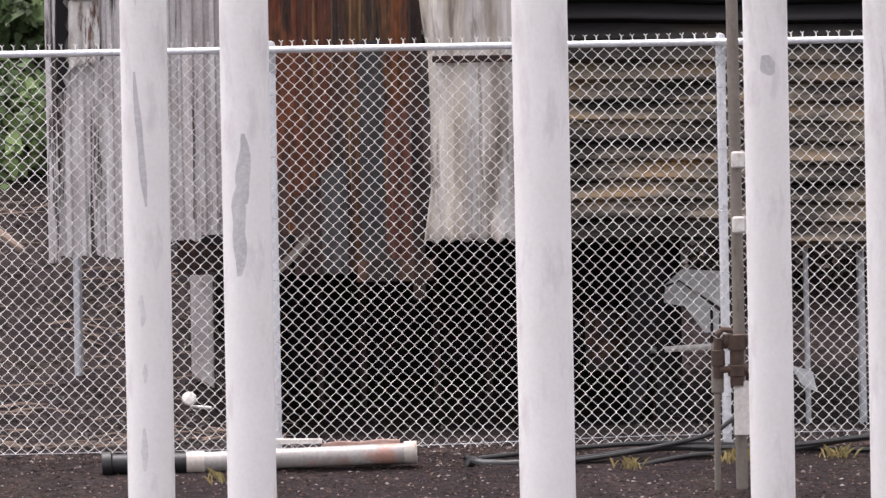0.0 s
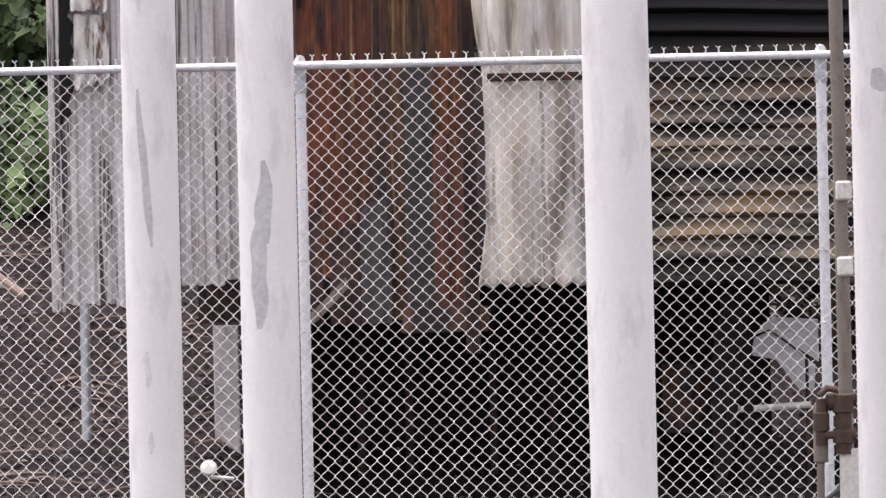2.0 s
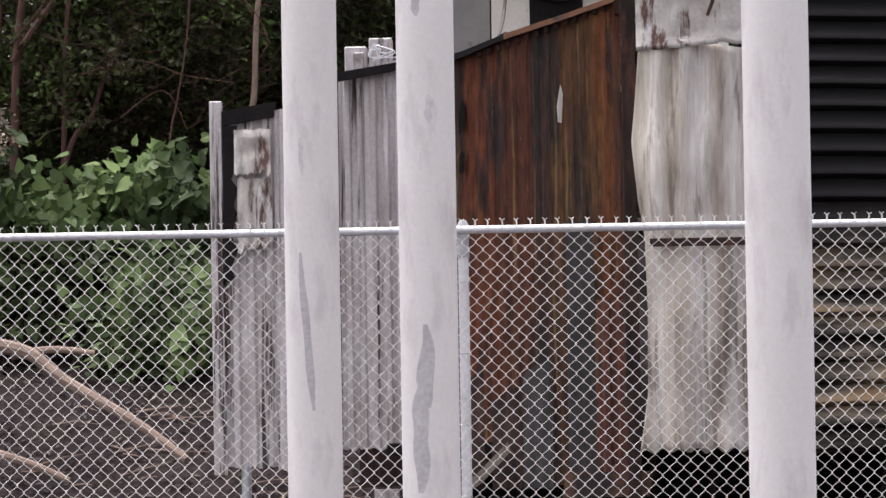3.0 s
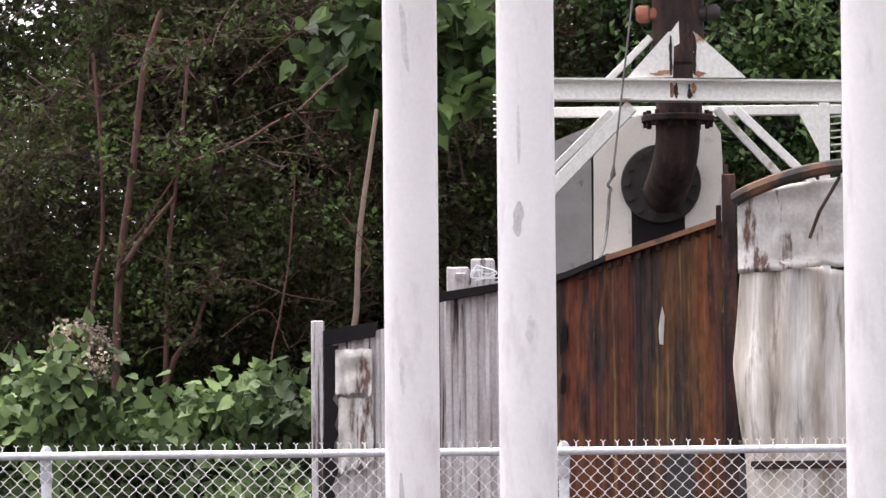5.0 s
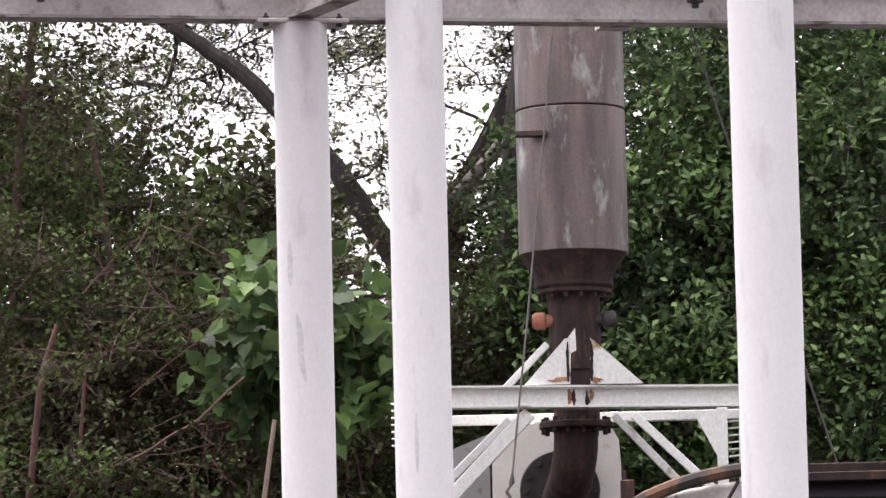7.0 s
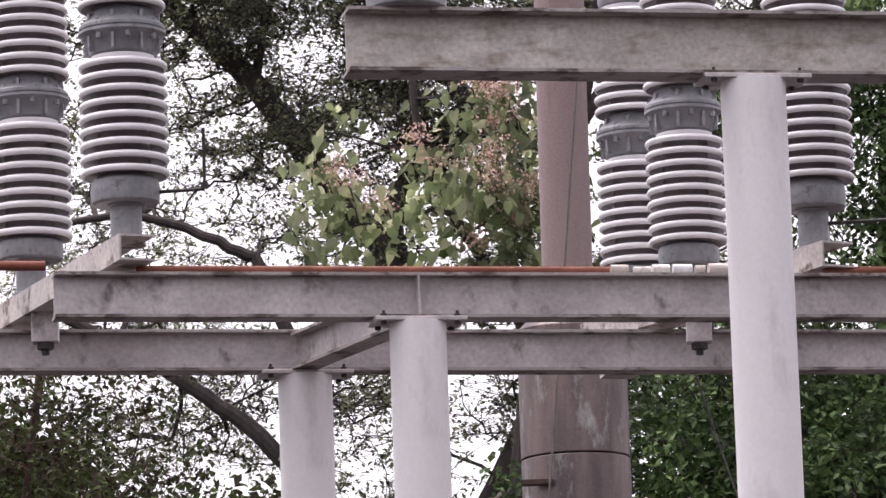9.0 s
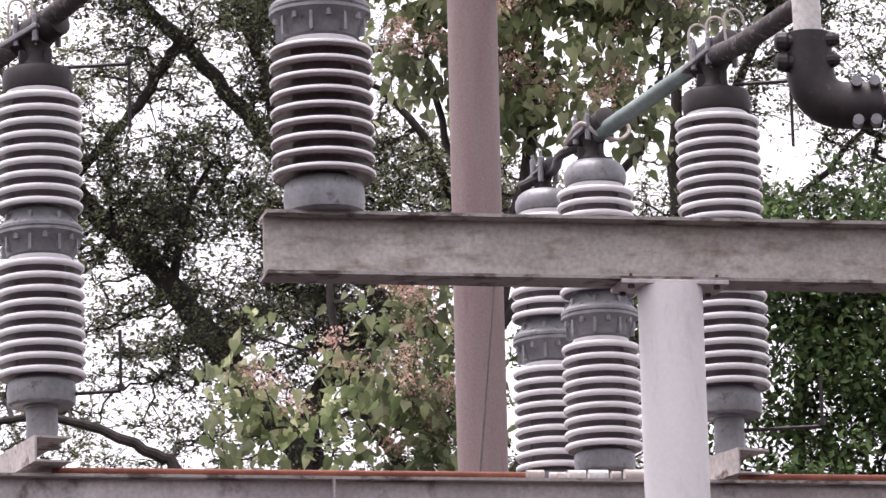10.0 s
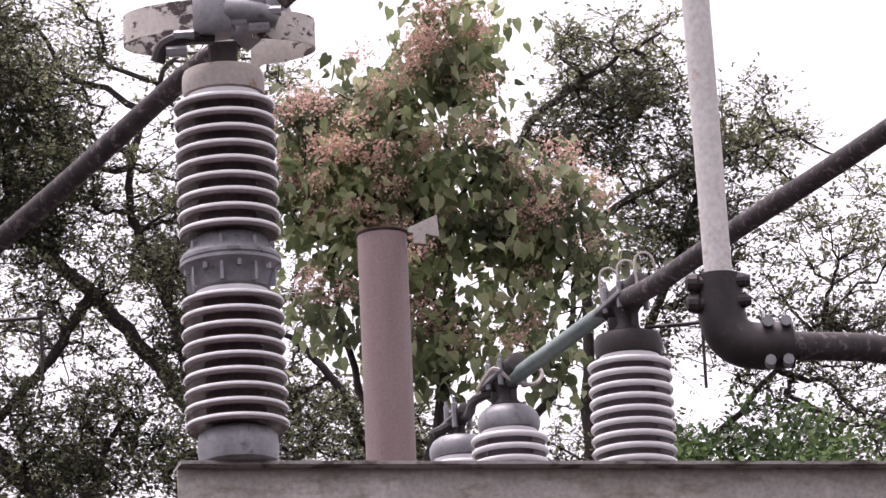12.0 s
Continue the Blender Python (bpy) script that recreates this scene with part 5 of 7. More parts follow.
bar("brace", fp(-0.10, 5.43), fp(0.60, 4.74), 0.06, 0.06)
bar("post", fp(0.53, 5.46), fp(0.50, 0.4), 0.07, 0.075)
bar("post", fp(-1.65, 5.46), fp(-1.67, 0.4), 0.07, 0.075)
bar("ladder_rail", fp(0.66, 5.44, 0.2), fp(0.65, 4.9, 0.2), 0.02, 0.02)
for k in range(6):
    bar("rung", fp(0.57, 5.36 - 0.05 * k, 0.2), fp(0.68, 5.37 - 0.05 * k, 0.2), 0.012, 0.012)
for k in range(7):
    bar("rung", fp(-1.83, 5.55 - 0.05 * k, -0.1), fp(-1.70, 5.55 - 0.05 * k, -0.1), 0.014, 0.014)
for pts in (((-0.87, 5.66), (-0.575, 5.985), (-0.53, 5.99), (-0.545, 5.66)), ((-0.40, 5.655), (-0.395, 5.985), (-0.36, 5.96), (-0.023, 5.65))):
    bm = bmesh.new()
    q = [fp(*p) for p in pts]
    prism(bm, [(p.x, p.z) for p in q], FRY - 0.02, FRY)
    part("gusset", bm, M_WHITESTEEL, fr, "white gusset with chipped edge")
bm = bmesh.new()
q = [fp(*p) for p in ((-0.56, 5.98), (-0.50, 6.06), (-0.495, 5.90), (-0.53, 5.88))]
prism(bm, [(p.x, p.z) for p in q], FRY - 0.03, FRY - 0.022)
part("gusset_tip", bm, M_WHITESTEEL, fr)
bm = bmesh.new()
q = [fp(*p) for p in ((0.33, 5.43), (0.52, 5.43), (0.515, 5.08), (0.49, 5.12))]
prism(bm, [(p.x, p.z) for p in q], FRY + 0.02, FRY + 0.035)
part("knee_gusset", bm, M_WHITESTEEL, fr)
M_STAIN = surface("rust_stain", (0.26, 0.11, 0.055), (0.40, 0.22, 0.13), 0.8, scale=6, third=(0.07, 0.04, 0.03), third_at=(0.5, 0.62), third_scale=9)


def ragged(name, line, half, front, back, material, seed):
    """A flaked patch of rust with a ragged outline about a line."""
    rs = random.Random(seed)
    pts = smooth_line([(x, 0, z) for x, z in line], 4)
    lft, rgt = [], []
    for i, p in enumerate(pts):
        u = i / (len(pts) - 1)
        w = half * (0.35 + math.sin(math.pi * u)) * rs.uniform(0.5, 1.1)
        lft.append((p.x - w, p.z + rs.uniform(-0.006, 0.006)))
        rgt.append((p.x + w * rs.uniform(0.6, 1.2), p.z + rs.uniform(-0.006, 0.006)))
    q = [fp(x, z) for x, z in lft + rgt[::-1]]
    b2 = bmesh.new()
    prism(b2, [(p.x, p.z) for p in q], FRY + front, FRY + back)
    part(name, b2, material, fr, "flaked rust")


ragged("rust_patch", [(-0.556, 5.96), (-0.560, 5.86), (-0.555, 5.76), (-0.558, 5.67)], 0.013, -0.024, -0.018, M_BURNT, 1)
ragged("rust_patch", [(-0.392, 5.97), (-0.385, 5.87), (-0.390, 5.76), (-0.388, 5.67)], 0.013, -0.024, -0.018, M_BURNT, 2)
ragged("rust_patch", [(-0.63, 5.672), (-0.63, 5.69), (-0.60, 5.705)], 0.06, -0.024, -0.018, M_STAIN, 3)
ragged("rust_patch", [(-0.36, 5.66), (-0.35, 5.68), (-0.36, 5.70)], 0.035, -0.024, -0.018, M_STAIN, 4)
ragged("rust_patch", [(-0.56, 5.625), (-0.555, 5.57), (-0.56, 5.515)], 0.030, 0.044, 0.056, M_STAIN, 5)
ragged("rust_patch", [(-0.52, 5.625), (-0.525, 5.57), (-0.52, 5.50)], 0.014, 0.042, 0.056, M_BURNT, 6)
ragged("rust_patch", [(-0.43, 5.62), (-0.425, 5.55), (-0.43, 5.49)], 0.014, 0.046, 0.062, M_BURNT, 7)
ragged("rust_patch", [(-0.40, 5.62), (-0.39, 5.58), (-0.40, 5.55)], 0.022, 0.050, 0.064, M_STAIN, 8)
bar("brace_back", fp(-0.70, 5.95, 0.5), fp(-1.05, 5.60, 0.5), 0.05, 0.05)

# stay cables
bm = bmesh.new()
tube(bm, [(-0.925, 38.0, 4.86), (-0.80, 38.4, 6.0), (-0.64, 38.9, 7.55), (-0.33, 39.82, 10.9)], 0.0075, 6)
solid("stay_cable", bm, M_STAY, "thin steel stay cable with a turnbuckle", "cable")
bm = bmesh.new()
tube(bm, [(-0.925, 38.0, 4.86), (-0.93, 38.0, 4.80), (-0.945, 37.99, 4.77)], [0.008, 0.02, 0.008], 8)
tube(bm, smooth_line([(-0.945, 37.99, 4.77), (-0.965, 37.97, 4.73), (-0.945, 37.97, 4.70), (-0.955, 37.95, 4.66), (-0.965, 37.9, 4.50), (-0.985, 37.7, 4.30), (-1.0, 36.95, 4.15)], 4), 0.011, 6)
solid("turnbuckle", bm, M_STAY, "rusty turnbuckle hooked to a container rail", "turnbuckle")
bm = bmesh.new()
tube(bm, smooth_line([(-1.06, 36.8, 4.08), (-1.0, 36.78, 4.12), (-0.94, 36.8, 4.16), (-0.88, 36.8, 4.14)], 4), 0.022, 6)
solid("cable_wrap", bm, M_CHARVOID, "black cable wrap round a container rail", "cable")
bm = bmesh.new()
tube(bm, [(-0.31, 40.0, 10.75), (0.524, 41.0, 7.93), (1.338, 41.0, 5.24), (1.6, 41.0, 4.35)], 0.008, 6)
solid("stay_cable", bm, M_STAY, "thin steel stay cable running from the stack", "cable")

# ---- things along the foot of the fence ----
pipe = thing("fallen_pipe", (-0.9, 32.3, -0.05), "pale dirty pipe length lying against the fence foot", "pipe")
bm = bmesh.new()
tube(bm, [(-1.66, 32.3, -0.005), (-0.20, 32.3, 0.035)], 0.068, 18)
part("barrel", bm, M_PVC, pipe, "", True)
for xa, xb, za, m in ((-1.70, -1.58, -0.006, M_CAPTAN), (-0.25, -0.165, 0.037, M_CAPTAN)):
    bm = bmesh.new()
    tube(bm, [(xa, 32.3, za), (xb, 32.3, za + 0.003)], 0.077, 18)
    part("collar", bm, m, pipe, "", True)
bm = bmesh.new()
tube(bm, [(-2.26, 32.28, -0.01), (-2.20, 32.28, -0.008), (-2.19, 32.28, -0.008), (-1.70, 32.29, -0.005)], [0.088, 0.088, 0.07, 0.07], 16)
solid("black_pipe", bm, M_HOSE, "short black pipe end lying by the fence", "pipe", smooth=True)
bm = bmesh.new()
prism(bm, [(-1.12, 0.105), (-0.80, 0.105), (-0.80, 0.135), (-1.12, 0.14)], 32.36, 32.48)
solid("white_board", bm, M_OFFWHITE, "thin white board lying on a pipe", "board")
bm = bmesh.new()
prism(bm, [(-0.80, 0.06), (-0.28, 0.075), (-0.28, 0.118), (-0.42, 0.125), (-0.55, 0.108), (-0.70, 0.116), (-0.80, 0.10)], 32.39, 32.50)
solid("scrap_board", bm, M_KNOBPALE, "reddish weathered board scrap lying behind a pipe", "board")
for k, pts in enumerate((((0.2, 32.5, -0.02), (0.35, 32.4, -0.055), (0.9, 32.4, -0.03), (1.5, 32.5, 0.03), (2.2, 32.5, 0.02), (3.2, 32.6, 0.10), (4.5, 32.6, 0.12)),
                         ((0.25, 32.55, -0.02), (0.8, 32.55, 0.03), (1.5, 32.6, 0.06), (2.4, 32.6, 0.01), (3.0, 32.5, -0.01), (4.4, 32.4, -0.02)),
                         ((0.7, 32.35, -0.06), (1.2, 32.4, 0.0), (1.75, 32.55, 0.10), (1.95, 32.7, 0.20), (2.0, 32.85, 0.24)),
                         ((1.3, 32.3, -0.08), (1.7, 32.45, -0.02), (2.3, 32.5, 0.0), (2.9, 32.6, 0.09), (3.4, 32.7, 0.16)))):
    bm = bmesh.new()
    tube(bm, smooth_line(pts, 8), 0.017 if k else 0.022, 8)
    solid("cable", bm, M_HOSE, "black cable lying along the fence foot", "cable", "cables at the fence", smooth=True)
bm = bmesh.new()
tube(bm, smooth_line([(0.15, 32.42, 0.0), (0.24, 32.4, -0.05), (0.34, 32.38, -0.06), (0.7, 32.35, -0.05)], 4), [0.022] * 4 + [0.042] * 5 + [0.035] * 4, 10)
tube(bm, [(0.24, 32.36, -0.06), (0.17, 32.3, -0.03)], 0.025, 8)
solid("cable_plug", bm, M_HOSE, "black cable plug lying on the grit", "plug", smooth=True)

pole = thing("valve_post", (1.93, 31.5, -0.2), "old grey pole with rusty valve and white clamp blocks", "pole")
bm = bmesh.new()
tube(bm, [(1.955, 31.5, -0.3), (1.945, 31.5, 2.0), (1.932, 31.5, 4.2)], 0.039, 16)
part("pole", bm, M_OLDPOLE, pole, "", True)
for z in (1.94, 1.517):
    bm = bmesh.new()
    box(bm, (1.915, 31.43, z - 0.055), (2.005, 31.47, z + 0.055), None, 0.012)
    part("clamp_block", bm, M_OFFWHITE, pole, "white clamp block")
bm = bmesh.new()
tube(bm, [(1.792, 31.45, -0.4), (1.80, 31.45, 0.42), (1.802, 31.45, 0.43), (1.806, 31.45, 0.75)], [0.022, 0.022, 0.042, 0.042], 12)
part("side_pipe", bm, M_OLDPOLE, pole, "thin side pipe", True)
for pts, rr in (([(1.80, 31.44, 0.745), (1.84, 31.44, 0.76), (1.845, 31.44, 0.76), (1.90, 31.44, 0.765), (1.905, 31.44, 0.765), (2.0, 31.44, 0.775)], [0.030, 0.030, 0.050, 0.050, 0.040, 0.040]),
                ([(1.93, 31.42, 0.47), (1.93, 31.42, 0.53), (1.93, 31.42, 0.535), (1.93, 31.42, 0.60), (1.93, 31.42, 0.605), (1.93, 31.42, 0.70), (1.93, 31.42, 0.705), (1.93, 31.42, 0.80)], [0.045, 0.045, 0.062, 0.062, 0.046, 0.046, 0.060, 0.060]),
                ([(1.806, 31.43, 0.52), (1.806, 31.43, 0.60), (1.808, 31.43, 0.605), (1.808, 31.43, 0.70), (1.81, 31.43, 0.705), (1.81, 31.43, 0.78)], [0.034, 0.034, 0.045, 0.045, 0.034, 0.030]),
                ([(1.82, 31.41, 0.575), (1.87, 31.41, 0.578), (1.872, 31.41, 0.578), (2.0, 31.41, 0.58)], [0.022, 0.022, 0.036, 0.036])):
    bm = bmesh.new()
    tube(bm, pts, rr, 14)
    part("valve_body", bm, M_RUSTVALVE, pole, "rusty valve casting", True)
bm = bmesh.new()
tube(bm, [(1.80, 31.4, 0.80), (1.84, 31.4, 0.84), (1.90, 31.4, 0.83)], 0.02, 8)
part("valve_handle", bm, M_RUSTVALVE, pole, "", True)
bm = bmesh.new()
box(bm, (1.905, 31.40, 0.15), (2.02, 31.43, 0.50), None, 0.004)
part("tag_plate", bm, M_OFFWHITE, pole, "stained white plate")

# behind the fence at the bank
bm = bmesh.new()
lathe(bm, [(0.014, 0), (0.045, 0.0), (0.052, 0.015), (0.045, 0.035), (0.02, 0.04)], (0, 0, 0), 20)
bmesh.ops.transform(bm, matrix=Matrix.Translation((-1.775, 34.5, 0.35)) @ Matrix.Rotation(radians(70), 4, "X"), verts=bm.verts)
tube(bm, [(-1.76, 34.5, 0.30), (-1.62, 34.5, 0.285)], 0.012, 6)
solid("small_wheel", bm, M_OFFWHITE, "small dirty white wheel on the earth", "wheel", smooth=True)
junk = thing("folded_panels", (1.9, 37.0, 0.3), "bent white sheet panels on a light frame", "panels")
for name, poly, dy in (("sheet", [(1.69, 1.06), (1.82, 1.18), (2.12, 1.16), (2.12, 0.88), (1.80, 1.10)], 0), ("sheet", [(1.70, 1.04), (1.80, 1.09), (2.10, 0.86), (2.09, 0.70), (1.99, 0.70), (1.84, 0.90), (1.68, 0.93)], 0.06)):
    bm = bmesh.new()
    prism(bm, poly, 37.0 + dy, 37.008 + dy)
    part(name, bm, M_CANVAS, junk)
bm = bmesh.new()
tube(bm, [(1.57, 36.98, 0.575), (2.06, 36.98, 0.60)], 0.022, 8)
part("frame_bar", bm, M_OFFWHITE, junk, "white frame bar")
for x in (1.60, 2.04):
    bm = bmesh.new()
    tube(bm, [(x, 37.0, -0.1), (x, 37.0, 0.9)], 0.012, 6)
    part("frame_leg", bm, M_BURNT, junk)
for x, z0, z1, r in ((2.75, -0.1, 1.32, 0.021), (3.16, -0.2, 1.30, 0.03)):
    bm = bmesh.new()
    tube(bm, [(x + 0.005, 37.0, z0), (x, 37.0, z1)], r, 10)
    solid("pipe_stake", bm, M_GALV, "upright pale pipe standing in the earth", "pipe", smooth=True)
bm = bmesh.new()
prism(bm, [(2.62, 0.45), (2.78, 0.40), (2.82, 0.24), (2.70, 0.30)], 36.9, 36.91)
solid("tin_scrap", bm, M_CANVAS, "scrap of bent white tin on the earth", "tin scrap")
M_WOODY = surface("dead_wood", (0.20, 0.145, 0.115), (0.30, 0.22, 0.175), 0.9, scale=6)
for pts, r in ((((-4.7, 40.0, 2.24), (-4.45, 40.0, 2.17), (-4.2, 39.9, 1.98), (-3.66, 39.7, 1.66), (-3.3, 39.5, 1.40)), 0.055), (((-4.6, 40.1, 2.16), (-4.3, 40.1, 2.20), (-4.0, 40.1, 2.17)), 0.035), (((-4.8, 39.2, 1.52), (-4.4, 39.2, 1.40), (-4.1, 39.2, 1.27)), 0.04)):
    bm = bmesh.new()
    n = (len(pts) - 1) * 4 + 1
    tube(bm, smooth_line(pts, 4), [r * (1 - 0.5 * i / n) for i in range(n)], 8)
    solid("fallen_branch", bm, M_WOODY, "pale dead branch lying on the bank", "branch", smooth=True)


# ---- trees and vines ----
def leaf_material(name, dark, mid, light, trans=0.28, rough=0.5, dull=(0.45, 0.45, 0.48), lit_patch=(1.6, 1.6, 1.45)):
    m, t, b = mat_new(name)
    geo = t.nodes.new("ShaderNodeNewGeometry")
    col = ramp(t, geo.outputs["Random Per Island"], [(0.0, dark), (0.55, mid), (1.0, light)])
    # noise patches paint lit clusters and shaded voids into the leaf colour
    patch = ramp(t, tex_noise(t, 1.1, 4), [(0.36, dull), (0.64, lit_patch)])
    col = mix(t, 1.0, col, patch, "MULTIPLY")
    t.links.new(col, b.inputs["Base Color"])
    b.inputs["Roughness"].default_value = rough
    b.inputs["Specular IOR Level"].default_value = 0.22
    tr = t.nodes.new("ShaderNodeBsdfTranslucent")
    t.links.new(col, tr.inputs["Color"])
    mx = t.nodes.new("ShaderNodeMixShader")
    mx.inputs[0].default_value = trans
    out = t.nodes["Material Output"]
    t.links.new(b.outputs[0], mx.inputs[1])
    t.links.new(tr.outputs[0], mx.inputs[2])
    t.links.new(mx.outputs[0], out.inputs["Surface"])
    return m


L_FINE = leaf_material("fine_leaves", (0.100, 0.116, 0.070), (0.195, 0.214, 0.132), (0.335, 0.345, 0.225), trans=0.55)
# dark end and dull patches carry the wood's reddish-brown shadow hue
L_LEFT = leaf_material("wood_leaves", (0.030, 0.020, 0.016), (0.044, 0.050, 0.022), (0.082, 0.108, 0.042), rough=0.7, trans=0.4, dull=(0.55, 0.40, 0.38), lit_patch=(1.35, 1.75, 1.2))
L_RIGHT = leaf_material("glossy_leaves", (0.036, 0.060, 0.023), (0.076, 0.132, 0.047), (0.165, 0.235, 0.095), rough=0.55)
L_FLOWER = leaf_material("broad_leaves", (0.135, 0.180, 0.088), (0.260, 0.305, 0.168), (0.470, 0.485, 0.325), trans=0.55)
L_VINE = leaf_material("vine_leaves", (0.060, 0.092, 0.040), (0.110, 0.165, 0.068), (0.195, 0.275, 0.115))
L_BIG = leaf_material("large_leaves", (0.040, 0.070, 0.028), (0.075, 0.125, 0.046), (0.140, 0.215, 0.075), trans=0.35)
L_BLOOM = leaf_material("dry_bloom", (0.48, 0.31, 0.26), (0.66, 0.47, 0.40), (0.80, 0.63, 0.56), trans=0.45, dull=(0.85, 0.80, 0.78), lit_patch=(1.2, 1.15, 1.12))
L_BLOSSOM = leaf_material("white_bloom", (0.24, 0.19, 0.15), (0.34, 0.27, 0.22), (0.44, 0.37, 0.31))
M_BARK = surface("dark_bark", (0.030, 0.024, 0.023), (0.062, 0.050, 0.046), 0.9, scale=6, stretch=(2, 2, 0.7), third=(0.10, 0.092, 0.085), third_at=(0.62, 0.70))
M_TWIG = surface("red_twig", (0.050, 0.026, 0.020), (0.090, 0.052, 0.042), 0.9, scale=5)
M_PALEBARK = surface("pale_bark", (0.15, 0.13, 0.12), (0.25, 0.22, 0.21), 0.9, scale=5, third=(0.06, 0.05, 0.05), third_at=(0.55, 0.66))

RHOMB = np.array([(0, 0, 0), (0.45, 0.5, 0.10), (1, 0, 0), (0.45, -0.5, 0.10)])
RHOMB_F = [(0, 1, 2), (0, 2, 3)]
HEART = np.array([(0.02, 0, 0), (-0.10, 0.26, 0.03), (0.12, 0.48, 0.06), (0.45, 0.42, 0.05), (0.80, 0.16, 0.0), (1.05, 0, -0.08), (0.80, -0.16, 0.0), (0.45, -0.42, 0.05), (0.12, -0.48, 0.06), (-0.10, -0.26, 0.03), (0.45, 0, -0.03)])
HEART_F = [(10, i, i + 1) for i in range(9)] + [(10, 9, 0)]


def leaves(points, size, ratio, shape, rng, up=0.5, face=0.0, droop=0.5):
    """Leaf blades at points, each turned its own way; face leans them to the open side."""
    base, tri = shape
    n = len(points)
    v = base.copy()
    v[:, 1] *= ratio
    nrm = rng.normal(size=(n, 3))
    nrm[:, 2] += up * 2
    nrm[:, 1] -= face * 2
    nrm /= np.linalg.norm(nrm, axis=1, keepdims=True)
    d = rng.normal(size=(n, 3))
    d[:, 2] -= droop
    d -= nrm * (d * nrm).sum(1, keepdims=True)
    d /= np.linalg.norm(d, axis=1, keepdims=True)
    s = np.cross(nrm, d)
    k = size * rng.uniform(0.6, 1.35, (n, 1, 1))
    out = points[:, None, :] + k * (v[None, :, 0:1] * d[:, None] + v[None, :, 1:2] * s[:, None] + v[None, :, 2:3] * nrm[:, None])
    f = (np.arange(n)[:, None, None] * len(base) + np.array(tri)[None]).reshape(-1, 3)
    return out.reshape(-1, 3), f


def leaf_object(name, verts, faces, material, parent, label=""):
    me = bpy.data.meshes.new(name)
    off = np.array(root_place(parent))
    v = (verts - off).astype(np.float32)
    me.vertices.add(len(v))
    me.vertices.foreach_set("co", v.ravel())
    me.loops.add(faces.size)
    me.loops.foreach_set("vertex_index", faces.astype(np.int32).ravel())
    me.polygons.add(len(faces))
    me.polygons.foreach_set("loop_start", np.arange(0, faces.size, 3, dtype=np.int32))
    me.update(calc_edges=True)
    me.materials.append(material)
    ob = new(name, me)
    ob.parent = parent
    if label:
        ob["label"] = label
    return ob


def field(p, freq, seed):
    return noise.noise((p[0] * freq + seed, p[1] * freq, p[2] * freq)) + 0.5 * noise.noise((p[0] * freq * 2.3, p[1] * freq * 2.3 + seed, p[2] * freq * 2.3))


def clumps(rng, zones, seed):
    """Clump middles inside rounded zones, kept where a noise field is high: that leaves gaps."""
    out = []
    for c, r, n, thr, freq in zones:
        made = 0
        tries = 0
        while made < n and tries < n * 12:
            tries += 1
            p = rng.uniform(-1, 1, 3)
            if (p ** 2).sum() > 1:
                continue
            q = np.array(c) + p * np.array(r)
            if field(q, freq, seed) < thr:
                continue
            out.append(q)
            made += 1
    return np.array(out)


def branch_set(bm, rng, tips, limbs, share, r0):
    """Twigs that fork: each clump hangs on the limb point or clump from which its way to the trunk is short."""
    nodes = [np.array(p) for l in limbs for p in l]
    n0 = len(nodes)
    tips = tips[rng.random(len(tips)) < share]
    if not len(tips):
        return
    base = np.array(nodes)
    order = np.argsort(np.min(np.linalg.norm(tips[:, None] - base[None], axis=2), axis=1))
    store = np.zeros((n0 + len(tips), 3))
    store[:n0] = base
    way = np.zeros(n0 + len(tips))
    load = np.zeros(n0 + len(tips))
    joined = []
    used = n0
    for q in tips[order]:
        gap = np.linalg.norm(store[:used] - q, axis=1)
        d = gap + 0.45 * way[:used] + 0.35 * np.maximum(0, store[:used, 2] - q[2])
        i = int(np.argmin(d))
        store[used] = q
        way[used] = way[i] + gap[i]
        joined.append((i, used))
        used += 1
    for i, k in reversed(joined):
        load[k] += 1
        load[i] += load[k]
    for i, k in joined:
        a, q = store[i], store[k]
        ln = np.linalg.norm(q - a)
        if ln > 1.8:
            a = q + (a - q) * 1.2 / ln
            ln = 1.2
        r = min(r0 * 2.6, r0 * 0.42 * load[k] ** 0.45)
        mid1 = a + (q - a) * 0.35 + rng.normal(0, 0.07 * ln, 3)
        mid2 = a + (q - a) * 0.7 + rng.normal(0, 0.06 * ln, 3)
        tube(bm, [a, mid1, mid2, q], [r * 1.1, r, r * 0.9, r * 0.75], 4, False)


def twiglets(starts, ends, r):
    """Thin three-sided stalks from a clump to its tufts."""
    n = len(starts)
    d = ends - starts
    side = np.cross(d, np.array((0.31, 0.22, 0.92)))
    side /= np.linalg.norm(side, axis=1, keepdims=True) + 1e-9
    other = np.cross(d, side)
    other /= np.linalg.norm(other, axis=1, keepdims=True) + 1e-9
    ring = [side, -0.5 * side + 0.87 * other, -0.5 * side - 0.87 * other]
    v = np.stack([starts + r * s for s in ring] + [ends + 0.5 * r * s for s in ring], axis=1)
    tri = np.array([(0, 1, 4), (0, 4, 3), (1, 2, 5), (1, 5, 4), (2, 0, 3), (2, 3, 5)])
    f = (np.arange(n)[:, None, None] * 6 + tri[None]).reshape(-1, 3)
    return v.reshape(-1, 3), f


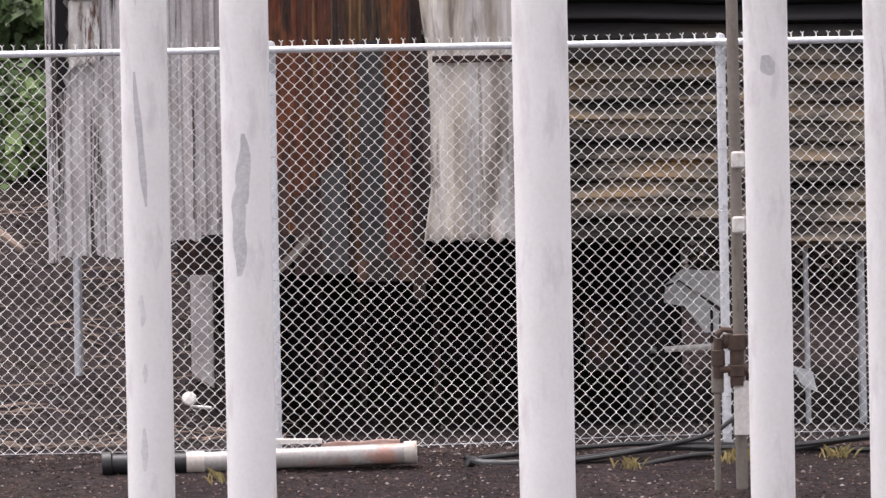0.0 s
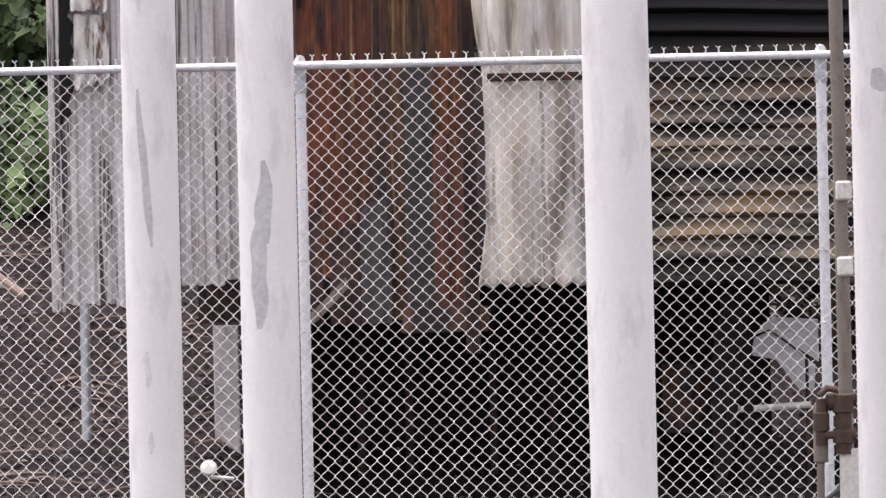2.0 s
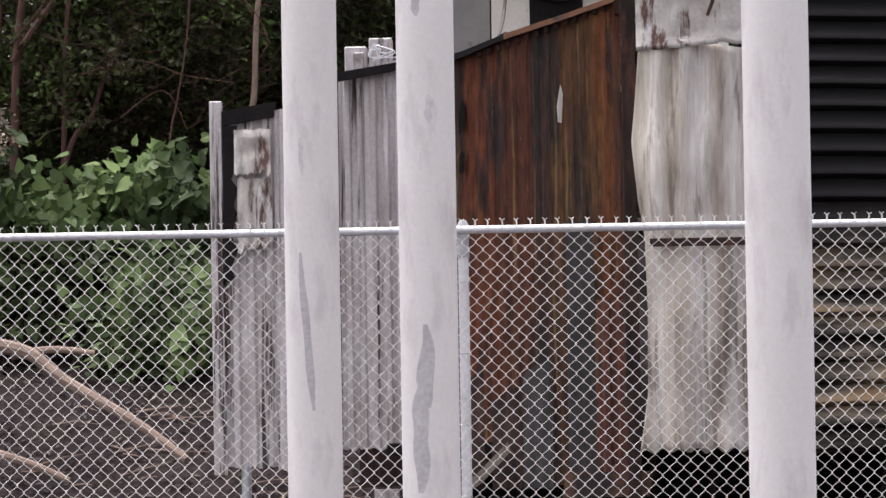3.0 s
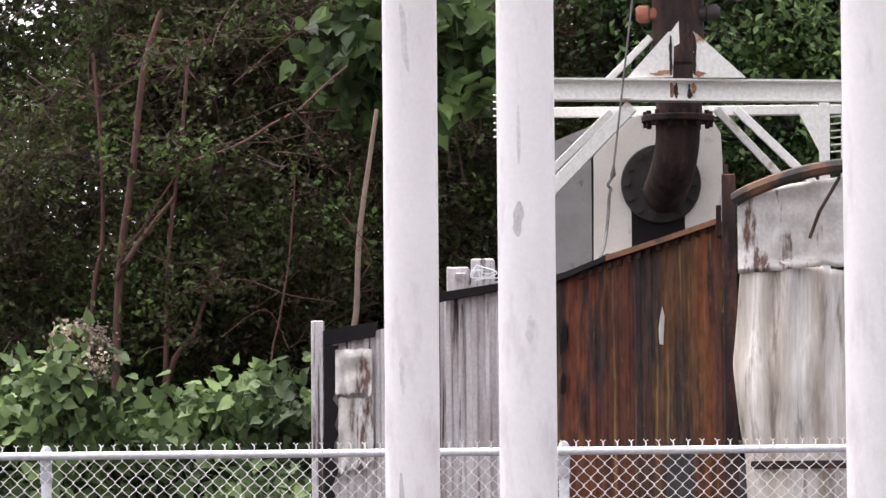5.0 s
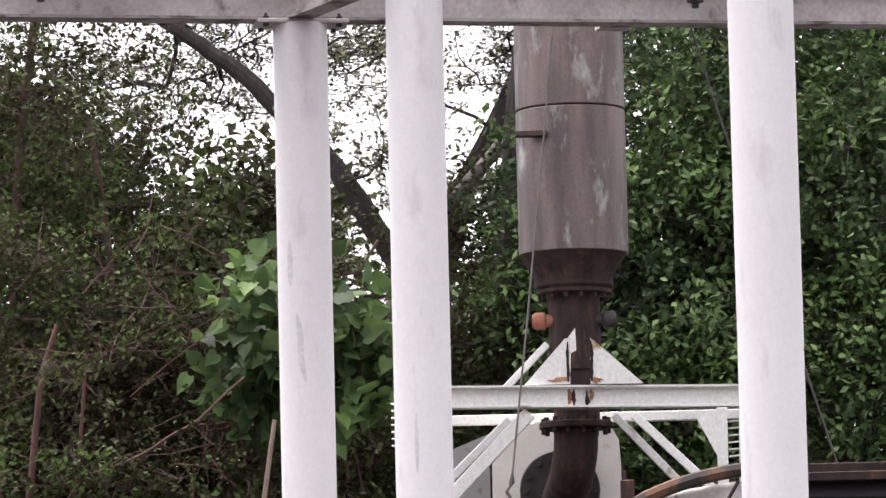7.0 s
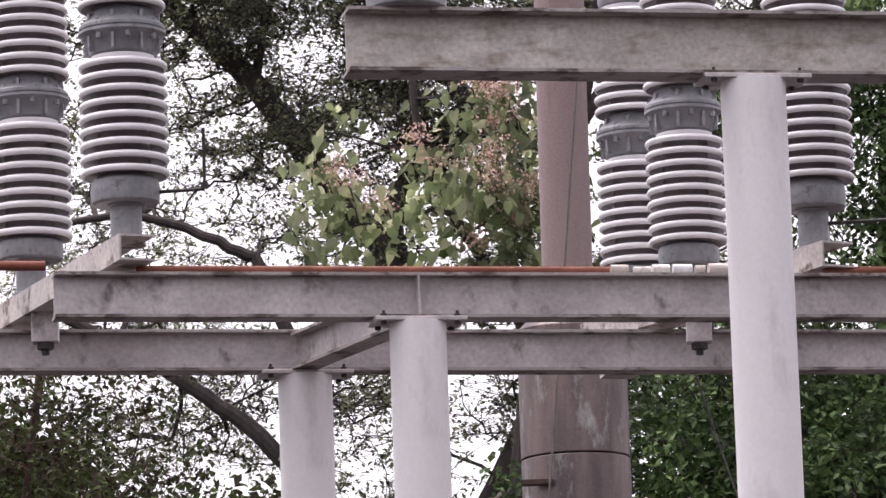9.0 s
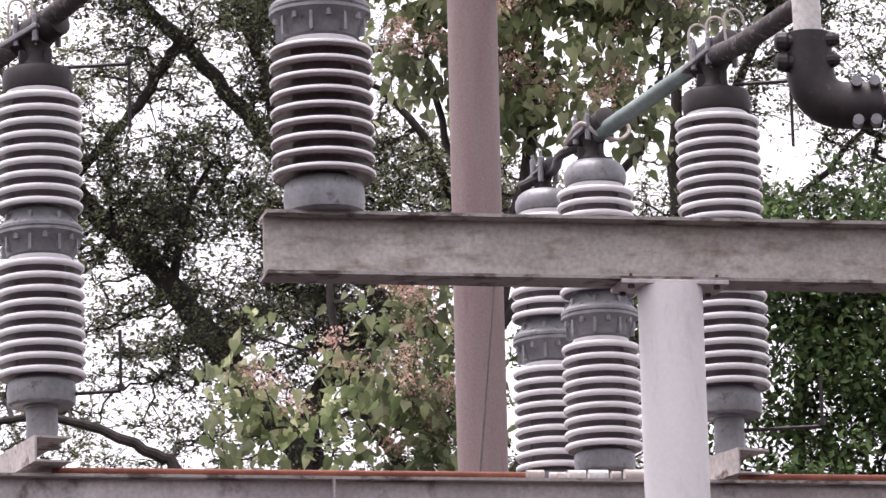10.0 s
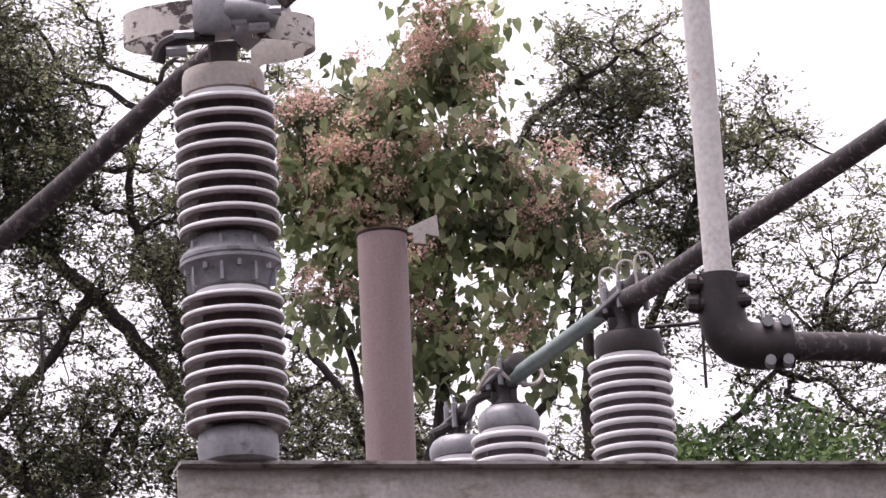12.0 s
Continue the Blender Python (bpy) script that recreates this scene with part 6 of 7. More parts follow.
def tree(name, label, limbs, zones, per, spread, size, ratio, shape, leaf_mat, bark, seed, share=0.5, twig=0.014, up=0.5, face=0.1, blooms=None, tufts=0, tuft=0.04, droop=0.5, frond=False):
    """Limbs are (points, radius at start, radius at end)."""
    rng = np.random.default_rng(seed)
    base = limbs[0][0][0]
    t = thing(name, base, label, "tree")
    curves = []
    bm = bmesh.new()
    for k, (pts, ra, rb) in enumerate(limbs):
        line = smooth_line(pts, 5)
        n = len(line)
        line = [p + Vector(rng.normal(0, 0.012, 3)) for p in line]
        curves.append([np.array(p) for p in line])
        tube(bm, line, [ra + (rb - ra) * i / (n - 1) for i in range(n)], 9)
    part("trunk", bm, bark, t, "", True)
    tips = clumps(rng, zones, seed * 1.7)
    bm = bmesh.new()
    branch_set(bm, rng, tips, curves, share, twig)
    if len(bm.verts):
        part("branchwork", bm, bark, t)["kind"] = "stuff"
    else:
        bm.free()
    if tufts:
        hubs = np.repeat(tips, tufts, axis=0)
        tops = hubs + rng.normal(0, 1, hubs.shape) * np.array(spread) + np.array((0, 0, 0.04))
        v, f = twiglets(hubs, tops, twig * 0.28)
        leaf_object("spray", v, f, bark, t)["kind"] = "stuff"
        n = max(1, per // tufts)
        u = rng.uniform(0.15, 1.05, (len(tops) * n, 1)) if frond else 1.0
        pts = np.repeat(hubs, n, axis=0) + np.repeat(tops - hubs, n, axis=0) * u + rng.normal(0, tuft, (len(tops) * n, 3))
    else:
        pts = np.repeat(tips, per, axis=0) + rng.normal(0, 1, (len(tips) * per, 3)) * np.array(spread)
    v, f = leaves(pts, size, ratio, shape, rng, up, face, droop)
    leaf_object("crown", v, f, leaf_mat, t)
    if blooms:
        n, bper, bsize, bspread, bmat = blooms
        sel = tips[rng.choice(len(tips), n, replace=False)] + np.array((0, -0.35, 0.12))
        bp = np.repeat(sel, bper, axis=0) + rng.normal(0, 1, (n * bper, 3)) * bspread
        v, f = leaves(bp, bsize, 0.8, (RHOMB, RHOMB_F), rng, 0.3, 0.2)
        leaf_object("bloom", v, f, bmat, t, "dry pinkish-brown flower heads")["kind"] = "stuff"
    return t


SMALL = (RHOMB, RHOMB_F)
WIDE = (HEART, HEART_F)

# tall fine-leaved tree with open crown
tree("tall_tree", "tall dark tree with open crown of fine leaves", [
    ([(-1.75, 49, 3.0), (-1.80, 49, 5.0), (-1.85, 49, 7.1), (-1.60, 49, 8.2), (-1.2, 49, 9.0), (-0.7, 49.4, 10.2)], 0.16, 0.08),
    ([(-1.86, 49, 7.1), (-2.27, 49, 7.86), (-2.65, 49, 8.48), (-3.04, 49, 8.94), (-3.63, 49, 9.51), (-4.22, 49, 9.91), (-5.2, 49, 10.5)], 0.12, 0.05),
    ([(-1.85, 49.2, 7.4), (-2.0, 49.8, 9.4), (-2.18, 50, 10.97), (-2.48, 50, 11.35), (-2.87, 50, 11.9), (-3.42, 50, 12.7), (-4.17, 50, 13.5), (-4.9, 50, 14.6)], 0.19, 0.08),
    ([(-2.2, 50, 10.9), (-2.2, 50, 11.4), (-1.95, 50, 11.95), (-1.47, 50, 12.46), (-0.8, 50, 13.3), (-0.3, 50, 14.4)], 0.13, 0.05),
    ([(-2.9, 48.5, 9.6), (-3.27, 48.5, 10.65), (-3.56, 48.5, 10.9), (-4.25, 48.5, 11.2), (-5.0, 48.5, 11.2)], 0.07, 0.03),
    ([(-1.47, 50, 12.46), (-1.75, 50, 12.8), (-2.03, 50, 13.13), (-2.53, 50, 14.05), (-2.79, 50, 14.42), (-3.29, 50, 15.01), (-3.85, 50, 15.54), (-4.43, 50, 15.83)], 0.10, 0.05),
    ([(-3.29, 50, 15.01), (-3.53, 50, 14.65), (-3.82, 50, 14.26), (-4.28, 50, 13.78)], 0.06, 0.04),
    ([(-2.40, 50, 14.0), (-2.51, 50, 14.61), (-2.76, 50, 15.27), (-2.91, 50, 15.91), (-2.79, 50, 16.6), (-2.5, 50, 17.2)], 0.06, 0.025),
    ([(-3.42, 50, 12.7), (-3.3, 50, 13.3), (-3.0, 50, 13.9)], 0.05, 0.02),
    ([(-0.8, 50, 13.3), (-1.06, 50, 13.98), (-1.26, 50, 14.26), (-1.46, 50, 14.49), (-1.86, 50, 14.72)], 0.05, 0.02),
    ([(0.4, 50, 15.6), (0.83, 50, 16.42), (1.21, 50, 16.73), (1.60, 50, 16.98), (2.08, 50, 17.23)], 0.05, 0.015),
    ([(1.2, 50, 13.2), (1.25, 50, 14.6), (1.35, 50, 15.41), (1.84, 50, 15.71), (2.37, 50, 15.95), (3.23, 50, 16.23)], 0.06, 0.015),
    ([(-0.7, 49.4, 10.2), (0.4, 49.6, 11.8), (1.2, 50, 13.2), (1.9, 50, 14.6), (2.4, 50, 15.8)], 0.08, 0.03),
    ([(0.4, 49.6, 11.8), (1.6, 50, 12.6), (2.6, 50, 13.6), (3.4, 50, 14.4)], 0.05, 0.02),
], [((-3.6, 50, 11.5), (2.6, 1.3, 2.6), 612, 0.04, 1.1), ((0.35, 50.3, 10.2), (1.0, 0.8, 1.0), 115, -0.06, 1.1), ((-1.6, 50.4, 11.5), (0.9, 0.8, 1.2), 115, -0.06, 1.1), ((-3.4, 50, 14.6), (1.9, 1.2, 2.2), 526, -0.01, 1.1), ((-0.6, 50.3, 12.2), (2.4, 1.2, 2.0), 256, 0.04, 1.1), ((-2.0, 48.5, 8.5), (1.3, 0.8, 1.4), 88, 0.04, 1.0), ((2.6, 50.3, 13.6), (1.6, 1.0, 1.9), 141, 0.09, 1.2), ((1.55, 50, 16.0), (0.8, 0.7, 1.2), 98, -0.01, 1.2), ((2.75, 50, 15.5), (0.95, 0.6, 0.75), 92, 0.04, 1.2), ((3.9, 50, 13.3), (1.0, 0.8, 1.6), 110, 0.04, 1.0), ((1.75, 50, 16.9), (0.7, 0.6, 0.8), 51, -0.06, 1.1), ((1.7, 50, 14.4), (1.0, 0.7, 1.0), 31, 0.09, 1.2), ((-0.2, 50, 9.6), (1.2, 0.8, 0.9), 69, 0.04, 1.0), ((-3.9, 49.5, 16.6), (0.95, 0.9, 1.5), 549, -0.21, 0.9), ((-2.0, 50.3, 15.4), (1.0, 0.6, 1.3), 128, 0.02, 1.1), ((-2.3, 50, 13.5), (0.6, 0.8, 1.7), 74, 0.04, 1.0), ((-1.0, 50.5, 13.6), (1.1, 0.7, 0.9), 204, -0.11, 1.0), ((2.85, 50, 16.3), (0.65, 0.6, 0.45), 52, -0.06, 1.1), ((1.5, 50, 16.6), (0.8, 0.6, 0.8), 110, 0.0, 1.2), ((-3.4, 50, 13.6), (1.0, 0.8, 0.7), 85, 0.0, 1.2), ((3.6, 50, 14.9), (0.7, 0.7, 1.0), 55, 0.05, 1.3), ((0.6, 50, 13.2), (1.6, 0.8, 0.6), 170, 0.0, 1.2), ((-1.4, 50, 13.3), (0.8, 0.8, 0.7), 70, 0.0, 1.2), ((-3.2, 50, 11.8), (1.6, 1.0, 1.2), 110, 0.02, 1.2), ((1.7, 50, 14.9), (0.6, 0.6, 0.9), 20, 0.0, 1.2), ((-1.95, 50, 16.9), (0.8, 0.6, 0.5), 52, -0.01, 1.2)],
     52, (0.19, 0.19, 0.12), 0.049, 0.58, SMALL, L_FINE, M_BARK, 11, share=0.95, twig=0.014, tufts=7, tuft=0.026, droop=0.0, up=0.7, frond=True)

# flowering broad-leaved tree
tree("flowering_tree", "broad-leaved tree with dry pinkish flower heads", [
    ([(-1.2, 47, 3.5), (-1.15, 47, 7.0), (-0.9, 47, 9.5), (-0.5, 47, 11.5), (-0.1, 47, 13.2), (0.0, 47, 15.0)], 0.14, 0.04),
    ([(-0.9, 47, 9.7), (-1.4, 47, 10.6), (-1.75, 47, 11.2), (-1.9, 47, 12.2)], 0.06, 0.03),
    ([(-0.5, 47, 11.5), (0.3, 47, 12.6), (0.9, 47, 13.2), (1.1, 47, 14.2)], 0.06, 0.02),
    ([(-0.3, 47, 12.3), (-0.8, 47, 13.2), (-1.0, 47, 14.3)], 0.05, 0.02),
], [((-0.85, 46.6, 15.15), (0.70, 0.6, 0.75), 130, -0.2, 1.4), ((0.12, 46.6, 16.05), (0.45, 0.5, 0.50), 50, -0.25, 1.4), ((0.0, 46.6, 14.95), (1.15, 0.7, 1.0), 155, 0.02, 1.4), ((0.88, 46.6, 14.5), (0.58, 0.6, 0.75), 54, 0.0, 1.4), ((-0.5, 46.6, 13.75), (0.95, 0.6, 0.55), 64, 0.0, 1.4), ((0.75, 46.6, 13.55), (0.5, 0.6, 0.5), 22, 0.0, 1.4),
    ((-2.0, 46.6, 10.85), (0.75, 0.5, 0.50), 22, 0.05, 1.5), ((-1.15, 46.6, 11.2), (0.55, 0.6, 0.75), 40, 0.0, 1.5), ((-2.65, 46.6, 11.1), (0.28, 0.3, 0.45), 9, -0.2, 1.2), ((-0.85, 46.6, 10.3), (0.6, 0.5, 0.6), 24, 0.0, 1.4)],
     14, (0.17, 0.17, 0.16), 0.118, 0.72, WIDE, L_FLOWER, M_BARK, 23, share=0.8, twig=0.016, up=0.05, face=0.45, droop=1.9, blooms=(170, 130, 0.029, (0.085, 0.07, 0.058), L_BLOOM))

# dense glossy tree on the right of the stack
tree("glossy_tree", "dense glossy green tree behind the burnt siding", [
    ([(1.8, 47, 3.0), (1.8, 47, 5.0), (1.9, 47, 7.0), (2.0, 47, 9.2), (2.2, 47, 11.5)], 0.12, 0.04),
    ([(1.9, 47, 6.0), (0.9, 46.8, 7.4), (0.3, 46.6, 8.6)], 0.06, 0.02),
    ([(1.9, 47, 7.0), (2.9, 46.8, 8.4), (3.5, 46.6, 10.0)], 0.06, 0.02),
], [((1.7, 46.2, 7.0), (2.6, 1.5, 3.3), 1500, -0.35, 1.0), ((0.2, 46.5, 7.2), (1.6, 1.0, 2.2), 420, -0.35, 1.0), ((3.0, 46.5, 11.0), (1.2, 1.0, 1.5), 230, -0.1, 1.2), ((1.5, 46.5, 11.3), (1.3, 0.9, 1.1), 85, 0.0, 1.1), ((2.6, 46.5, 12.1), (1.1, 0.8, 0.7), 75, 0.0, 1.2)],
     56, (0.19, 0.19, 0.13), 0.084, 0.55, SMALL, L_RIGHT, M_BARK, 31, share=0.25, up=0.4, face=0.25, tufts=5, tuft=0.065)

# dark wood on the bank
tree("bank_trees", "dark tangled trees with reddish stems on the bank", [
    ([(-5.2, 46, 2.8), (-5.0, 46, 5.0), (-5.2, 46, 7.0), (-5.0, 46, 9.5)], 0.08, 0.03),
    ([(-5.9, 46, 2.8), (-5.6, 46, 4.6), (-5.0, 46, 6.2), (-4.6, 46, 7.8)], 0.06, 0.025),
    ([(-4.6, 45.4, 2.8), (-4.75, 45.4, 4.3), (-4.45, 45.4, 5.2), (-4.3, 45.4, 6.8), (-4.5, 45.4, 8.5)], 0.055, 0.02),
    ([(-5.5, 45, 3.0), (-5.1, 45, 4.4), (-4.65, 45, 5.35), (-4.4, 45, 5.7)], 0.045, 0.015),
    ([(-6.6, 46, 3.0), (-6.3, 46, 5.5), (-6.5, 46, 8.0)], 0.09, 0.04),
    ([(-3.4, 46.5, 3.0), (-3.5, 46.5, 5.0), (-3.3, 46.5, 7.5)], 0.05, 0.02),
], [((-4.9, 46.3, 5.6), (2.6, 1.7, 2.9), 1150, 0.04, 0.9), ((-4.7, 43.15, 5.2), (1.5, 0.2, 1.5), 26, 0.0, 1.2), ((-4.7, 44.6, 5.6), (2.0, 0.5, 2.2), 420, 0.05, 0.9), ((-4.9, 43.9, 4.7), (1.9, 0.3, 0.9), 230, -0.05, 1.0), ((-6.2, 46.5, 8.0), (1.4, 1.2, 1.6), 90, 0.0, 0.8), ((-3.0, 47, 5.2), (1.6, 1.2, 2.4), 600, -0.3, 0.9), ((-1.2, 47.5, 6.0), (1.3, 1.0, 2.4), 500, -0.3, 0.9), ((-4.6, 46, 8.6), (1.0, 1.0, 0.9), 80, -0.1, 0.9)],
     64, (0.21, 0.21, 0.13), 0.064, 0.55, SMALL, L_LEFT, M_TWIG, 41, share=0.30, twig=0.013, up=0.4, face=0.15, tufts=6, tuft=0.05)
# added backing layer: dark leaves shut out the sky low down
tree("far_trees", "deep shaded trees farther up the bank", [
    ([(-4.0, 54, 3.4), (-4.2, 54, 6.0), (-4.0, 54, 8.5)], 0.12, 0.05),
    ([(-2.0, 54, 3.4), (-2.2, 54, 6.0), (-2.0, 54, 8.5)], 0.12, 0.05),
    ([(2.6, 54, 3.4), (2.8, 54, 7.0), (2.6, 54, 11.0)], 0.12, 0.05),
], [((-4.5, 55, 5.0), (4.4, 1.6, 3.4), 1000, -0.2, 0.7), ((-5.0, 55, 7.2), (2.8, 1.2, 1.1), 160, 0.08, 1.2), ((-6.0, 55, 9.2), (1.2, 0.9, 1.2), 190, -0.2, 0.9), ((-4.9, 55, 8.3), (1.2, 0.9, 0.6), 70, 0.0, 1.1), ((-3.9, 55, 8.8), (0.95, 0.9, 0.75), 120, -0.25, 0.9), ((2.5, 55, 6.5), (3.6, 1.6, 4.6), 1300, -0.5, 0.7), ((-1.0, 55, 6.0), (2.4, 1.4, 3.0), 600, -0.5, 0.7)],
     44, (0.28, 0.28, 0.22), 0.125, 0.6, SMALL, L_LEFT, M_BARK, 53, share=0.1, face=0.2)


def bare_twigs(name, label, n, zone, mat, seed, ln, r, tilt):
    """Crooked bare stems in the undergrowth."""
    rng = np.random.default_rng(seed)
    bm = bmesh.new()
    c, s = np.array(zone[0]), np.array(zone[1])
    for k in range(n):
        p = c + rng.uniform(-1, 1, 3) * s
        d = rng.normal(size=3) * np.array((1, 0.4, tilt))
        d /= np.linalg.norm(d)
        l = ln * rng.uniform(0.5, 1.4)
        pts = [p]
        for i in range(4):
            d = d + rng.normal(0, 0.22, 3)
            d /= np.linalg.norm(d)
            pts.append(pts[-1] + d * l / 4)
        tube(bm, pts, [r, r * 0.85, r * 0.7, r * 0.5, r * 0.25], 5, False)
    ob = solid(name, bm, mat, label, "twigs", kind="stuff")
    return ob


bare_twigs("bare_twigs", "bare reddish-brown twigs tangled in the wood", 200, ((-4.6, 44.6, 5.6), (1.9, 0.5, 1.8)), M_TWIG, 61, 0.75, 0.008, 1.0)
bare_twigs("bare_twigs", "pale bare twigs hanging in the wood", 90, ((-4.0, 44.3, 6.0), (1.1, 0.4, 0.8)), M_TWIG, 62, 0.6, 0.005, 0.5)
def litter(n, area, seed):
    """Dead leaves and sticks lying on the earth."""
    rng = np.random.default_rng(seed)
    xy = np.stack([rng.uniform(area[0], area[1], n), rng.uniform(area[2], area[3], n)], 1)
    p = np.array([(x, y, ground_height(x, y) + 0.015) for x, y in xy])
    v, f = leaves(p, 0.055, 0.4, (RHOMB, RHOMB_F), rng, 1.2, 0.1)
    host = thing("leaf_litter", (-3.5, 39, 0.5), "dry brown leaf litter strewn over the bank", "leaf litter", kind="stuff")
    ob = leaf_object("litter", v, f, L_LITTER, host)
    ob["kind"] = "stuff"


L_LITTER = leaf_material("litter_leaves", (0.014, 0.010, 0.010), (0.032, 0.023, 0.022), (0.105, 0.080, 0.070), trans=0.05)
bm = bmesh.new()
rs = random.Random(12)
for k in range(150):
    x, y = rs.uniform(-4.6, -1.4), rs.uniform(34.6, 41.0)
    a, l = rs.uniform(-0.5, 0.5), rs.uniform(0.12, 0.5)
    q = (x + l * math.cos(a), y + l * math.sin(a))
    tube(bm, [(x, y, ground_height(x, y) + 0.02), ((x + q[0]) / 2, (y + q[1]) / 2, ground_height((x + q[0]) / 2, (y + q[1]) / 2) + rs.uniform(0.02, 0.05)), (q[0], q[1], ground_height(*q) + 0.02)], [0.007, 0.006, 0.003], 5)
solid("dead_sticks", bm, M_WOODY, "pale dead sticks strewn on the earth", "sticks", kind="stuff")
litter(9000, (-5.6, -1.2, 34.5, 43.5), 64)
litter(1500, (1.4, 4.2, 34.0, 42.0), 65)
M_REDSTEM = surface("red_stem", (0.075, 0.034, 0.028), (0.125, 0.060, 0.048), 0.9, scale=5, third=(0.07, 0.04, 0.03), third_at=(0.55, 0.66))
for pts, r, m, lab in ((((-3.12, 43.4, 2.4), (-3.10, 43.4, 3.86), (-3.06, 43.4, 4.23), (-3.03, 43.4, 4.83), (-2.94, 43.4, 5.46), (-2.89, 43.4, 5.79)), 0.029, M_WOODY, "slim pale dead stem standing on the bank"),
                       (((-3.78, 43.3, 2.4), (-3.72, 43.3, 3.76), (-3.65, 43.3, 4.16), (-3.57, 43.3, 4.64), (-3.52, 43.3, 5.27)), 0.010, M_REDSTEM, "thin bare stem on the bank"),
                       (((-4.97, 43.6, 2.4), (-4.95, 43.6, 3.91), (-4.91, 43.6, 4.69), (-4.82, 43.6, 5.33), (-4.76, 43.6, 5.89), (-4.71, 43.6, 6.23), (-4.59, 43.6, 6.60)), 0.036, M_REDSTEM, "reddish crooked stem in the wood"),
                       (((-4.95, 43.55, 4.50), (-4.84, 43.5, 4.66), (-4.67, 43.5, 4.90), (-4.48, 43.5, 5.13)), 0.026, M_REDSTEM, "broken pale side stem in the wood"),
                       (((-4.90, 43.6, 4.72), (-4.73, 43.6, 4.91), (-4.62, 43.6, 5.10), (-4.47, 43.6, 5.31)), 0.014, M_REDSTEM, "thin reddish side stem in the wood"),
                       (((-4.62, 43.7, 2.4), (-4.56, 43.6, 4.0), (-4.53, 43.6, 4.80), (-4.45, 43.6, 5.43), (-4.40, 43.6, 5.96), (-4.36, 43.6, 6.40)), 0.022, M_REDSTEM, "slim reddish stem in the wood"),
                       (((-4.80, 43.6, 2.4), (-4.54, 43.6, 3.75), (-4.35, 43.6, 4.05), (-4.24, 43.6, 4.38), (-4.12, 43.6, 4.64)), 0.024, M_REDSTEM, "leaning reddish stem in the wood"),
                       (((-5.24, 43.8, 2.4), (-5.16, 43.8, 4.30), (-5.08, 43.8, 4.82), (-5.09, 43.8, 5.57), (-5.15, 43.8, 6.3)), 0.022, M_REDSTEM, "slim reddish stem in the wood"),
                       (((-4.45, 43.6, 5.40), (-4.16, 43.4, 5.45), (-3.90, 43.4, 5.56), (-3.71, 43.4, 5.68), (-3.49, 43.4, 5.80), (-3.26, 43.4, 6.01), (-3.11, 43.4, 6.13)), 0.015, M_REDSTEM, "bare reddish branch reaching across the wood"),
                       (((-2.75, 47.5, 4.2), (-2.55, 47.5, 5.3), (-2.4, 47.5, 6.2), (-2.15, 47.5, 7.1), (-1.7, 47.5, 7.9), (-1.15, 47.5, 8.55), (-0.9, 47.5, 9.2)), 0.085, M_PALEBARK, "lichen-pale leaning trunk behind the columns")):
    bm = bmesh.new()
    line = smooth_line(pts, 5)
    tube(bm, line, [r * (1 - 0.45 * i / len(line)) for i in range(len(line))], 10)
    solid("bare_stem", bm, m, lab, "stem", smooth=True)
# thin pale twigs hanging between the stems
bm = bmesh.new()
rs = random.Random(77)
for pts in (((-4.38, 43.2, 4.36), (-4.16, 43.2, 4.43), (-3.90, 43.2, 4.46), (-3.57, 43.2, 4.34), (-3.20, 43.2, 4.28)), ((-4.09, 43.2, 4.02), (-3.75, 43.2, 4.23), (-3.57, 43.2, 3.92)),
            ((-5.23, 43.3, 5.91), (-5.01, 43.3, 5.92), (-4.78, 43.3, 6.04)), ((-4.93, 43.3, 6.39), (-4.63, 43.3, 6.32), (-4.37, 43.3, 6.11), (-4.22, 43.3, 5.96)), ((-4.70, 43.3, 6.38), (-4.26, 43.3, 6.33), (-3.81, 43.3, 6.47)),
            ((-4.36, 43.3, 6.80), (-4.14, 43.3, 7.04), (-3.91, 43.3, 7.23)), ((-4.0, 43.3, 5.99), (-3.74, 43.3, 6.21), (-3.40, 43.3, 6.46)), ((-3.48, 43.3, 5.76), (-3.41, 43.3, 5.74), (-3.42, 43.3, 5.55), (-3.30, 43.3, 5.40)),
            ((-3.67, 43.3, 5.46), (-3.49, 43.3, 5.44), (-3.32, 43.3, 5.40)), ((-3.16, 43.3, 4.97), (-3.01, 43.3, 4.78), (-2.93, 43.3, 4.59)), ((-3.95, 43.3, 7.04), (-3.80, 43.3, 6.81), (-3.62, 43.3, 6.66))):
    line = smooth_line(pts, 5)
    tube(bm, line, [0.0065 * (1 - 0.6 * i / len(line)) for i in range(len(line))], 5, False)
    for p in line[2::2]:
        d = Vector((rs.uniform(-0.3, 0.3), rs.uniform(-0.1, 0.1), rs.uniform(-0.22, 0.22)))
        tube(bm, [p, p + d * 0.5 + Vector((0, 0, rs.uniform(-0.04, 0.04))), p + d], [0.0035, 0.003, 0.0015], 4, False)
solid("bare_twigs", bm, M_REDSTEM, "thin reddish bare twigs across the dark wood", "twigs", kind="stuff")


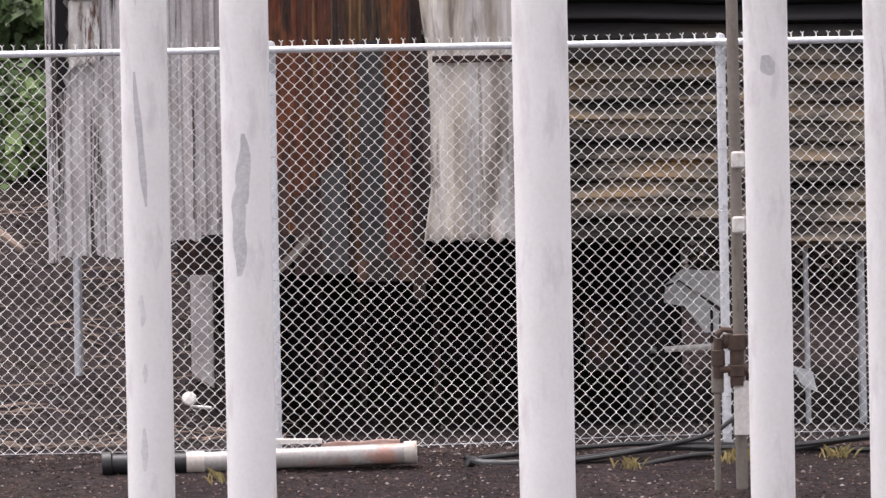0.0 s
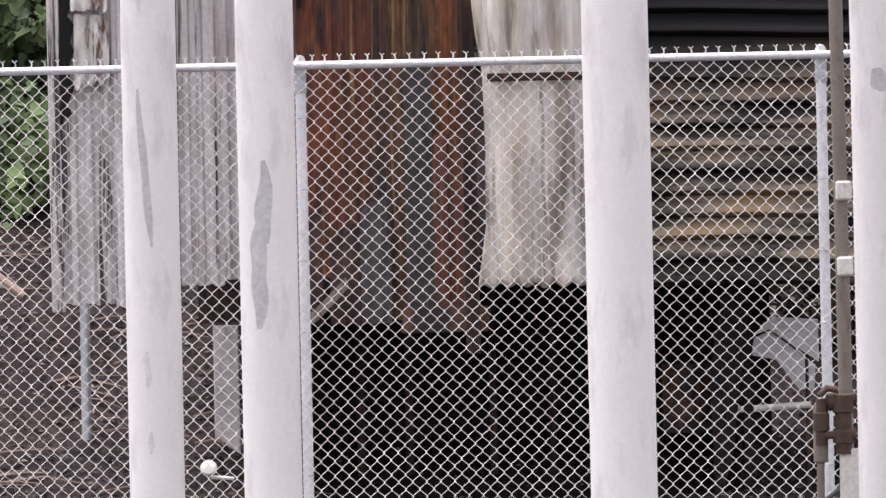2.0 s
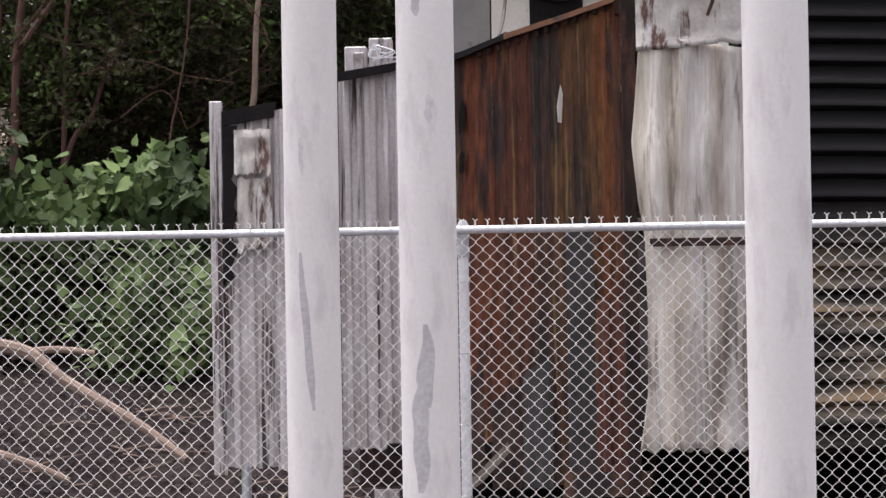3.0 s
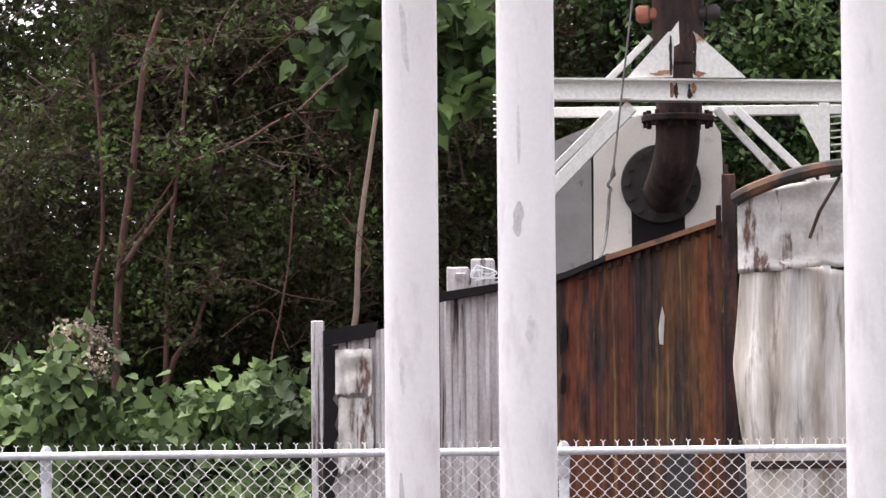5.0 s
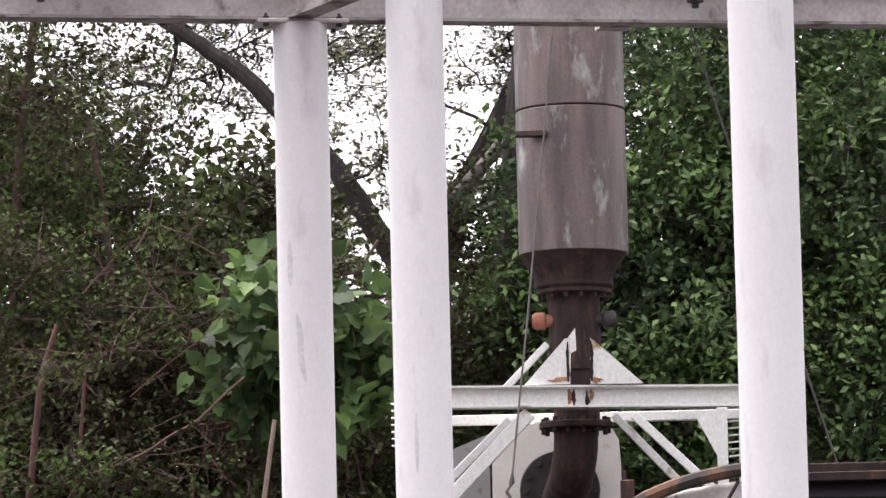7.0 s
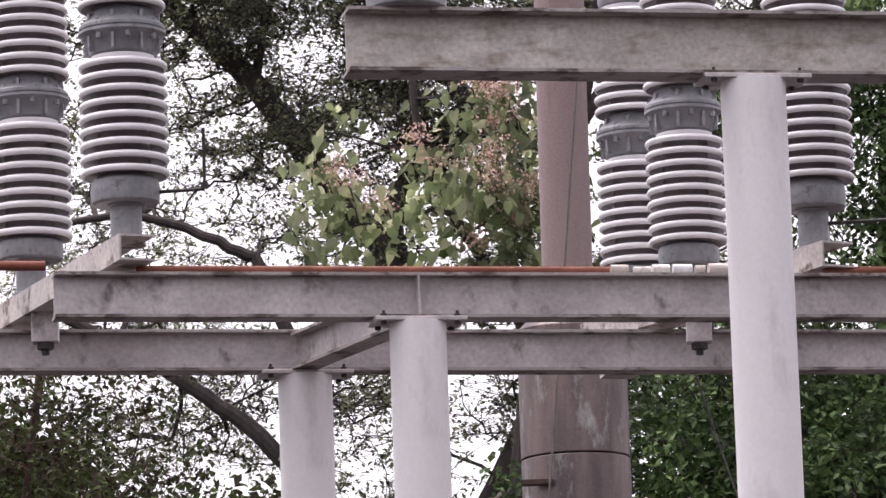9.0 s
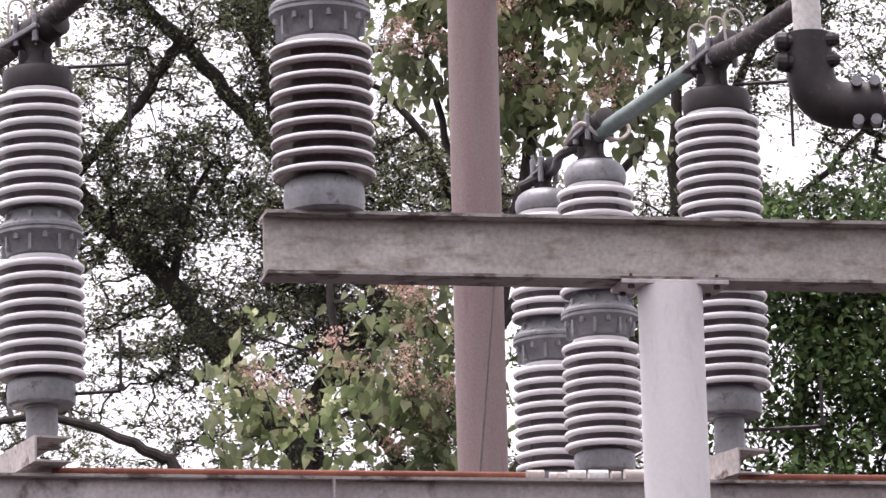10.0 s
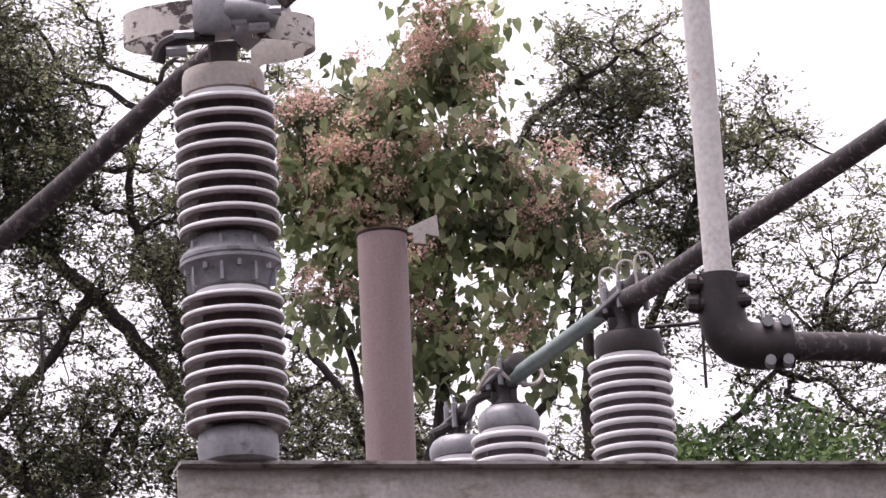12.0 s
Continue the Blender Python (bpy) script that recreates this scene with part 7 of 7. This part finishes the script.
def vine(name, label, zones, per, spread, size, mat, seed, shape=WIDE, up=0.35, face=0.5, blooms=None):
    rng = np.random.default_rng(seed)
    tips = clumps(rng, zones, seed * 1.3)
    t = thing(name, tuple(tips[np.argmin(tips[:, 2])]), label, "vine")
    bm = bmesh.new()
    for q in tips[::2]:
        a = q + np.array((rng.normal(0, 0.1), 0.25, -0.55))
        tube(bm, [a, (a + q) / 2 + rng.normal(0, 0.04, 3), q], [0.010, 0.007, 0.003], 4, False)
    part("stemwork", bm, M_TWIG, t)["kind"] = "stuff"
    pts = np.repeat(tips, per, axis=0) + rng.normal(0, 1, (len(tips) * per, 3)) * np.array(spread)
    v, f = leaves(pts, size, 0.95, shape, rng, up, face)
    leaf_object("foliage", v, f, mat, t)
    if blooms:
        n, bper, bsize, bspread, zone = blooms
        bc = clumps(rng, [(zone[0], zone[1], n, -9, 1.0)], 1.0)
        bp = np.repeat(bc, bper, axis=0) + rng.normal(0, 1, (n * bper, 3)) * bspread
        v, f = leaves(bp, bsize, 0.8, SMALL, rng, 0.3, 0.2)
        leaf_object("bloom", v, f, L_BLOSSOM, t, "pale flower heads")["kind"] = "stuff"


vine("bank_vine", "bright green broad-leaved vine mounded over the bank", [((-4.9, 42.6, 2.95), (1.75, 0.5, 0.62), 520, -9, 1.0), ((-3.8, 42.4, 3.1), (0.6, 0.4, 0.62), 190, -9, 1.0), ((-3.7, 41.6, 2.4), (0.5, 0.4, 0.6), 90, -9, 1.0), ((-6.0, 42.6, 3.2), (1.0, 0.5, 0.6), 120, -9, 1.0), ((-5.15, 42.2, 3.6), (0.30, 0.2, 0.35), 40, -9, 1.0)],
     9, (0.11, 0.09, 0.10), 0.108, L_VINE, 71, blooms=(11, 70, 0.034, (0.075, 0.05, 0.04), ((-5.1, 42.1, 3.85), (0.30, 0.2, 0.22))))
vine("climbing_vine", "large-leaved climber hanging from the trees", [((-2.85, 44, 6.45), (0.68, 0.3, 0.70), 62, -9, 1.0), ((-2.3, 43.9, 6.3), (0.32, 0.25, 0.55), 40, -9, 1.0)],
     6, (0.12, 0.09, 0.12), 0.165, L_BIG, 73)


vine("undergrowth", "dark low undergrowth on the earth behind the siding", [((2.7, 40.6, 1.25), (1.5, 0.6, 0.55), 260, -0.2, 1.0), ((-2.2, 41.5, 1.6), (0.8, 0.6, 0.6), 60, -0.1, 1.0)],
     26, (0.14, 0.12, 0.10), 0.07, L_LITTER, 77, SMALL)


def grass_tuft(x, y, n, h, seed):
    rng = random.Random(seed)
    bm = bmesh.new()
    for k in range(n):
        a, l = rng.uniform(0, 6.28), h * rng.uniform(0.5, 1.2)
        bx, by = x + rng.gauss(0, 0.05), y + rng.gauss(0, 0.04)
        z = ground_height(bx, by)
        lean = rng.uniform(0.3, 1.0) * l
        w = 0.004
        p = [(bx - w, by, z), (bx + w, by, z), (bx + lean * 0.4 * math.cos(a) + w * 0.7, by + lean * 0.4 * math.sin(a), z + l * 0.6), (bx + lean * math.cos(a), by + lean * math.sin(a), z + l * 0.8)]
        vs = [bm.verts.new(q) for q in p]
        bm.faces.new((vs[0], vs[1], vs[2]))
        bm.faces.new((vs[0], vs[2], vs[3]))
    solid("grass_tuft", bm, M_DRYGRASS, "small tuft of dry yellow grass", "grass", kind="stuff")


M_DRYGRASS = surface("dry_grass", (0.30, 0.22, 0.09), (0.22, 0.20, 0.08), 0.9, scale=9)
for k, (x, y, n) in enumerate(((1.95, 32.4, 90), (2.05, 32.45, 60), (2.65, 32.4, 40), (1.25, 32.2, 25), (3.0, 32.3, 30), (-1.5, 32.0, 20))):
    grass_tuft(x, y, n, 0.09, 80 + k)
